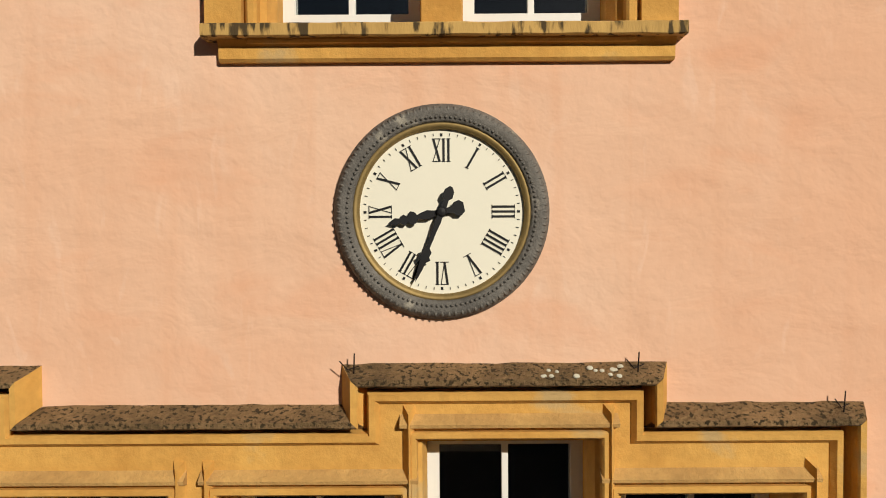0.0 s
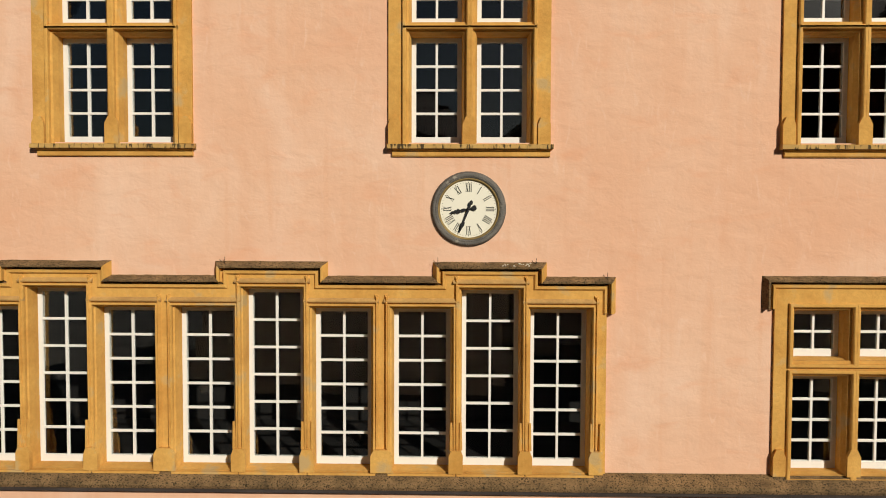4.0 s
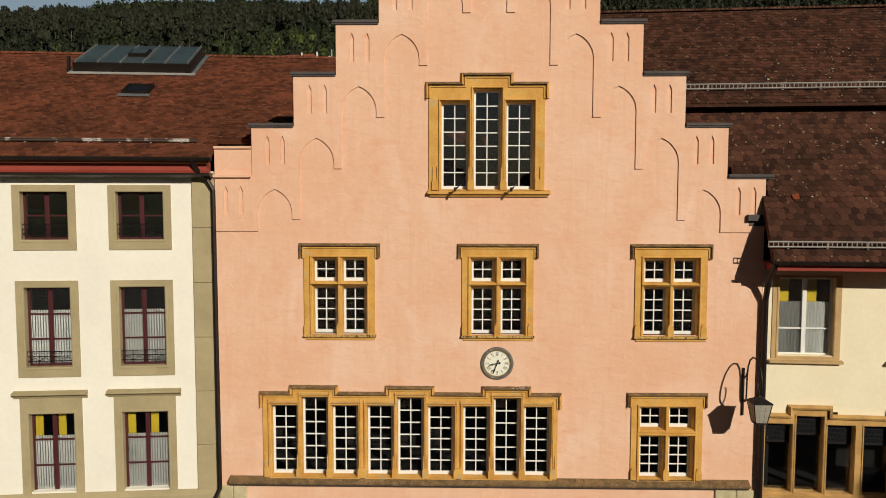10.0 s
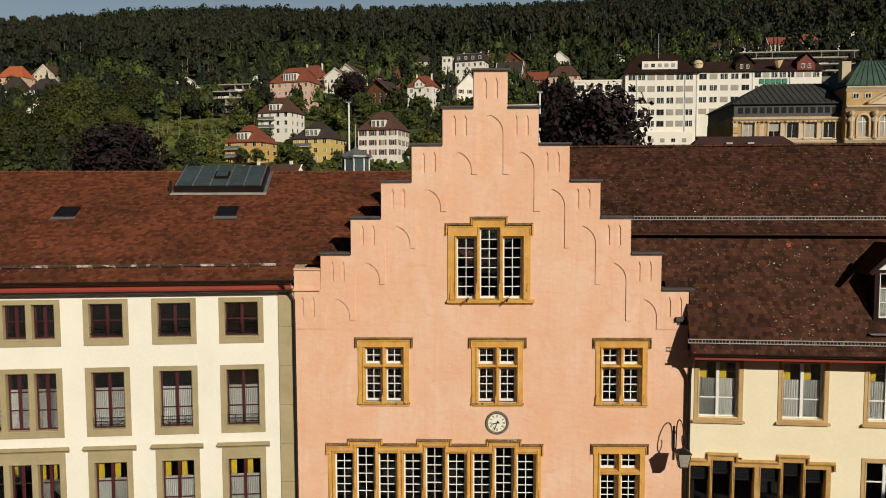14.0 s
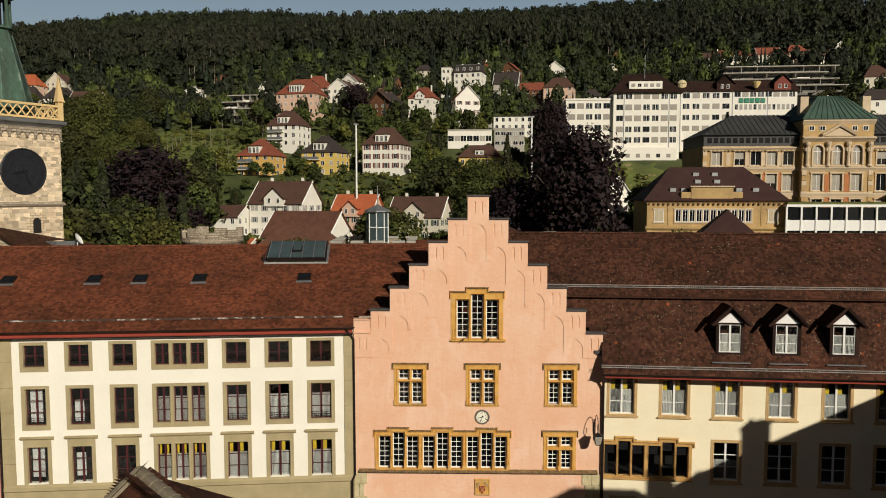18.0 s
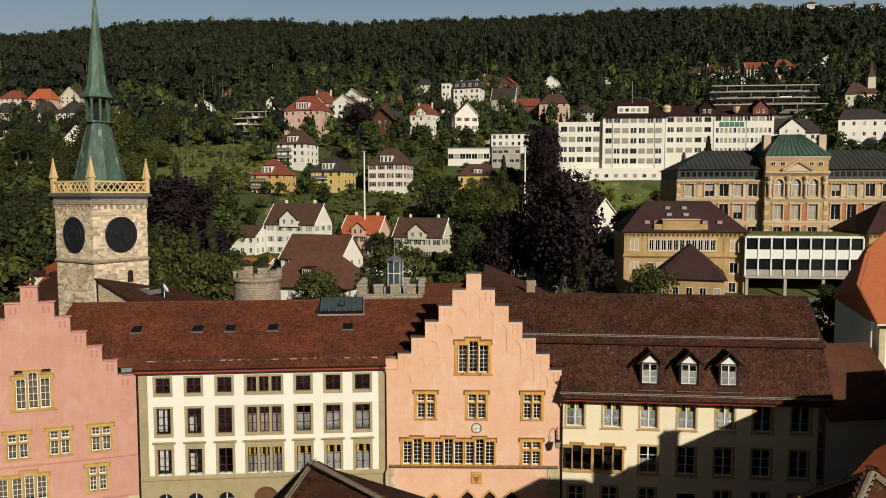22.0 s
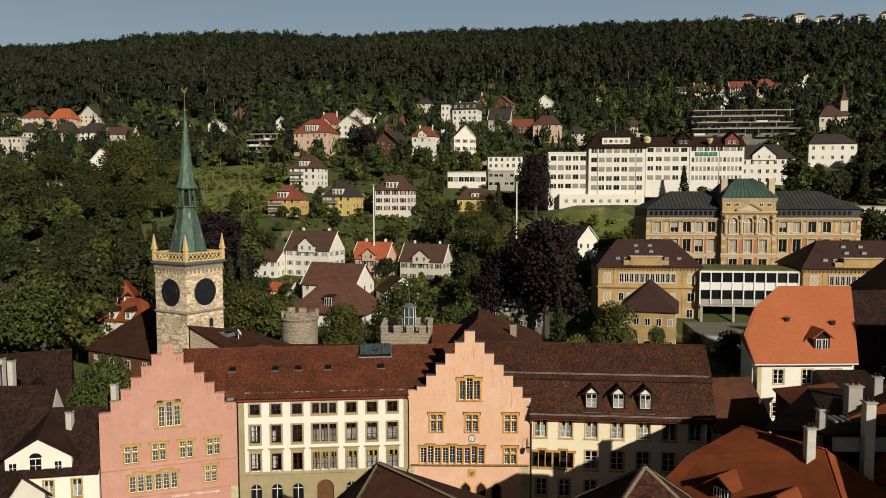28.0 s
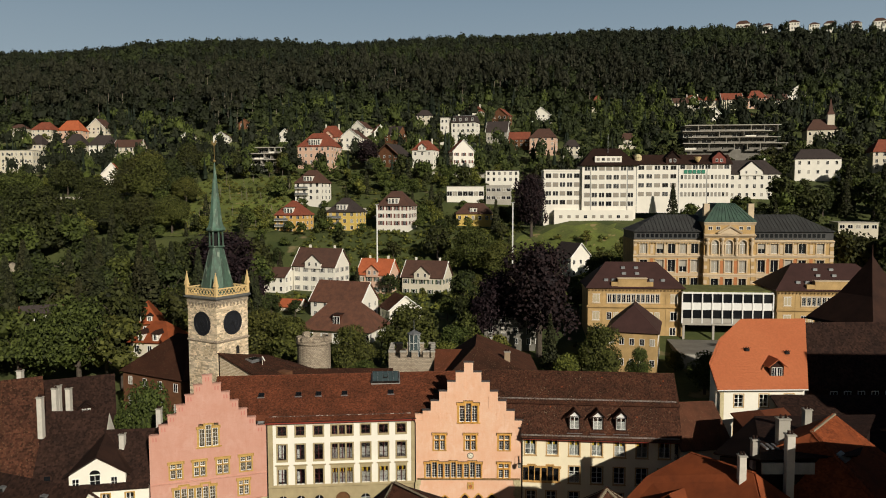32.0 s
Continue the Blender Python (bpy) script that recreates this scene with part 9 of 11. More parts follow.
# two lower wings with hipped tiled roofs and the white glazed link between them
for (x, y, w, d, rot, lab) in ((41.6, 88.5, 22.2, 13.0, -4.0, "near school wing of yellow sandstone with a dark red hipped roof"), (86.2, 84.0, 26.0, 15.0, -4.0, "far school wing of yellow sandstone with a dark red hipped roof")):
    wg = thing("school_wing", lab, "school", pose(x, y, 8.0, 0, 0, rot), group="school wings")
    FOOT.append((x, y, 16, w))
    part("wall", boxes((-w / 2, w / 2, -d / 2, d / 2, -4, 10.6)), SAND, wg)
    bm = bmesh.new()
    roof_on(bm, "hip", w, d, 11.0, 16.4, 0.6)
    rf = part("roof", bm, mat("dark_red_roof", (0.058, 0.026, 0.022), 0.75, 0.2, 0.4, 9.0, 0.2) if "dark_red_roof" not in bpy.data.materials else bpy.data.materials["dark_red_roof"], wg, "dark red hipped roof")
    for z in (10.3, 5.8):
        bm = bmesh.new()
        prismx(bm, -w / 2 - 0.2, w / 2 + 0.2, [(-d / 2 - 0.1, z), (-d / 2 - 0.4, z + 0.3), (-d / 2 - 0.4, z + 0.5), (-d / 2, z + 0.7), (-d / 2, z)])
        part("cornice", bm, SAND, wg)
    part("attic_wall", boxes((-w * 0.18, w * 0.12, -d / 2 - 0.2, -d / 2 + 1.2, 11.0, 12.9)), SAND, wg)
    for i in range(11):
        put_window(wg, pose(-w * 0.27 + i * 1.12, -d / 2, 7.2), 0.9, 2.0, DARKGLASS, WHITE)
    for i in range(5):
        put_window(wg, pose(-w * 0.4 + i * w * 0.2, -d / 2, -0.6), 1.4, 1.9)
    for i in range(8):
        put_window(wg, pose(-w * 0.27 + i * 1.6, -d / 2, 3.0), 1.15, 1.9, BLINDCLOTH if i % 5 else DARKGLASS)
    for k in (-0.41, 0.41):
        put_window(wg, pose(w * k, -d / 2, 7.2), 1.6, 2.0, BLINDCLOTH)
        put_window(wg, pose(w * k, -d / 2, 3.0), 1.6, 2.0, BLINDCLOTH if k < 0 else DARKGLASS)
        for z in (7.2, 3.0):
            part("window_frame", boxes((w * k - 1.0, w * k + 1.0, -d / 2 - 0.10, -d / 2 - 0.002, z - 0.25, z - 0.02), (w * k - 1.0, w * k + 1.0, -d / 2 - 0.14, -d / 2 - 0.002, z + 2.02, z + 2.2)), SANDPALE, wg)
    part("window_frame", boxes((-w * 0.27 - 0.7, -w * 0.27 + 11.9, -d / 2 - 0.16, -d / 2 - 0.002, 6.95, 7.18), (-w * 0.27 - 0.7, -w * 0.27 + 11.9, -d / 2 - 0.16, -d / 2 - 0.002, 9.22, 9.45)), SANDPALE, wg, "pale stone band round a window row")
    for i in range(12):
        x = -w * 0.27 - 0.56 + i * 1.12
        part("window_post", boxes((x - 0.09, x + 0.09, -d / 2 - 0.14, -d / 2 - 0.002, 7.181, 9.219)), SANDPALE, wg)
    for s_ in (-1, 1):
        part("corner_strip", boxes((s_ * (w / 2 - 0.45) - 0.4, s_ * (w / 2 - 0.45) + 0.4, -d / 2 - 0.12, -d / 2 - 0.001, -3, 10.29)), SAND, wg)
        part("corner_strip", boxes((s_ * w * 0.335 - 0.25, s_ * w * 0.335 + 0.25, -d / 2 - 0.08, -d / 2 - 0.001, -3, 10.29)), SAND, wg)
    dent = shared(("dentil", 1), lambda b: box(b, -0.15, 0.15, -0.34, 0.0, 0, 0.30), SANDSHADE)
    for i in range(int(w / 0.8)):
        put("dentil", dent, wg, "", pose(-w / 2 + 0.4 + i * 0.8, -d / 2, 10.0))
    part("attic_cap", boxes((-w * 0.18 - 0.2, w * 0.12 + 0.2, -d / 2 - 0.4, -d / 2 + 1.3, 12.901, 13.1)), SANDPALE, wg)
    for a, b in ((-w * 0.25, -w * 0.18 - 0.01), (w * 0.12 + 0.01, w * 0.19)):
        part("attic_wall", boxes((a, b, -d / 2 - 0.1, -d / 2 + 1.0, 11.0, 12.1)), SAND, wg)
    for i in range(4):
        put_window(wg, side_pose(1, w, d) @ pose(-4 + i * 2.7, 0, 7.2), 1.2, 2.0)
        put_window(wg, side_pose(1, w, d) @ pose(-4 + i * 2.7, 0, 2.8), 1.2, 2.0)
    for k, t in ((-0.32, 0.25), (-0.24, 0.25), (-0.12, 0.5), (-0.12, 0.72), (0.02, 0.5), (0.02, 0.72), (0.16, 0.25), (0.28, 0.25)):
        y0 = -d / 2 - 0.6 + (d / 2 + 0.6) * t
        part("skylight", boxes((w * k, w * k + 0.95, y0, y0 + 0.7, 10.75 + 5.6 * t, 11.35 + 5.6 * t)), ZINC, rf)
bridge = thing("glazed_link", "white framed glazed link building on concrete posts with a planted roof", "school", pose(51.6, 79.5, 8.0, 0, 0, -4.5))
BW = 20.6
part("core", boxes((0.3, BW - 0.3, 0.3, 7, 2.8, 9.6)), DARKGLASS, bridge)
part("roof_slab", boxes((0, BW, 0, 7.4, 9.7, 10.1)), WHITE, bridge)
part("planted_roof", boxes((0.2, BW - 0.2, 0.3, 12, 10.11, 10.4)), GREENROOF, bridge, "planted green roof")
part("floor_slab", boxes((0, BW, 0, 7.4, 2.3, 2.75)), CONCRETE, bridge)
for i in range(10):
    x = BW * i / 9
    part("fin", boxes((x - 0.13, x + 0.13, -0.1, 0.3, 2.76, 9.69)), WHITE, bridge)
for i in range(9):
    x = BW * i / 9
    part("spandrel", boxes((x + 0.14, x + BW / 9 - 0.14, 0.05, 0.28, 5.9, 7.6)), WHITE, bridge, "white spandrel panel")
    part("lower_panel", boxes((x + 0.14, x + BW / 9 - 0.14, 0.05, 0.28, 2.8, 3.9)), CONCRETE, bridge)
for x in (0.5, 7.3, 14.0, 20.0):
    part("post", boxes((x - 0.25, x + 0.25, 0.3, 0.8, -4.0, 2.29)), CONCRETE, bridge)
# near-black sheet paints the shade underneath the link
part("back_wall", boxes((0, BW, 6.5, 7.0, -4, 2.29)), ROOM, bridge)
FOOT.append((61, 82, 14, 22))
tf_ = thing("terrace_floor", "pale paved forecourt under the glazed link", "terrace", pose(46.5, 63.6, 0, 0, 0, -6))
part("paving", boxes((0.0, 27.0, 0.0, 16.0, 2.0, 6.9)), GREYCONC, tf_)
tw_ = thing("terrace_wall", "pale stone terrace wall with broad steps", "wall", pose(46.5, 62.5, 0, 0, 0, -8))
part("wall", boxes((0, 20, 0, 1.0, 0, 7.0)), CONCRETE, tw_)
for i in range(6):
    part("step", boxes((2.0, 14.0, -0.6 * (6 - i), -0.6 * (5 - i) - 0.002, 0, 1.0 * (i + 1))), CONCRETE, tw_)
pv = villa(37.0, 65.4, 10.2, 14.6, 8.6, 13.4, "pyr", -17, SAND, bpy.data.materials["dark_red_roof"], 2, 5, "small sandstone pavilion with a dark red hipped roof", "pavilion", 4.2)

# ---- the white factory on the hill ----
fac = thing("factory", "large white factory with brown roofs and many window bands", "factory", pose(33.8, 203.0, 30.5, 0, 0, -2.0))
LBL = "white factory wall"
CREAMTOP = mat("cream_turret_render", (0.62, 0.52, 0.30), 0.9, 0.1, 0.5, 8.0, 0.2)
FOOT.append((52, 210, 26, 40))
FOOT.append((92, 210, 24, 40))


def facade_rows(parent, x0, x1, y, rows, n, w, h):
    """Rows of wide openings: most have their pale blinds down, the others show two dark lights."""
    for z in rows:
        for i in range(n):
            c = x0 + (x1 - x0) * (i + 0.5) / n
            if w < 1.4 or (i * 7 + int(z * 3)) % 5 in (0, 2, 3):
                put_window(parent, pose(c, y, z), w, h, BLIND if (i + int(z)) % 4 else DARKGLASS, ZINC)
            else:
                for q in (-1, 1):
                    put_window(parent, pose(c + q * w * 0.25, y, z), w * 0.44, h, DARKGLASS, ZINC)


BLIND = mat("beige_window_blind", (0.34, 0.30, 0.235), 0.4, 0.2, 0.6, 10.0, 0.0, spec=0.4)
p1_ = part("wall", boxes((0, 15.0, 0, 12, -2, 19.6)), WHITEWALL, fac, LBL)
part("parapet", boxes((-0.2, 15.0, -0.2, 12.2, 19.61, 20.2)), WHITEWALL, fac)
facade_rows(p1_, 0.5, 14.5, 0, (16.9, 13.4, 9.9, 6.4), 5, 2.2, 1.8)
part("base_wall", boxes((4, 35.0, -3.0, -0.01, -3, 4.2)), WHITEWALL, fac)
facade_rows(fac, 5, 34, -3.0, (1.0,), 9, 1.3, 1.2)
p2_ = part("wall", boxes((15.01, 36.0, -1.5, 13, -2, 22.0)), WHITEWALL, fac, LBL)
facade_rows(p2_, 15.6, 35.4, -1.5, (19.7, 16.2, 12.7, 9.2, 5.8), 7, 2.2, 1.8)
bm = bmesh.new()
rk = bmesh.new()
roof_on(rk, "hip", 22.0, 15.0, 22.1, 28.8, 0.7)
join(bm, rk, pose(25.5, 5.7, 0))
p3_ = part("roof", bm, TILEDARK, fac, "brown hipped factory roof")
dmr = part("roof_dormer", boxes((20.0, 30.5, -1.0, 4, 23.0, 25.4)), WHITEWALL, p3_)
facade_rows(dmr, 20.3, 30.2, -1.0, (23.6,), 5, 1.2, 1.1)
bm = bmesh.new()
tube(bm, [(25.8, 3.5, 27), (25.8, 3.5, 34.5)], 0.09, 6)
part("flag_mast", bm, ZINC, p3_)
bm = bmesh.new()
lathe(bm, [(1.5, 0), (1.5, 2.4), (1.7, 2.5), (1.3, 3.3), (0.5, 3.8), (0, 3.85)], 12, pose(37.6, 3.0, 22.5))
part("stair_turret", bm, CREAMTOP, fac, "small round stair turret")
p4_ = part("wall", boxes((36.01, 73.2, 0, 13, 3, 22.3)), WHITEWALL, fac, LBL)
facade_rows(p4_, 36.8, 52.5, 0, (20.0, 16.6, 13.1, 9.6), 5, 2.3, 1.7)
facade_rows(p4_, 53.5, 72.6, 0, (16.3, 12.9, 9.5), 13, 0.95, 1.7)
facade_rows(p4_, 53.3, 72.8, 0, (20.3,), 8, 2.0, 1.7)
for x in (36.6, 53.0, 64.0):
    part("downpipe", boxes((x - 0.09, x + 0.09, -0.18, -0.004, 3, 22.1)), ZINC, p4_)
for x in (18.4, 32.7):
    part("downpipe", boxes((x - 0.09, x + 0.09, -1.68, -1.504, 3, 21.9)), ZINC, p2_)
part("cornice", boxes((15.0, 36.1, -1.75, -1.503, 21.6, 21.99)), WHITEWALL, p2_)
bm = bmesh.new()
slab(bm, [(36.0, -0.6, 22.2), (73.8, -0.6, 22.2), (73.8, 5.5, 26.2), (36.0, 5.5, 26.2)], 0.15)
slab(bm, [(73.8, 13.6, 22.2), (36.0, 13.6, 22.2), (36.0, 5.5, 26.2), (73.8, 5.5, 26.2)], 0.15)
p5_ = part("roof", bm, TILEDARK, fac, "brown tiled factory roof")
RUST = mat("rust_red_boarding", (0.20, 0.05, 0.035), 0.8, 0.15, 1.0, 10.0, 0.2)
for c in (50.5, 68.5):
    skin = RUST if c > 60 else TILEDARK
    d_ = part("gabled_dormer", boxes((c - 2.6, c + 2.6, -0.2, 5, 22.4, 24.6)), skin, p5_)
    bm = bmesh.new()
    prism(bm, [(c - 2.6, 24.6), (c + 2.6, 24.6), (c, 27.0)], -0.2, 5)
    part("gable_top", bm, skin, d_)
    bm = bmesh.new()
    for s in (-1, 1):
        slab(bm, [(c, -0.7, 27.4), (c, 5.5, 27.4), (c + s * 3.1, 5.5, 24.4), (c + s * 3.1, -0.7, 24.4)][::s], 0.15)
    part("dormer_roof", bm, TILEDARK, d_)
    for s in (-0.9, 0.9):
        put_window(d_, pose(c + s, -0.2, 23.0), 0.9, 1.3)
# sign band and emblem as plain shapes
for k in range(5):
    part("sign_block", boxes((55.0 + k * 1.7, 56.35 + k * 1.7, -0.25, -0.05, 18.5, 19.95)), SIGNGREEN, fac, "plain green sign block")
bm = bmesh.new()
lathe(bm, [(0.5, 0), (0.9, 0.6), (1.5, 2.0), (1.2, 2.05), (0.6, 1.0), (0.0, 0.8)], 10, pose(60.0, -0.8, 23.0))
part("emblem", bm, GILT, fac, "plain gilt cup shaped emblem")


# ---- houses on the hillside ----
OCHREWALL = mat("ochre_render", (0.62, 0.38, 0.11), 0.9, 0.08, 0.4, 8.0, 0.2)
SUNWALL = mat("sun_yellow_render", (0.66, 0.47, 0.13), 0.9, 0.08, 0.4, 8.0, 0.2)
PINKWALL = mat("apricot_render", (0.66, 0.44, 0.32), 0.9, 0.08, 0.4, 8.0, 0.2)
CREAMWALL = mat("ivory_render", (0.66, 0.60, 0.47), 0.9, 0.08, 0.4, 8.0, 0.2)
BROWNR = mat("far_brown_tile", (0.105, 0.052, 0.036), 0.85, 0.22, 0.7, 6.0, 0.4, tint=(0.07, 0.038, 0.028))
REDR = mat("far_red_tile", (0.26, 0.075, 0.04), 0.85, 0.18, 0.7, 6.0, 0.4, tint=(0.17, 0.05, 0.03))
ORANGER = mat("far_orange_tile", (0.46, 0.125, 0.05), 0.85, 0.15, 0.7, 6.0, 0.4, tint=(0.36, 0.09, 0.035))
OLDBROWN = mat("old_far_tile", (0.155, 0.066, 0.040), 0.85, 0.25, 0.7, 6.0, 0.4, tint=(0.085, 0.042, 0.028))
DARKR = mat("far_dark_tile", (0.055, 0.042, 0.038), 0.8, 0.2, 0.7, 6.0, 0.3)
REDSH = mat("red_shutter_paint", (0.17, 0.06, 0.045), 0.7, 0.1, 2.0, 20.0, 0.1)
GREYSH = mat("grey_shutter_paint", (0.36, 0.35, 0.32), 0.7, 0.1, 2.0, 20.0, 0.1)
GREENSH = mat("green_shutter_paint", (0.07, 0.10, 0.06), 0.7, 0.1, 2.0, 20.0, 0.1)

def turret(h):
    bm = bmesh.new()
    box(bm, 3.0, 6.6, -3.5, 0.2, 8, 17.5)
    tr = part("turret", bm, CREAMWALL, h)
    bm = bmesh.new()
    lathe(bm, [(2.9, 17.4), (1.6, 19.4), (0.25, 26.0), (0.0, 26.6)], 4, pose(4.8, -1.65, 0, 0, 0, 45))
    part("turret_roof", bm, BROWNR, tr)


villa(-67.9, 211.0, 12.0, 11.0, 7.4, 13.0, "pyr", -16, OCHREWALL, REDR, 3, 4, "ochre yellow villa with a red hipped roof and white dormer", extra=balconies, z=25.5)
villa(-46.6, 213.5, 12.6, 11.0, 8.2, 13.8, "pyr", -16, SUNWALL, DARKR, 3, 4, "bright yellow villa with a dark hipped roof and white dormer", extra=balconies, z=25.9)
villa(-25.4, 212.0, 13.2, 11.5, 9.0, 14.8, "hip", -14, WHITEWALL, BROWNR, 3, 4, "white villa with a brown hipped roof and red shutters", extra=dormer_front, shutter=REDSH, z=27.6)
villa(-67.4, 250.0, 13.0, 11.0, 8.6, 14.4, "hip", -16, WHITEWALL, BROWNR, 3, 4, "white villa with balconies and a brown hipped roof", extra=balconies, z=37.9)
villa(6.9, 224.0, 14.5, 9.0, 4.0, 8.2, "hip", -10, SUNWALL, BROWNR, 1, 5, "low yellow house with a brown hipped roof", extra=lambda h, w, d, he, hr: dormer_front(h, w, d, he, hr, 3.0), z=29.0)
villa(3.4, 251.5, 17.0, 8.0, 6.0, 6.2, "flat", -2, WHITEWALL, CONCRETE, 1, 7, "long flat-roofed white house with ribbon windows", z=38.4, ww=2.3, wh=2.2, glass=DARKGLASS)
villa(18.6, 250.0, 11.5, 8.0, 7.2, 7.4, "flat", -2, CONCRETE, CONCRETE, 2, 5, "grey flat-roofed house with wide windows", z=37.6, ww=1.8)
villa(22.5, 281.0, 16.5, 9.0, 6.0, 6.4, "flat", -6, WHITEWALL, DARKR, 2, 6, "white house with a nearly flat dark roof", z=46.6)
villa(-76.2, 317.0, 19.5, 15.0, 10.5, 18.0, "hip", -14, PINKWALL, REDR, 3, 6, "large apricot villa with a red hipped roof", extra=dormer_front, z=56.8, shutter=None)
villa(-62.0, 352.0, 14.0, 11.0, 6.4, 11.6, "gablef", -16, WHITEWALL, BROWNR, 2, 4, "white gabled house with a brown roof", z=68.2)
villa(-35.9, 318.5, 15.0, 11.0, 5.4, 11.4, "gablef", -30, TIMBER, DARKR, 2, 4, "brown timber chalet with a wide dark roof", z=57.4, ov=1.2)
villa(-17.7, 316.0, 12.0, 10.0, 8.8, 14.0, "hip", -18, WHITEWALL, REDR, 2, 3, "white house with a red half-hipped roof", extra=front_gable, z=56.6)
villa(2.2, 316.0, 12.0, 9.0, 8.0, 14.2, "gablef", 14, WHITEWALL, REDR, 2, 3, "white gabled house with a red roof", z=56.6, shutter=REDSH)
villa(5.1, 361.5, 15.0, 11.0, 13.0, 13.2, "flat", -16, WHITEWALL, DARKR, 4, 5, "tall white apartment villa with a dark mansard roof", extra=mansard, z=71.0)
villa(-7.2, 362.0, 5.0, 6.0, 15.6, 15.8, "flat", -12, WHITEWALL, CONCRETE, 4, 2, "narrow white tower house with a flat roof", z=71.5)
villa(25.2, 367.0, 13.0, 10.0, 6.0, 12.6, "gable", -14, CONCRETE, DARKR, 2, 4, "grey house with a dark gabled roof", z=73.2)
villa(30.4, 412.0, 11.0, 9.0, 6.4, 11.2, "gablef", -24, TIMBER, REDR, 2, 3, "timber house with a red roof", z=87.5)
villa(58.0, 419.0, 13.0, 10.0, 4.8, 10.0, "gablef", -10, WHITEWALL, BROWNR, 2, 4, "white house with a broad brown gable", z=90.0)
villa(50.5, 343.0, 15.0, 11.0, 8.2, 13.6, "hip", -14, PINKWALL, BROWNR, 3, 4, "apricot house with a brown hipped roof", z=65.6)
villa(-106.9, 374.0, 8.6, 8.0, 3.6, 7.2, "gablef", -10, WHITEWALL, BROWNR, 1, 3, "little white gabled house", z=74.8)
villa(-176.6, 284.0, 9.5, 9.0, 9.2, 15.0, "gablef", 16, WHITEWALL, ORANGER, 2, 3, "white house with a steep orange roof", z=42.2)
villa(-246.7, 323.0, 22.0, 11.0, 11.6, 11.8, "flat", -6, CREAMWALL, CONCRETE, 3, 8, "pale flat-roofed apartment house", z=54.0)
villa(-292.8, 402.0, 9.5, 8.0, 4.6, 7.4, "hip", 0, CREAMWALL, BROWNR, 2, 3, "pale house with a brown roof below the wood", z=81.0)
villa(-271.7, 395.0, 14.0, 10.0, 5.2, 10.4, "hip", -6, CREAMWALL, REDR, 2, 4, "pale house with a red brown roof below the wood", z=78.6)
villa(-251.6, 391.0, 15.5, 10.0, 6.0, 12.6, "hip", -6, PINKWALL, ORANGER, 2, 4, "house with a bright orange hipped roof below the wood", z=77.0)
villa(-238.0, 401.0, 13.0, 10.0, 4.8, 10.6, "gablef", -10, CREAMWALL, BROWNR, 2, 4, "pale gabled house with a brown roof", z=80.8)
villa(-260.3, 366.0, 10.0, 9.0, 4.0, 9.8, "hip", -4, CREAMWALL, DARKR, 1, 3, "low house with a dark hipped roof", z=68.4)
villa(-235.3, 364.0, 12.0, 9.0, 4.4, 11.0, "hip", -4, CREAMWALL, DARKR, 2, 3, "house with a dark hipped roof", z=67.6)
villa(-217.0, 361.0, 15.0, 9.0, 5.0, 11.0, "hip", -4, WHITEWALL, DARKR, 2, 4, "white house with a dark hipped roof", z=66.6)
villa(-196.0, 349.5, 16.0, 10.0, 6.8, 11.4, "gable", -4, CREAMWALL, BROWNR, 2, 5, "pale long house with a brown roof", z=62.6)
villa(-173.4, 386.0, 7.0, 7.0, 3.4, 5.8, "gablef", 0, WHITEWALL, BROWNR, 1, 2, "little white gabled house at the wood's edge", z=75.6)
villa(-149.3, 379.0, 10.0, 8.0, 3.2, 6.2, "gablef", 0, WHITEWALL, BROWNR, 1, 3, "little white gabled house at the wood's edge", z=74.4)
villa(131.2, 246.0, 25.0, 14.0, 11.4, 17.6, "hip", -8, WHITEWALL, DARKR, 3, 8, "white villa with dark hipped roof and middle gable", extra=front_gable, z=38.6)
villa(171.5, 268.0, 21.0, 12.0, 8.6, 13.2, "hip", -6, WHITEWALL, DARKR, 2, 5, "white villa with a dark hipped roof", z=49.2)
villa(150.0, 190.0, 14.0, 9.0, 3.0, 3.3, "flat", -8, CREAMWALL, CONCRETE, 1, 5, "low white flat-roofed pavilion", z=27.0, ww=1.8)
villa(211.0, 279.0, 14.0, 12.0, 9.8, 16.0, "hip", -8, CREAMWALL, REDR, 3, 4, "ivory villa with a red hipped roof", z=51.8)
villa(204.9, 331.5, 16.0, 12.0, 9.0, 15.2, "hip", -12, CREAMWALL, BROWNR, 2, 5, "ivory villa with a brown roof and slender turret", z=67.8, extra=lambda h, w, d, he, hr: turret(h))
villa(157.7, 430.0, 15.0, 9.0, 4.8, 8.6, "gable", -4, CREAMWALL, BROWNR, 2, 5, "pale house high on the slope", z=99.0)
villa(192.0, 434.0, 14.0, 9.0, 5.6, 10.4, "gable", -4, CREAMWALL, REDR, 2, 4, "pale house with a red roof high on the slope", z=101.0)
villa(210.0, 436.0, 13.0, 10.0, 8.0, 13.4, "hip", -4, PINKWALL, REDR, 3, 4, "apricot house with a red roof high on the slope", z=100.0)
villa(226.0, 440.0, 14.0, 9.0, 5.0, 9.4, "gable", -4, WHITEWALL, BROWNR, 2, 4, "white house with a brown roof high on the slope", z=102.0)
villa(252.0, 466.0, 14.0, 9.0, 5.0, 10.6, "gablef", -8, WHITEWALL, BROWNR, 2, 4, "white gabled house high on the slope", z=110.0)
villa(102.5, 453.0, 8.0, 8.0, 5.2, 10.4, "hip", -8, CREAMWALL, REDR, 2, 3, "small house with a red roof at the wood's edge", z=102.0)
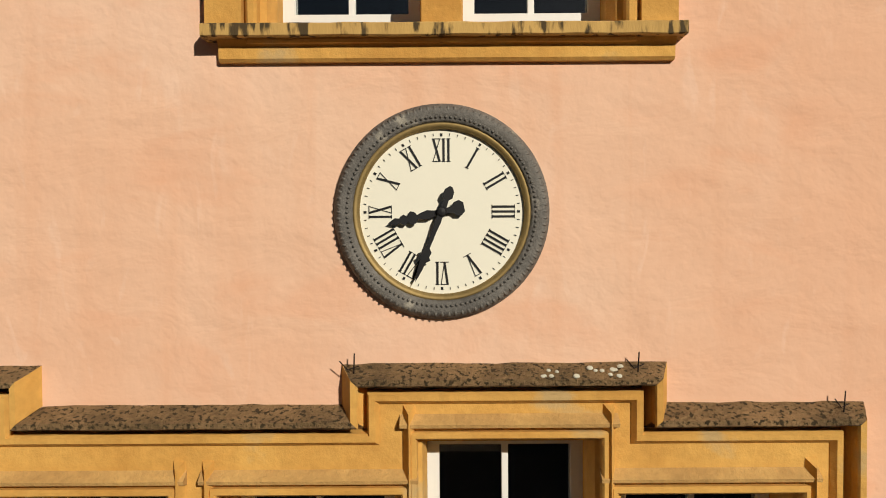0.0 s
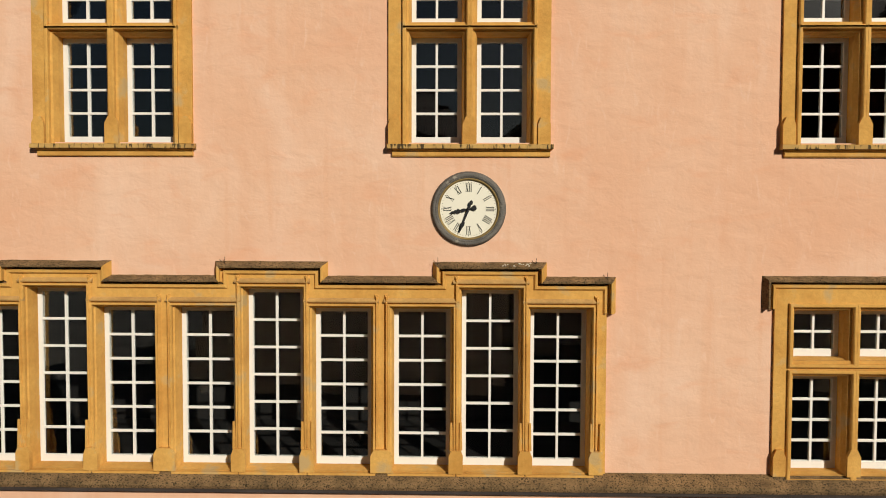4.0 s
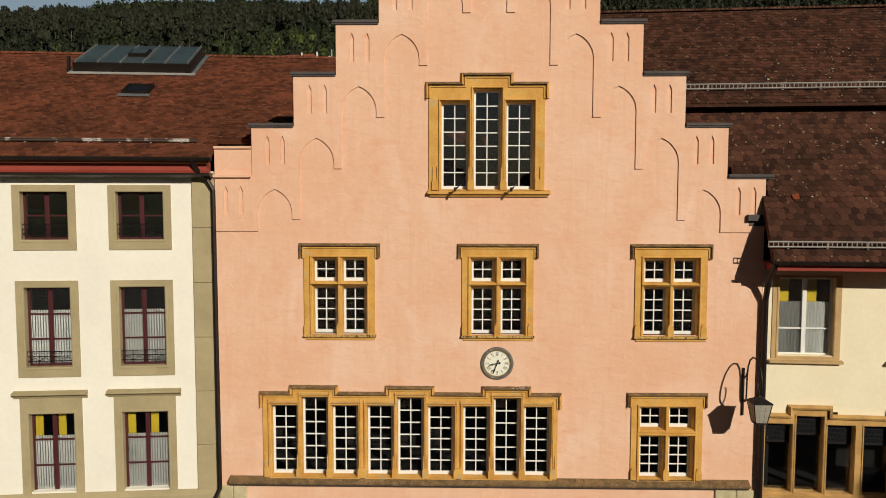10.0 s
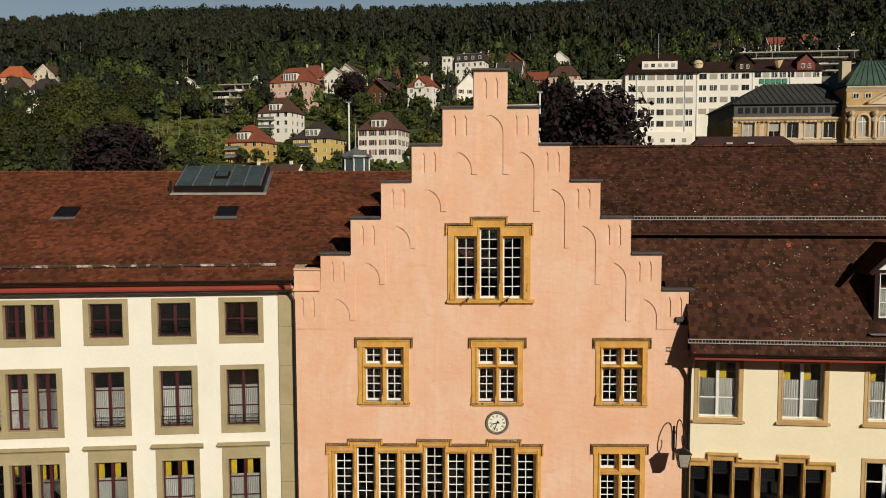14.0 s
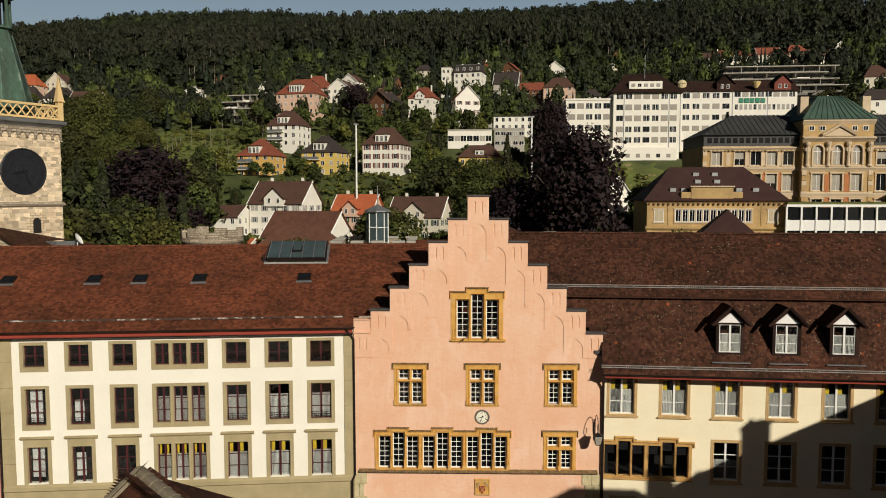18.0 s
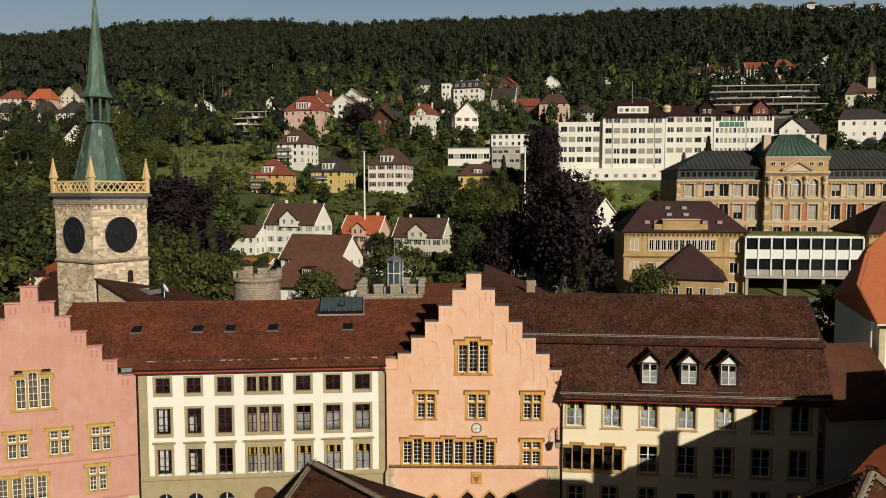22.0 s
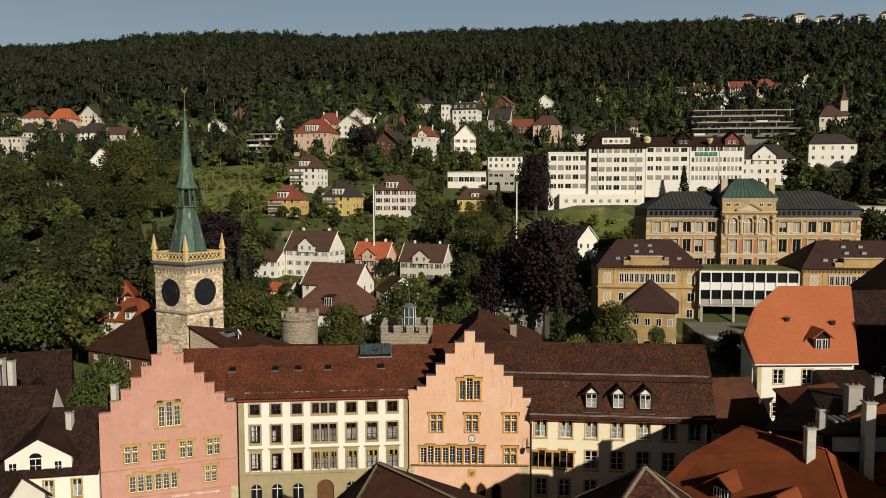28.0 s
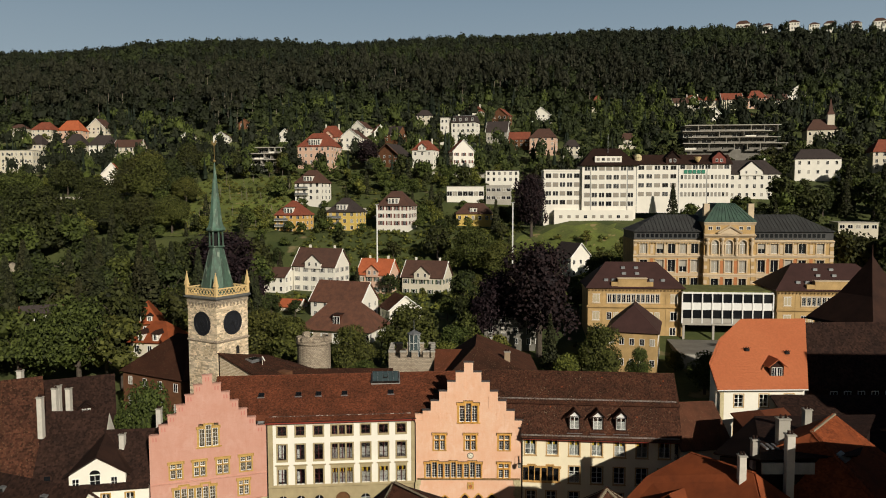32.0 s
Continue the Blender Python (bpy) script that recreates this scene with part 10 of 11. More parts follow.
for x, y, s in ((400.0, 960.0, 1.3), (392.0, 925.0, 0.8), (440.0, 975.0, 0.9), (456.0, 930.0, 1.0), (476.0, 980.0, 1.0), (498.0, 960.0, 0.9), (532.0, 985.0, 1.1), (548.0, 945.0, 0.9), (566.0, 920.0, 1.0), (588.0, 960.0, 1.2), (604.0, 985.0, 1.2), (556.0, 885.0, 0.9), (612.0, 940.0, 1.1), (628.0, 985.0, 1.2)):
    villa(x, y, 14 * s, 12, 10.5 * s, 14.5 * s, "hip", -20, WHITEWALL, BROWNR, 2, 4, "white house on the ridge beyond the wood", ww=1.6, wh=2.0, z=ground_at(x, y) + 3.5)


# smaller houses between the villas
for x, y, w, d, he, hr, kind, rot, wl, rf, fl, co, lab in (
        (-75.3, 353.4, 13.9, 11.1, 5.2, 11.8, "hip", -14, PINKWALL, REDR, 2, 5, "apricot house with a broad red hipped roof"),
        (-48.9, 375.7, 8.7, 6.9, 3.6, 8.3, "gablef", 20, WHITEWALL, REDR, 2, 3, "white house with a steep red gable"),
        (-21.9, 414.7, 10.2, 8.1, 4.7, 8.2, "hip", -12, CREAMWALL, DARKR, 2, 3, "pale house with a dark hipped roof"),
        (12.5, 432.4, 12.1, 9.7, 3.6, 7.7, "hip", -12, WHITEWALL, REDR, 2, 4, "white house with a red hipped roof"),
        (65.6, 334.5, 8.6, 6.9, 4.6, 8.0, "hip", -10, CREAMWALL, DARKR, 2, 3, "pale house with a dark roof between trees"),
        (37.4, 352.8, 11.7, 9.3, 4.1, 8.2, "gable", -12, TIMBER, REDR, 2, 4, "timber house with a red gabled roof"),
        (166.5, 437.9, 12.0, 9.6, 3.9, 7.3, "hip", -10, WHITEWALL, REDR, 2, 4, "white house with a red hipped roof below the wood"),
        (179.2, 439.0, 9.5, 7.6, 3.5, 6.5, "hip", -10, CREAMWALL, REDR, 2, 3, "ivory house with a red hipped roof below the wood"),
        (166.6, 397.0, 8.0, 6.4, 3.6, 6.8, "gablef", 10, WHITEWALL, BROWNR, 2, 2, "narrow white gabled house above the factory"),
        (100.5, 348.8, 10.4, 8.4, 3.5, 7.0, "hip", -10, CREAMWALL, BROWNR, 2, 4, "ivory house with a brown hipped roof above the factory"),
        (-143.9, 410.8, 8.0, 6.4, 2.0, 4.8, "gablef", 10, TIMBER, BROWNR, 1, 2, "small brown timber hut in the trees"),
        (-38.2, 366.8, 10.6, 8.5, 4.2, 8.5, "gable", -30, TIMBER, DARKR, 2, 3, "dark timber house with a wide roof"),
        (-61.7, 387.0, 11.2, 8.9, 3.3, 7.4, "gablef", -24, WHITEWALL, BROWNR, 2, 3, "white house with a steep brown gable"),
):
    villa(x, y, w, d, he + 0.8, hr + 1.2, kind, rot, wl, rf, fl, co, lab, sides=(0, 1), extra=front_gable if w > 11 and kind == "hip" else None)


# houses at the hill's foot
villa(-46.4, 153.0, 15.6, 10.0, 9.0, 14.6, "gable", -20, WHITEWALL, BROWNR, 3, 5, "white gabled house with a brown roof and closed shutters", extra=front_gable, z=8.6, shutter=GREYSH)
villa(-60.0, 151.0, 8.0, 8.0, 5.6, 8.4, "gable", -16, WHITEWALL, BROWNR, 2, 3, "small white house with a brown roof", z=8.6)
villa(-27.1, 151.0, 11.0, 9.0, 6.8, 11.6, "gable", -18, PINKWALL, ORANGER, 2, 4, "apricot house with an orange roof and cross gable", extra=front_gable, z=8.2, shutter=GREENSH)
villa(-10.8, 150.5, 14.0, 9.5, 6.6, 11.6, "gable", -18, CREAMWALL, BROWNR, 2, 5, "ivory house with a brown roof and cross gable", extra=front_gable, z=7.6, shutter=GREENSH)
villa(-33.5, 118.0, 16.5, 10.0, 5.2, 10.6, "gable", -24, WHITEWALL, OLDBROWN, 2, 5, "white house with a long brown roof", z=5.6)
villa(-29.5, 93.0, 17.0, 12.0, 4.2, 10.1, "hip", -16, WHITEWALL, OLDBROWN, 1, 5, "low house with a steep brown hipped roof", z=4.0, ov=1.2, extra=lambda h, w, d, he, hr: dormer_front(h, w, d, he, hr, 1.7, TILE))
villa(-17.0, 112.0, 9.0, 8.0, 4.0, 7.6, "gablef", 24, WHITEWALL, TILE, 1, 2, "small white gabled outbuilding with a brown roof", z=5.6)
villa(-51.5, 126.0, 9.0, 7.0, 2.6, 4.4, "gable", -14, CREAMWALL, ORANGER, 1, 2, "low shed with an orange roof", z=5.5)
villa(38.3, 160.0, 8.5, 10.0, 7.2, 11.8, "gablef", 30, WHITEWALL, DARKR, 2, 3, "white gabled house with a grey roof behind trees", z=12.8)
# darkened concrete paints the trees' shade onto these walls
villa(12.0, 84.0, 12.0, 9.0, 7.5, 11.0, "hip", -10, GREYCONC, DARKR, 3, 4, "grey house behind dark trees, shade put into its wall colour", z=5.0)


# houses under the big trees behind the bell tower
def tower_side_dormers(h, w, d, he, hr):
    for k in (-0.22, 0.16):
        dm = part("roof_dormer", boxes((w * k - 0.6, w * k + 0.6, -d / 2 - 0.1, 0.0, he + 0.1, he + 1.5)), WHITEWALL, h)
        bm = bmesh.new()
        prism(bm, [(w * k - 0.9, he + 1.45), (w * k + 0.9, he + 1.45), (w * k, he + 2.2)], -d / 2 - 0.4, 0.0)
        part("dormer_top", bm, TILEDARK, dm)
        put_window(dm, pose(w * k, -d / 2 - 0.1, he + 0.25), 0.7, 1.1)


villa(-61.2, 54.0, 8.4, 8.0, 10.2, 13.6, "hip", -10, CREAMWALL, TILERUST, 3, 3, "old house with a rusty orange hipped roof and two dormers", "town_house", 2.0, extra=tower_side_dormers)
# timber's dark brown paints the shadow lying on this wall
villa(-50.0, 36.0, 15.0, 13.5, 10.6, 16.4, "pyr", -28, TIMBER, TILE, 3, 4, "tall old house with a steep brown roof beside the bell tower", "town_house", 0.0)
chimney(-46.6, 33.0, 11.5, 17.6, 1.1, 0.8, WHITEWALL, "white rendered chimney on a steep brown roof")
villa(-75.5, 82.0, 6.2, 7.0, 7.0, 11.6, "hip", 12, TIMBER, TILERUST, 2, 3, "house with a steep red roof among dark trees", "town_house", 4.0, extra=tower_side_dormers)
villa(-94.5, 70.0, 7.6, 7.0, 8.4, 12.4, "gable", 24, TIMBER, DARKR, 2, 3, "brown timber chalet with balconies under tall trees", "chalet", 4.0, extra=balconies)
cliff = thing("rock_face", "pale jagged limestone rocks breaking out of the slope", "rock")
FOOT.append((-152.0, 172.0, 13, 24))
rr_ = random.Random(5)
for i in range(9):
    x, y = -164 + i * 2.9, 172 + rr_.uniform(-3, 3)
    bm = bmesh.new()
    bmesh.ops.create_icosphere(bm, subdivisions=2, radius=1.0)
    for v in bm.verts:
        v.co *= rr_.uniform(0.72, 1.2)
        v.co.x, v.co.y, v.co.z = v.co.x * 2.6 + x, v.co.y * 2.2 + y, v.co.z * rr_.uniform(2.6, 3.6) + ground_at(x, y) + 2.2
    part("rock", bm, mat("pale_limestone", (0.36, 0.31, 0.23), 0.95, 0.3, 0.5, 5.0, 0.6) if "pale_limestone" not in bpy.data.materials else bpy.data.materials["pale_limestone"], cliff)


# stepped terrace apartments
def terraces(x, y, z, w, n, rise, back, rot, label, name="terrace_apartments"):
    t = thing(name, label, "apartments", pose(x, y, z, 0, 0, rot))
    FOOT.append((x, y + back * n * 0.5, w * 0.42, w * 0.35))
    rt = random.Random(int(w))
    for k in range(n):
        a, b = -w / 2 + (k % 2) * 3.0 + rt.uniform(0, 2), w / 2 - (k % 3) * 3.0
        part("storey", boxes((a, b, back * k + 2.6, back * k + 14, rise * k - (11 if k == 0 else 0), rise * k + rise - 0.5)), GREYCONC, t)
        part("floor_band", boxes((a - 1, b + 1, back * k - 0.6, back * k + 14, rise * k + rise - 0.499, rise * k + rise - 0.1)), CONCRETE, t, "pale concrete balcony edge")
        m = max(4, int((b - a) / 6))
        for i in range(m):
            c0, c1 = a + (b - a) * i / m, a + (b - a) * (i + 0.86) / m
            if rt.random() < 0.75:
                part("parapet", boxes((c0, c1, back * k - 0.6, back * k - 0.35, rise * k - 0.1, rise * k + 0.85)), WHITEWALL if rt.random() < 0.3 else GREYCONC, t)
            put_window(t, pose((c0 + c1) / 2, back * k + 2.6, rise * k + 0.2), (b - a) / m * 0.78, rise * 0.62)
            if rt.random() < 0.5:
                part("divider", boxes((c1 + 0.1, c1 + 0.3, back * k - 0.5, back * k + 2.6, rise * k - 0.1, rise * k + rise - 0.5)), CONCRETE, t)
            if rt.random() < 0.35:
                part("awning", boxes((c0 + 0.3, c1 - 0.3, back * k + 0.6, back * k + 2.5, rise * k + rise - 0.75, rise * k + rise - 0.62)), PALEGLASS, t, "pale cloth awning")


terraces(-106.9, 306.0, 53.5, 19.0, 4, 3.4, 2.6, -8, "stepped concrete terrace apartments with planted balconies")
terraces(140.5, 286.0, 63.5, 51.0, 4, 3.4, 4.0, -4, "long stepped concrete terrace apartments half hidden by trees")
# stone walls, rocks and posts of the gardens
for x0, y0, x1, y1, h in ((-190, 276, -140, 278, 1.6), (-205, 268, -165, 270, 1.4), (-16, 296, 14, 296, 3.0), (-60, 240, -30, 238, 1.4), (60, 330, 110, 326, 2.0)):
    n = max(3, int(math.hypot(x1 - x0, y1 - y0) / 4))
    wl = thing("garden_wall", "rough pale garden wall on the slope", "wall")
    for i in range(n):
        xa, xb = x0 + (x1 - x0) * i / n, x0 + (x1 - x0) * (i + 1) / n
        yy = y0 + (y1 - y0) * i / n
        zz = ground_at((xa + xb) / 2, yy)
        part("wall_section", boxes((xa, xb, yy, yy + 0.6, zz - 2, zz + h)), CONCRETE, wl)
for x, y, zb, zt in ((-27.3, 150.0, 15.0, 37.5), (16.6, 140.0, 12.0, 38.2), (-78.0, 150.0, 10, 26.0)):
    ml = thing("light_mast", "tall pale steel light mast", "mast", pose(x, y, 0))
    bm = bmesh.new()
    tube(bm, [(0, 0, 5), (0, 0, zt)], [0.28, 0.20], 8)
    part("pole", bm, WHITE, ml)
    part("lamp_head", boxes((-0.6, 0.6, -0.3, 0.3, zt, zt + 0.3)), ZINC, ml)
# zigzag steps by the white villa
stp = thing("garden_stair", "long flight of pale steps down the garden slope", "stairs")
for i in range(22):
    x, y = -52 + i * 1.35, 246 - i * 1.15
    zz = ground_at(x, y)
    part("step", boxes((x - 0.9, x + 0.9, y - 0.8, y + 0.8, zz - 1, zz + 0.55)), CONCRETE, stp)


# ---- trees ----
def leaf_mat(name, color, dark, hue=0.25):
    m = bpy.data.materials.new(name)
    m.use_nodes = True
    N, L = m.node_tree.nodes, m.node_tree.links
    b = N["Principled BSDF"]
    b.inputs["Roughness"].default_value, b.inputs["Specular IOR Level"].default_value = 0.7, 0.2
    oi, ge = N.new("ShaderNodeObjectInfo"), N.new("ShaderNodeNewGeometry")
    ad, fr = N.new("ShaderNodeMath"), N.new("ShaderNodeMath")
    ad.operation, fr.operation = 'ADD', 'FRACT'
    L.new(oi.outputs["Random"], ad.inputs[0])
    L.new(ge.outputs["Random Per Island"], ad.inputs[1])
    L.new(ad.outputs[0], fr.inputs[0])
    n = N.new("ShaderNodeTexNoise")
    n.inputs["Scale"].default_value = 0.05
    co = N.new("ShaderNodeTexCoord")
    L.new(co.outputs["Object"], n.inputs["Vector"])
    r = N.new("ShaderNodeValToRGB")
    r.color_ramp.elements[0].color, r.color_ramp.elements[1].color = (*dark, 1), (*color, 1)
    L.new(fr.outputs[0], r.inputs[0])
    h = N.new("ShaderNodeHueSaturation")
    mr, m2 = N.new("ShaderNodeMapRange"), N.new("ShaderNodeMapRange")
    mr.inputs[3].default_value, mr.inputs[4].default_value = 0.5 - 0.022, 0.5 + 0.03
    m2.inputs[3].default_value, m2.inputs[4].default_value = 1 - hue, 1 + hue
    L.new(oi.outputs["Random"], mr.inputs[0])
    L.new(n.outputs["Fac"], m2.inputs[0])
    L.new(mr.outputs[0], h.inputs["Hue"])
    L.new(m2.outputs[0], h.inputs["Value"])
    L.new(r.outputs[0], h.inputs["Color"])
    L.new(h.outputs[0], b.inputs["Base Color"])
    t, mx = N.new("ShaderNodeBsdfTranslucent"), N.new("ShaderNodeMixShader")
    L.new(h.outputs[0], t.inputs[0])
    mx.inputs[0].default_value = 0.12
    L.new(b.outputs[0], mx.inputs[1])
    L.new(t.outputs[0], mx.inputs[2])
    L.new(mx.outputs[0], N["Material Output"].inputs[0])
    return m


LEAF = leaf_mat("summer_leaves", (0.112, 0.122, 0.027), (0.026, 0.031, 0.008))
LEAFLIGHT = leaf_mat("light_leaves", (0.18, 0.185, 0.036), (0.042, 0.050, 0.012))
LEAFDARK = leaf_mat("dark_leaves", (0.066, 0.073, 0.019), (0.014, 0.017, 0.006))
NEEDLE = leaf_mat("conifer_needles", (0.056, 0.058, 0.022), (0.013, 0.015, 0.007))
BEECH = leaf_mat("copper_beech_leaves", (0.034, 0.019, 0.020), (0.012, 0.008, 0.010), 0.2)
BARK = mat("grey_brown_bark", (0.10, 0.08, 0.06), 0.95, 0.3, 2.0, 14.0, 0.6)


def leafy(points, normals, size, rng):
    """Small bent leaf clumps at points, facing mostly outward."""
    n = len(points)
    d = normals + rng.normal(0, 0.55, (n, 3))
    d /= np.linalg.norm(d, axis=1)[:, None]
    a = np.cross(d, rng.normal(0, 1, (n, 3)))
    a /= np.linalg.norm(a, axis=1)[:, None]
    b = np.cross(d, a)
    s = size * rng.uniform(0.55, 1.35, (n, 1))
    p = points
    q = np.stack([p + a * s, p + b * s * 0.75 + d * s * 0.2, p - a * s * 0.9, p - b * s * 0.8 + d * s * 0.12], 1)
    return q.reshape(-1, 3), np.arange(4 * n).reshape(-1, 4)


def crown(rng, h, w, base, clumps, size, kind="broad"):
    """Leaf clumps of a crown, with an inner mass: vertices and faces."""
    V, F = [], []
    pts, nrm = [], []
    lobes = []
    if kind == "conifer":
        k = clumps
        t = rng.uniform(0, 1, k) ** 0.8
        ang = rng.uniform(0, math.tau, k)
        tier = 0.72 + 0.28 * np.abs(np.sin(t * 9 * math.pi))
        r = (1 - t) * w / 2 * tier * rng.uniform(0.75, 1.05, k) + 0.15
        pts = np.stack([np.cos(ang) * r, np.sin(ang) * r, base + (h - base) * t - r * 0.25], 1)
        nrm = np.stack([np.cos(ang), np.sin(ang), 0.35 + 0 * ang], 1)
        lobes = [((0, 0, base + (h - base) * q), w / 2 * (1 - q) * 0.62 + 0.1, 1.2) for q in (0.08, 0.28, 0.5, 0.72)]
    else:
        m = 11
        for i in range(m):
            a, u = rng.uniform(0, math.tau), rng.uniform(0, 1)
            z = base + (h - base) * (0.22 + 0.62 * u)
            spread = w / 2 * (0.62 if kind == "broad" else 0.5) * math.sqrt(max(1 - ((u - 0.35) / 0.8) ** 2, 0.05))
            lobes.append(((math.cos(a) * spread * rng.uniform(0.5, 1), math.sin(a) * spread * rng.uniform(0.5, 1), z), w * rng.uniform(0.17, 0.26), rng.uniform(0.8, 1.1)))
        lobes.append(((0, 0, base + (h - base) * 0.5), w * 0.30, 1.15))
        lobes.append(((0, 0, base + (h - base) * 0.82), w * 0.22, 0.9))
        per = clumps // len(lobes)
        for c, r, zz in lobes:
            d = rng.normal(0, 1, (per, 3))
            d[:, 2] = np.where(d[:, 2] < -0.4, -d[:, 2] * 0.5, d[:, 2])
            d /= np.linalg.norm(d, axis=1)[:, None]
            pts.append(np.array(c) + d * r * np.array([1, 1, zz]) * rng.uniform(0.82, 1.12, (per, 1)))
            nrm.append(d)
        pts, nrm = np.concatenate(pts), np.concatenate(nrm)
        if kind == "weeping":
            drop = rng.uniform(0, 1, len(pts)) ** 2 * (pts[:, 2] - base) * 0.45
            pts[:, 2] -= drop
    q, f = leafy(pts, nrm, size, rng)
    V.append(q)
    F += f.tolist()
    off = len(q)
    for c, r, zz in (lobes if kind == "conifer" else lobes[::2] + lobes[-1:]):
        t = bmesh.new()
        bmesh.ops.create_icosphere(t, subdivisions=1, radius=1.0)
        vv = np.array([v.co[:] for v in t.verts]) * rng.uniform(0.72, 0.98, (len(t.verts), 1)) * r * np.array([0.8, 0.8, 0.8 * zz]) + np.array(c)
        ff = [[v.index + off for v in fc.verts] for fc in t.faces]
        t.free()
        V.append(vv)
        F += ff
        off += len(vv)
    return np.concatenate(V), F


def trunk_mesh(h, r, limbs, rng, name="trunk"):
    bm = bmesh.new()
    tube(bm, [(0, 0, -1.0), (0.05 * h * 0.1, 0, h * 0.3), (0.1, 0.08, h * 0.62), (0.05, 0.1, h * 0.9)], [r * 1.25, r * 0.9, r * 0.55, r * 0.15], 8)
    for i in range(limbs):
        a = math.tau * i / limbs + rng.uniform(-0.3, 0.3)
        z = h * (0.3 + 0.35 * i / max(limbs, 1))
        ln = h * 0.28
        tube(bm, [(0, 0, z), (math.cos(a) * ln * 0.5, math.sin(a) * ln * 0.5, z + ln * 0.35), (math.cos(a) * ln, math.sin(a) * ln, z + ln * 0.85)], [r * 0.45, r * 0.3, r * 0.08], 5)
    return mesh_from(bm, name, BARK)


KINDS, COARSE = {}, {}


def tree_kind(key, kind, h, w, base, clumps, size, leaf, label, seed, limbs=5):
    rng = np.random.default_rng(seed)
    v, f = crown(rng, h, w, base, clumps, size, kind)
    if clumps < 700:
        COARSE[key] = (v, [tuple(q) for q in f])
        v, f = crown(np.random.default_rng(seed), h, w, base, int(clumps * 1.9), size * 0.74, kind)
    KINDS[key] = (trunk_mesh(h, h * 0.022 + 0.08, 0 if kind == "conifer" else limbs, rng), raw("crown", v, f, leaf), label, h, w)


def plant(key, x, y, scale=1.0, turn=0.0, wide=1.0, z=None, group="hillside trees"):
    tr, cr, label, h, w = KINDS[key]
    t = thing("tree", label, "tree", group=group)
    t.matrix_basis = pose(x, y, (ground_at(x, y) if z is None else z) - 0.2, 0, 0, turn) @ Matrix.Diagonal((scale * wide, scale * wide, scale, 1))
    put("trunk", tr, t)
    put("crown", cr, t)
    return t


GREEN_L = "leafy green broadleaf tree on the slope"
for i in range(3):
    tree_kind(("oak", i), "broad", 13, 11, 2.0, 620, 0.62, LEAF, GREEN_L, 10 + i)
    tree_kind(("lime", i), "broad", 12, 8.5, 1.6, 560, 0.52, LEAFLIGHT, "light green broadleaf tree in a garden", 20 + i)
    tree_kind(("dark", i), "broad", 15, 12, 1.5, 620, 0.68, LEAFDARK, "tall dark green broadleaf tree on the slope", 30 + i)
    tree_kind(("fir", i), "conifer", 17, 6.5, 1.2, 560, 0.55, NEEDLE, "slender dark green conifer on the slope", 40 + i)
tree_kind(("bigoak", 0), "broad", 17, 19, 2.0, 9000, 0.31, LEAF, "broad spreading green tree with a dense crown", 51, 7)
tree_kind(("bigdark", 0), "broad", 17, 18, 1.5, 5200, 0.42, LEAFDARK, "broad dark green tree with a dense crown", 52, 7)
tree_kind(("beech", 0), "weeping", 26, 20, 2.5, 7500, 0.42, BEECH, "huge dark copper beech with drooping branches", 61, 8)
tree_kind(("beech", 1), "broad", 18, 14, 2.0, 2600, 0.44, BEECH, "dark purple copper beech with a round crown", 62, 6)
tree_kind(("bright", 0), "broad", 9, 8, 1.2, 2200, 0.29, LEAFLIGHT, "small bright green tree in a garden", 71, 5)
tree_kind(("bushy", 0), "broad", 11, 11, 0.6, 6400, 0.215, LEAF, "bushy green tree behind the old town", 72, 5)

BIG = []


def big(key, x, y, s=1.0, turn=0.0, wide=1.0):
    BIG.append((x, y, KINDS[key][4] * s * wide * 0.5))
    plant(key, x, y, s, turn, wide, group="large trees")


big(("beech", 0), 17.5, 74.0, 1.03, 20)
big(("beech", 0), 8.5, 82.0, 0.72, 120)
big(("beech", 0), 28.0, 194.0, 0.98, 40, 0.85)
big(("beech", 0), -69.0, 121.0, 0.92, 10, 1.42)
big(("beech", 1), -48.0, 300.0, 1.05, 60)
big(("dark", 0), -101.0, 88.0, 1.1, 0)
big(("fir", 0), -84.0, 76.0, 1.15, 0, 1.5)
big(("fir", 1), -91.0, 84.0, 1.3, 50, 1.5)
big(("fir", 2), -79.0, 92.0, 1.2, 90, 1.5)
big(("dark", 1), -64.5, 74.0, 1.05, 30)
big(("dark", 2), -57.0, 68.0, 0.95, 130)
big(("bigdark", 0), -112.0, 92.0, 0.95, 70)
big(("bigoak", 0), -75.5, 49.0, 1.10, 220)
big(("bigoak", 0), -44.4, 8.0, 0.84, 220, 0.68)
big(("bushy", 0), -11.2, 62.0, 1.36, 0, 1.0)
big(("bushy", 0), -2.5, 66.0, 0.85, 90)
big(("bright", 0), -4.0, 56.0, 0.95, 150)
big(("bright", 0), 3.2, 62.0, 0.95, 10)
big(("bright", 0), 7.5, 58.0, 1.05, 60, 0.8)
big(("bright", 0), 20.5, 52.0, 0.8, 200)
big(("bushy", 0), 26.8, 53.0, 1.15, 70, 0.82)
big(("bushy", 0), 34.4, 51.0, 0.80, 120, 0.62)
big(("bushy", 0), 44.5, 60.5, 0.42, 10)
big(("bushy", 0), -36.0, 60.0, 1.15, 200)
big(("bushy", 0), -44.0, 66.0, 1.2, 20)
big(("bushy", 0), -23.0, 60.0, 1.0, 300)
big(("bushy", 0), -19.0, 50.0, 0.6, 250)
big(("bushy", 0), 47.0, 49.5, 0.78, 40)
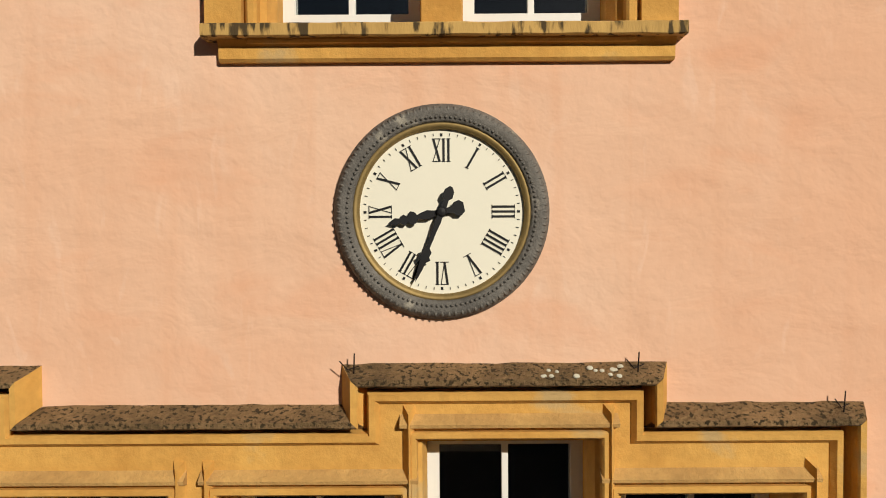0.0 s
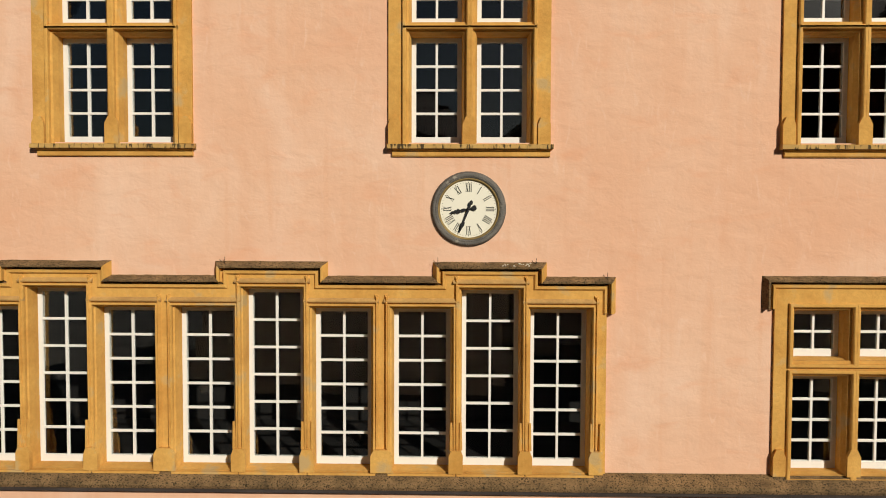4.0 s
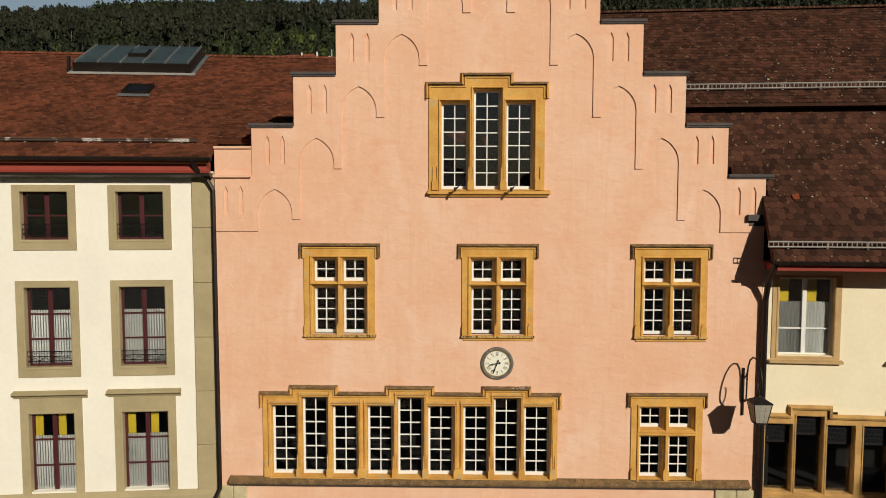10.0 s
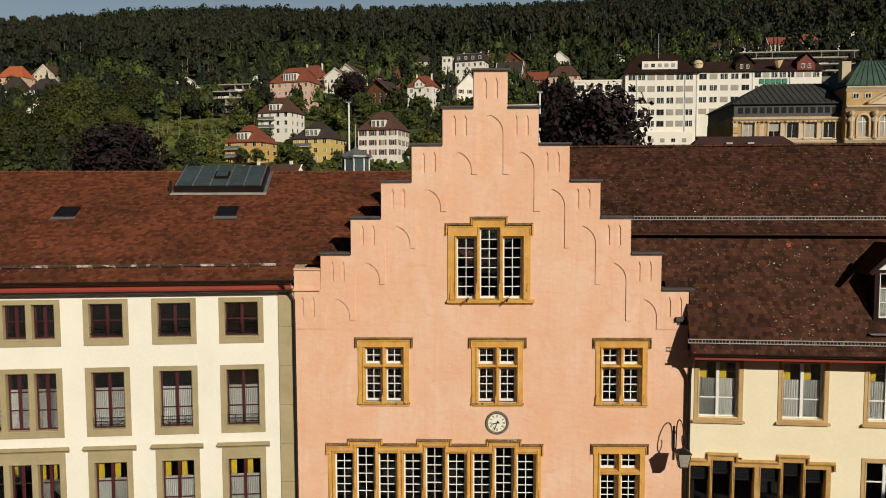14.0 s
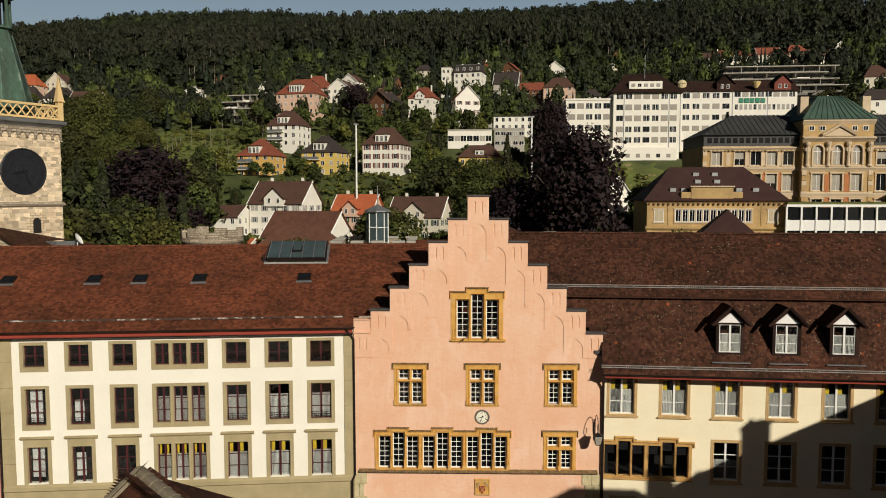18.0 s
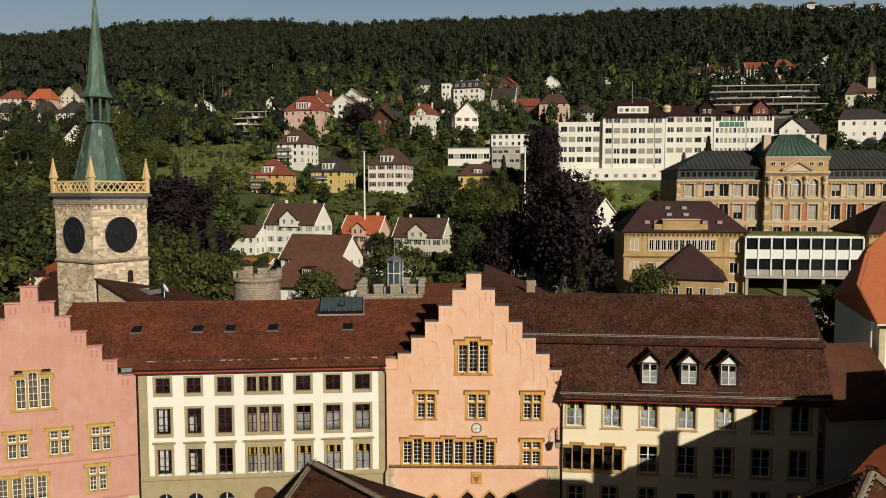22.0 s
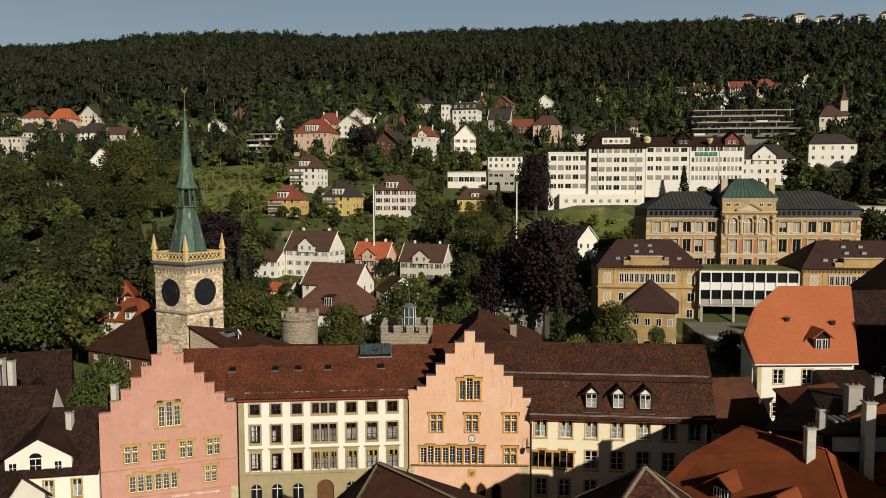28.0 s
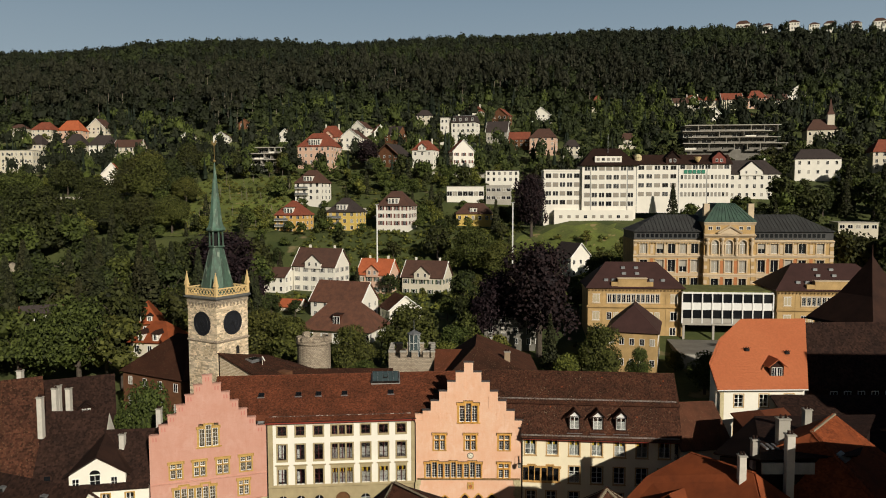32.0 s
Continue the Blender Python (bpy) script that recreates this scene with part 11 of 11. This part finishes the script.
big(("dark", 1), 52.5, 50.0, 0.62, 80)
big(("fir", 0), 19.0, 66.0, 0.7, 0)
big(("fir", 2), 82.0, 192.0, 1.0, 0)
big(("oak", 1), 88.0, 190.0, 0.8, 0)
big(("oak", 2), 57.0, 160.0, 0.9, 0)
big(("bigoak", 0), 4.0, 165.0, 1.0, 60)
big(("bigoak", 0), 14.0, 158.0, 0.85, 160)
big(("dark", 0), -8.0, 178.0, 1.0, 0)
for i, (x, y, s) in enumerate(((112.0, 276.0, 0.75), (121.0, 272.0, 0.6), (133.0, 274.0, 0.7), (146.0, 273.0, 0.65), (155.0, 278.0, 0.9), (164.0, 285.0, 1.1), (101.0, 282.0, 1.0), (154.0, 204.0, 1.0), (163.0, 200.0, 1.1), (170.0, 206.0, 1.2), (147.0, 208.0, 0.8), (160.0, 214.0, 1.2), (-114.0, 297.0, 0.62), (-106.0, 295.0, 0.5), (-99.5, 297.0, 0.7), (-119.0, 303.0, 0.9), (-93.0, 301.0, 0.9), (-262.0, 376.0, 0.8), (-246.0, 378.0, 0.7), (-228.0, 352.0, 0.8), (-208.0, 347.0, 0.8), (-180.0, 280.0, 0.45), (-10.5, 350.0, 0.8), (-3.5, 348.0, 0.62), (12.0, 349.0, 0.6))):
    big((("dark", "oak", "lime")[i % 3] if x < 90 else ("dark", "fir")[i % 2], i % 3), x, y, s, i * 41)
for i, (x, y, s) in enumerate(((-144.0, 252.0, 1.35), (-155.0, 258.0, 1.3), (-135.0, 255.0, 1.2), (-149.0, 264.0, 1.35), (-191.0, 226.0, 1.3), (-183.0, 233.0, 1.1), (-200.0, 240.0, 1.3), (-196.0, 276.0, 1.0), (-143.0, 300.0, 1.1), (-126.0, 248.0, 0.8), (-165.0, 246.0, 1.0), (-172.0, 252.0, 0.9), (-120.0, 214.0, 0.9), (-135.0, 218.0, 1.0), (-150.0, 222.0, 1.15))):
    big(("bigdark", 0) if i % 3 else ("bigoak", 0), x, y, s, i * 57)


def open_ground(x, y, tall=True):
    """Whether a tree may stand here: off houses and the camera's sight lines."""
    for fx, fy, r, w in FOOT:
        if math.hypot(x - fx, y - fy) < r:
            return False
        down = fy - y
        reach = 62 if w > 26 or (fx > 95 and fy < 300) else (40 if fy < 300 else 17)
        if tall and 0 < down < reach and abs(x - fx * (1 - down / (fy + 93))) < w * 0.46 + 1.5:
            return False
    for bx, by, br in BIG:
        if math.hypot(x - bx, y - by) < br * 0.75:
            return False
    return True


def density(x, y):
    if -132 < x < -76 and 212 < y < 292:
        return 0.10
    if -215 < x < -150 and 252 < y < 284:
        return 0.06
    if 22 < x < 62 and 150 < y < 198:
        return 0.22
    if -12 < x < 16 and 112 < y < 142:
        return 0.3
    if x < -52 and y < 205:
        return 0.92
    if x > 95:
        return 0.92
    if y < 90:
        return 0.5
    if y < 160:
        return 0.4
    if y < 206:
        return 0.5
    return 0.6


rnd = random.Random(11)
wanted = []
for gy in range(46, 300, 8):
    for gx in range(-270, 271, 8):
        x, y = gx + rnd.uniform(-3.4, 3.4), gy + rnd.uniform(-3.4, 3.4)
        if rnd.random() > density(x, y) or abs(x) > 0.63 * (y + 93) + 14 or (y < 58 and -30 < x < 45):
            continue
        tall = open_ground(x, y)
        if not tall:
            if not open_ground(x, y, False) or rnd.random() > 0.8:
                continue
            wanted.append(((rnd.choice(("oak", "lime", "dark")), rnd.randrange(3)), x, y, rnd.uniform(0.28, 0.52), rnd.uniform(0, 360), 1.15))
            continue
        k = rnd.random()
        if x < -52 and y < 205:
            key = "dark" if k < 0.3 else ("oak" if k < 0.55 else "fir")
            s = rnd.uniform(0.8, 1.25) if not (-150 < x < -58 and y > 160) else rnd.uniform(0.35, 0.6)
        elif x > 95:
            key = "dark" if k < 0.6 else ("fir" if k < 0.8 else "oak")
            s = rnd.uniform(0.7, 1.05)
        else:
            key = "oak" if k < 0.4 else ("lime" if k < 0.62 else ("fir" if k < 0.8 else "dark"))
            s = rnd.uniform(0.5, 0.85)
        wanted.append(((key, rnd.randrange(3)), x, y, s, rnd.uniform(0, 360), rnd.uniform(0.9, 1.1)))

# the trees by the town are things of their own, the far ones run together
wanted.sort(key=lambda w: math.hypot(w[1], w[2] + 50))
for w in wanted[:250]:
    plant(*w)
far = {}
for key, x, y, s, turn, wide in wanted[250:]:
    far.setdefault(key[0], []).append((key, x, y, s, turn, wide))
for kind, rows in far.items():
    V, F, off = [], [], 0
    for key, x, y, s, turn, wide in rows:
        v, f = COARSE[key]
        c, sn = math.cos(math.radians(turn)), math.sin(math.radians(turn))
        q = v * np.array([s * wide, s * wide, s])
        V.append(np.stack([q[:, 0] * c - q[:, 1] * sn + x, q[:, 0] * sn + q[:, 1] * c + y, q[:, 2] + ground_at(x, y) - 0.2], 1))
        F += [tuple(i + off for i in g) for g in f]
        off += len(v)
    ob = put("hillside_trees", raw("hillside_trees", np.concatenate(V), F, KINDS[rows[0][0]][1].materials[0]))
    tagged(ob, "crowded garden trees between the hillside villas", "trees", kind="stuff")

# the wood on the hill: crowns too many to count
rng = np.random.default_rng(3)


def small_crown(kind):
    if kind == "fir":
        v, f = [], []
        for k in range(4):
            z0, r = 0.12 + 0.22 * k, 0.34 * (1 - 0.23 * k)
            n = 7
            b = len(v)
            for i in range(n):
                a = math.tau * i / n + k
                rr = r * rng.uniform(0.7, 1.15)
                v.append((math.cos(a) * rr, math.sin(a) * rr, z0 + rng.uniform(-0.03, 0.03)))
            v.append((0, 0, z0 + 0.36 - 0.03 * k))
            f += [(b + i, b + (i + 1) % n, b + n) for i in range(n)]
        return np.array(v), f
    # broadleaf and pine crowns: a lumpy core under many leaf clumps; a pine carries its crown high on a bare stem
    low, span, wide = (0.62, 0.36, 0.30) if kind == "pine" else (0.30, 0.62, 0.42)
    v, f = [], []
    t = bmesh.new()
    bmesh.ops.create_icosphere(t, subdivisions=1, radius=1.0)
    v += [tuple(np.array(q.co[:]) * rng.uniform(0.6, 0.95) * np.array([wide * 0.8, wide * 0.8, span * 0.45]) + np.array((0, 0, low + span * 0.48))) for q in t.verts]
    f += [tuple(q.index for q in fc.verts) for fc in t.faces if fc.calc_center_median().z > -0.5]
    t.free()
    pts, nrm = [], []
    count = 5 if kind == "bush" else 13
    for i in range(6):
        a, u = i * 2.4 + rng.uniform(-0.5, 0.5), i / 5
        c = np.array((math.cos(a) * wide * 0.52 * (1.1 - u), math.sin(a) * wide * 0.52 * (1.1 - u), low + span * (0.25 + 0.5 * u)))
        d = rng.normal(0, 1, (count, 3))
        d[:, 2] = np.abs(d[:, 2]) - 0.25
        d /= np.linalg.norm(d, axis=1)[:, None]
        pts.append(c + d * np.array([wide * 0.55, wide * 0.55, span * 0.30]))
        nrm.append(d)
    q, g = leafy(np.concatenate(pts), np.concatenate(nrm), 0.11 if kind == "bush" else 0.07, rng)
    b = len(v)
    v = np.concatenate([np.array(v), q])
    return v, f + [tuple(int(i) + b for i in k) for k in g]


TEMPL = [small_crown("fir") if i in (2, 8) else small_crown("leaf") for i in range(9)] + [small_crown("pine") for i in range(4)] + [small_crown("bush") for i in range(4)]
WOODL = leaf_mat("wood_leaves", (0.026, 0.032, 0.015), (0.011, 0.014, 0.007), 0.45)
WOODM = leaf_mat("wood_light_leaves", (0.042, 0.054, 0.017), (0.018, 0.024, 0.009), 0.5)
WOODP = leaf_mat("pine_needles", (0.036, 0.039, 0.020), (0.014, 0.016, 0.009), 0.5)
WOODD = leaf_mat("wood_needles", (0.022, 0.030, 0.015), (0.008, 0.012, 0.007), 0.5)


def wood(name, spots, material, label):
    V, F, off = [], [], 0
    for x, y, s, tall, k in spots:
        v, f = TEMPL[k]
        a = rng.uniform(0, math.tau)
        c, sn = math.cos(a), math.sin(a)
        p = v * np.array([s, s, tall])
        p = np.stack([p[:, 0] * c - p[:, 1] * sn + x, p[:, 0] * sn + p[:, 1] * c + y, p[:, 2] + ground_at(x, y) - 0.6], 1)
        V.append(p)
        F += [tuple(i + off for i in g) for g in f]
        off += len(v)
    tagged(put(name, raw(name, np.concatenate(V), F, material)), label, "wood", kind="stuff")


lists = {"l": [], "m": [], "d": [], "p": [], "g": []}
stems = []
y = 292.0
while y < 1075:
    step = 7.9 + (y - 292) * 0.0035
    reach = 0.63 * (y + 93) + 40
    x = -reach
    while x < reach:
        px_, py_ = x + rnd.uniform(-0.45, 0.45) * step, y + rnd.uniform(-0.45, 0.45) * step
        x += step
        edge = (450 if px_ > -130 else 415) + 14 * math.sin(px_ * 0.05) + 10 * math.sin(px_ * 0.13)
        if py_ < edge and rnd.random() > 0.94:
            continue
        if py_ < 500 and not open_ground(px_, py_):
            continue
        if py_ > 765 and px_ > 350 and rnd.random() > (0.10 if py_ < 975 else 0.5):
            continue
        k = rnd.randrange(9)
        patch = noise.noise(Vector((px_ * 0.008, py_ * 0.008, 5.0)))
        if k in (2, 8):
            key, s, tall = "d", rnd.uniform(7, 10), rnd.uniform(13, 19)
        else:
            key = "m" if patch + rnd.uniform(-0.3, 0.3) > 0.18 else "l"
            s = rnd.uniform(10, 17)
            tall = s * rnd.uniform(0.95, 1.4)
        if py_ < edge:
            tall *= 0.85
            s *= 0.66
            if k not in (2, 8) and rnd.random() < 0.3:
                key = "g"
        elif edge + 12 < py_ < edge + 170 and rnd.random() < (0.5 if px_ < 150 else 0.2):
            pine = rnd.uniform(19, 26)
            lists["p"].append((px_ + 2, py_ - 2, rnd.uniform(9, 13), pine, rnd.randrange(9, 13)))
            if rnd.random() < 0.4:
                stems.append((px_ + 2, py_ - 2, pine))
            tall *= 0.8
        lists[key].append((px_, py_, s, tall, k))
    y += step
wood("forest_broadleaf", lists["l"], WOODL, "dense dark green broadleaf wood on the hill")
wood("forest_light_trees", lists["m"], WOODM, "lighter green patches of the hill wood")
wood("forest_conifers", lists["d"], WOODD, "dark conifers among the hill wood")
wood("forest_pines", lists["p"], WOODP, "tall dark pines on bare stems along the wood's edge")
scrub = random.Random(23)
lists["s"], lists["t"] = [], []
for i in range(900):
    x, y = scrub.uniform(-134, -74), scrub.uniform(206, 298)
    if noise.noise(Vector((x * 0.07, y * 0.07, 2.0))) > -0.12 and open_ground(x, y, False):
        s = scrub.uniform(0.9, 2.6)
        lists["s" if scrub.random() < 0.6 else "t"].append((x, y, s * 1.3, s, scrub.randrange(13, 17)))
for i in range(1500):
    x, y = scrub.uniform(-60, 60), scrub.uniform(120, 300)
    if noise.noise(Vector((x * 0.06, y * 0.06, 4.0))) > -0.12 and open_ground(x, y, False):
        s = scrub.uniform(1.0, 2.8)
        lists["s" if scrub.random() < 0.6 else "t"].append((x, y, s * 1.3, s, scrub.randrange(13, 17)))
wood("garden_scrub", lists["s"], LEAF, "low green scrub and hedges over the slope")
wood("light_scrub", lists["t"], LEAFLIGHT, "low yellow green shrubs over the slope")
wood("garden_trees", lists["g"], LEAF, "sunlit green garden trees between the upper villas")
# pale bare stems at the wood's edge
bm = bmesh.new()
for x, y, tall in stems:
    z = ground_at(x, y)
    tube(bm, [(x, y, z - 1), (x + rnd.uniform(-0.5, 0.5), y, z + tall * 0.72)], [0.22, 0.12], 4)
tagged(part("bare_stems", bm, mat("pale_bark", (0.26, 0.22, 0.17), 0.9, 0.2, 1.0, 10.0, 0.2), None), "pale bare tree stems along the wood's edge", "wood", kind="stuff")
# low bushes over the slope
bush = []
for i in range(4600):
    x, y = rnd.uniform(-250, 260), rnd.uniform(50, 460)
    if abs(x) > 0.63 * (y + 93) + 10 or (y < 60 and -20 < x < 45) or not open_ground(x, y, False):
        continue
    if density(x, y) < 0.1 and rnd.random() > 0.25:
        continue
    s = rnd.uniform(1.2, 3.4)
    bush.append((x, y, s, s * rnd.uniform(0.7, 1.1), rnd.randrange(13, 17)))
wood("bushes", bush, LEAF, "low green bushes over the slope")
hedge = []
for i in range(1500):
    x, y = rnd.uniform(-60, 60), rnd.uniform(120, 206)
    if open_ground(x, y, False) and not (24 < x < 60 and 172 < y < 196):
        s = rnd.uniform(1.3, 3.2)
        hedge.append((x, y, s, s * rnd.uniform(0.7, 1.2), rnd.randrange(13, 17)))
wood("garden_shrubs", hedge, LEAFLIGHT, "light green shrubs crowding the garden slopes")
# vines in rows up the meadow
vines = []
for j in range(15):
    for i in range(34):
        x, y = -130 + i * 1.55 + rnd.uniform(-0.4, 0.4), 210 + j * 5.4 + rnd.uniform(-0.4, 0.4)
        if rnd.random() < 0.8 and open_ground(x, y, False):
            s = rnd.uniform(1.1, 2.0)
            vines.append((x, y, s, s * rnd.uniform(0.7, 1.0), rnd.randrange(13, 17)))
for j in range(7):
    for i in range(26):
        x, y = 25 + i * 1.4 + rnd.uniform(-0.4, 0.4), 156 + j * 5.6 + i * 0.12
        if rnd.random() < 0.75 and open_ground(x, y, False):
            s = rnd.uniform(1.0, 1.8)
            vines.append((x, y, s, s * rnd.uniform(0.6, 0.9), rnd.randrange(13, 17)))
wood("vine_rows", vines, LEAFLIGHT, "rows of green vines up the meadow")
# thin poles standing in the vineyard
bm = bmesh.new()
for i in range(26):
    x, y = rnd.uniform(-120, -80), rnd.uniform(210, 285)
    z = ground_at(x, y)
    tube(bm, [(x, y, z), (x + rnd.uniform(-0.6, 0.6), y, z + rnd.uniform(4, 8))], [0.11, 0.07], 4)
tagged(part("vine_poles", bm, bpy.data.materials["pale_bark"], None), "thin pale wooden poles standing in the vineyard", "poles", kind="stuff")
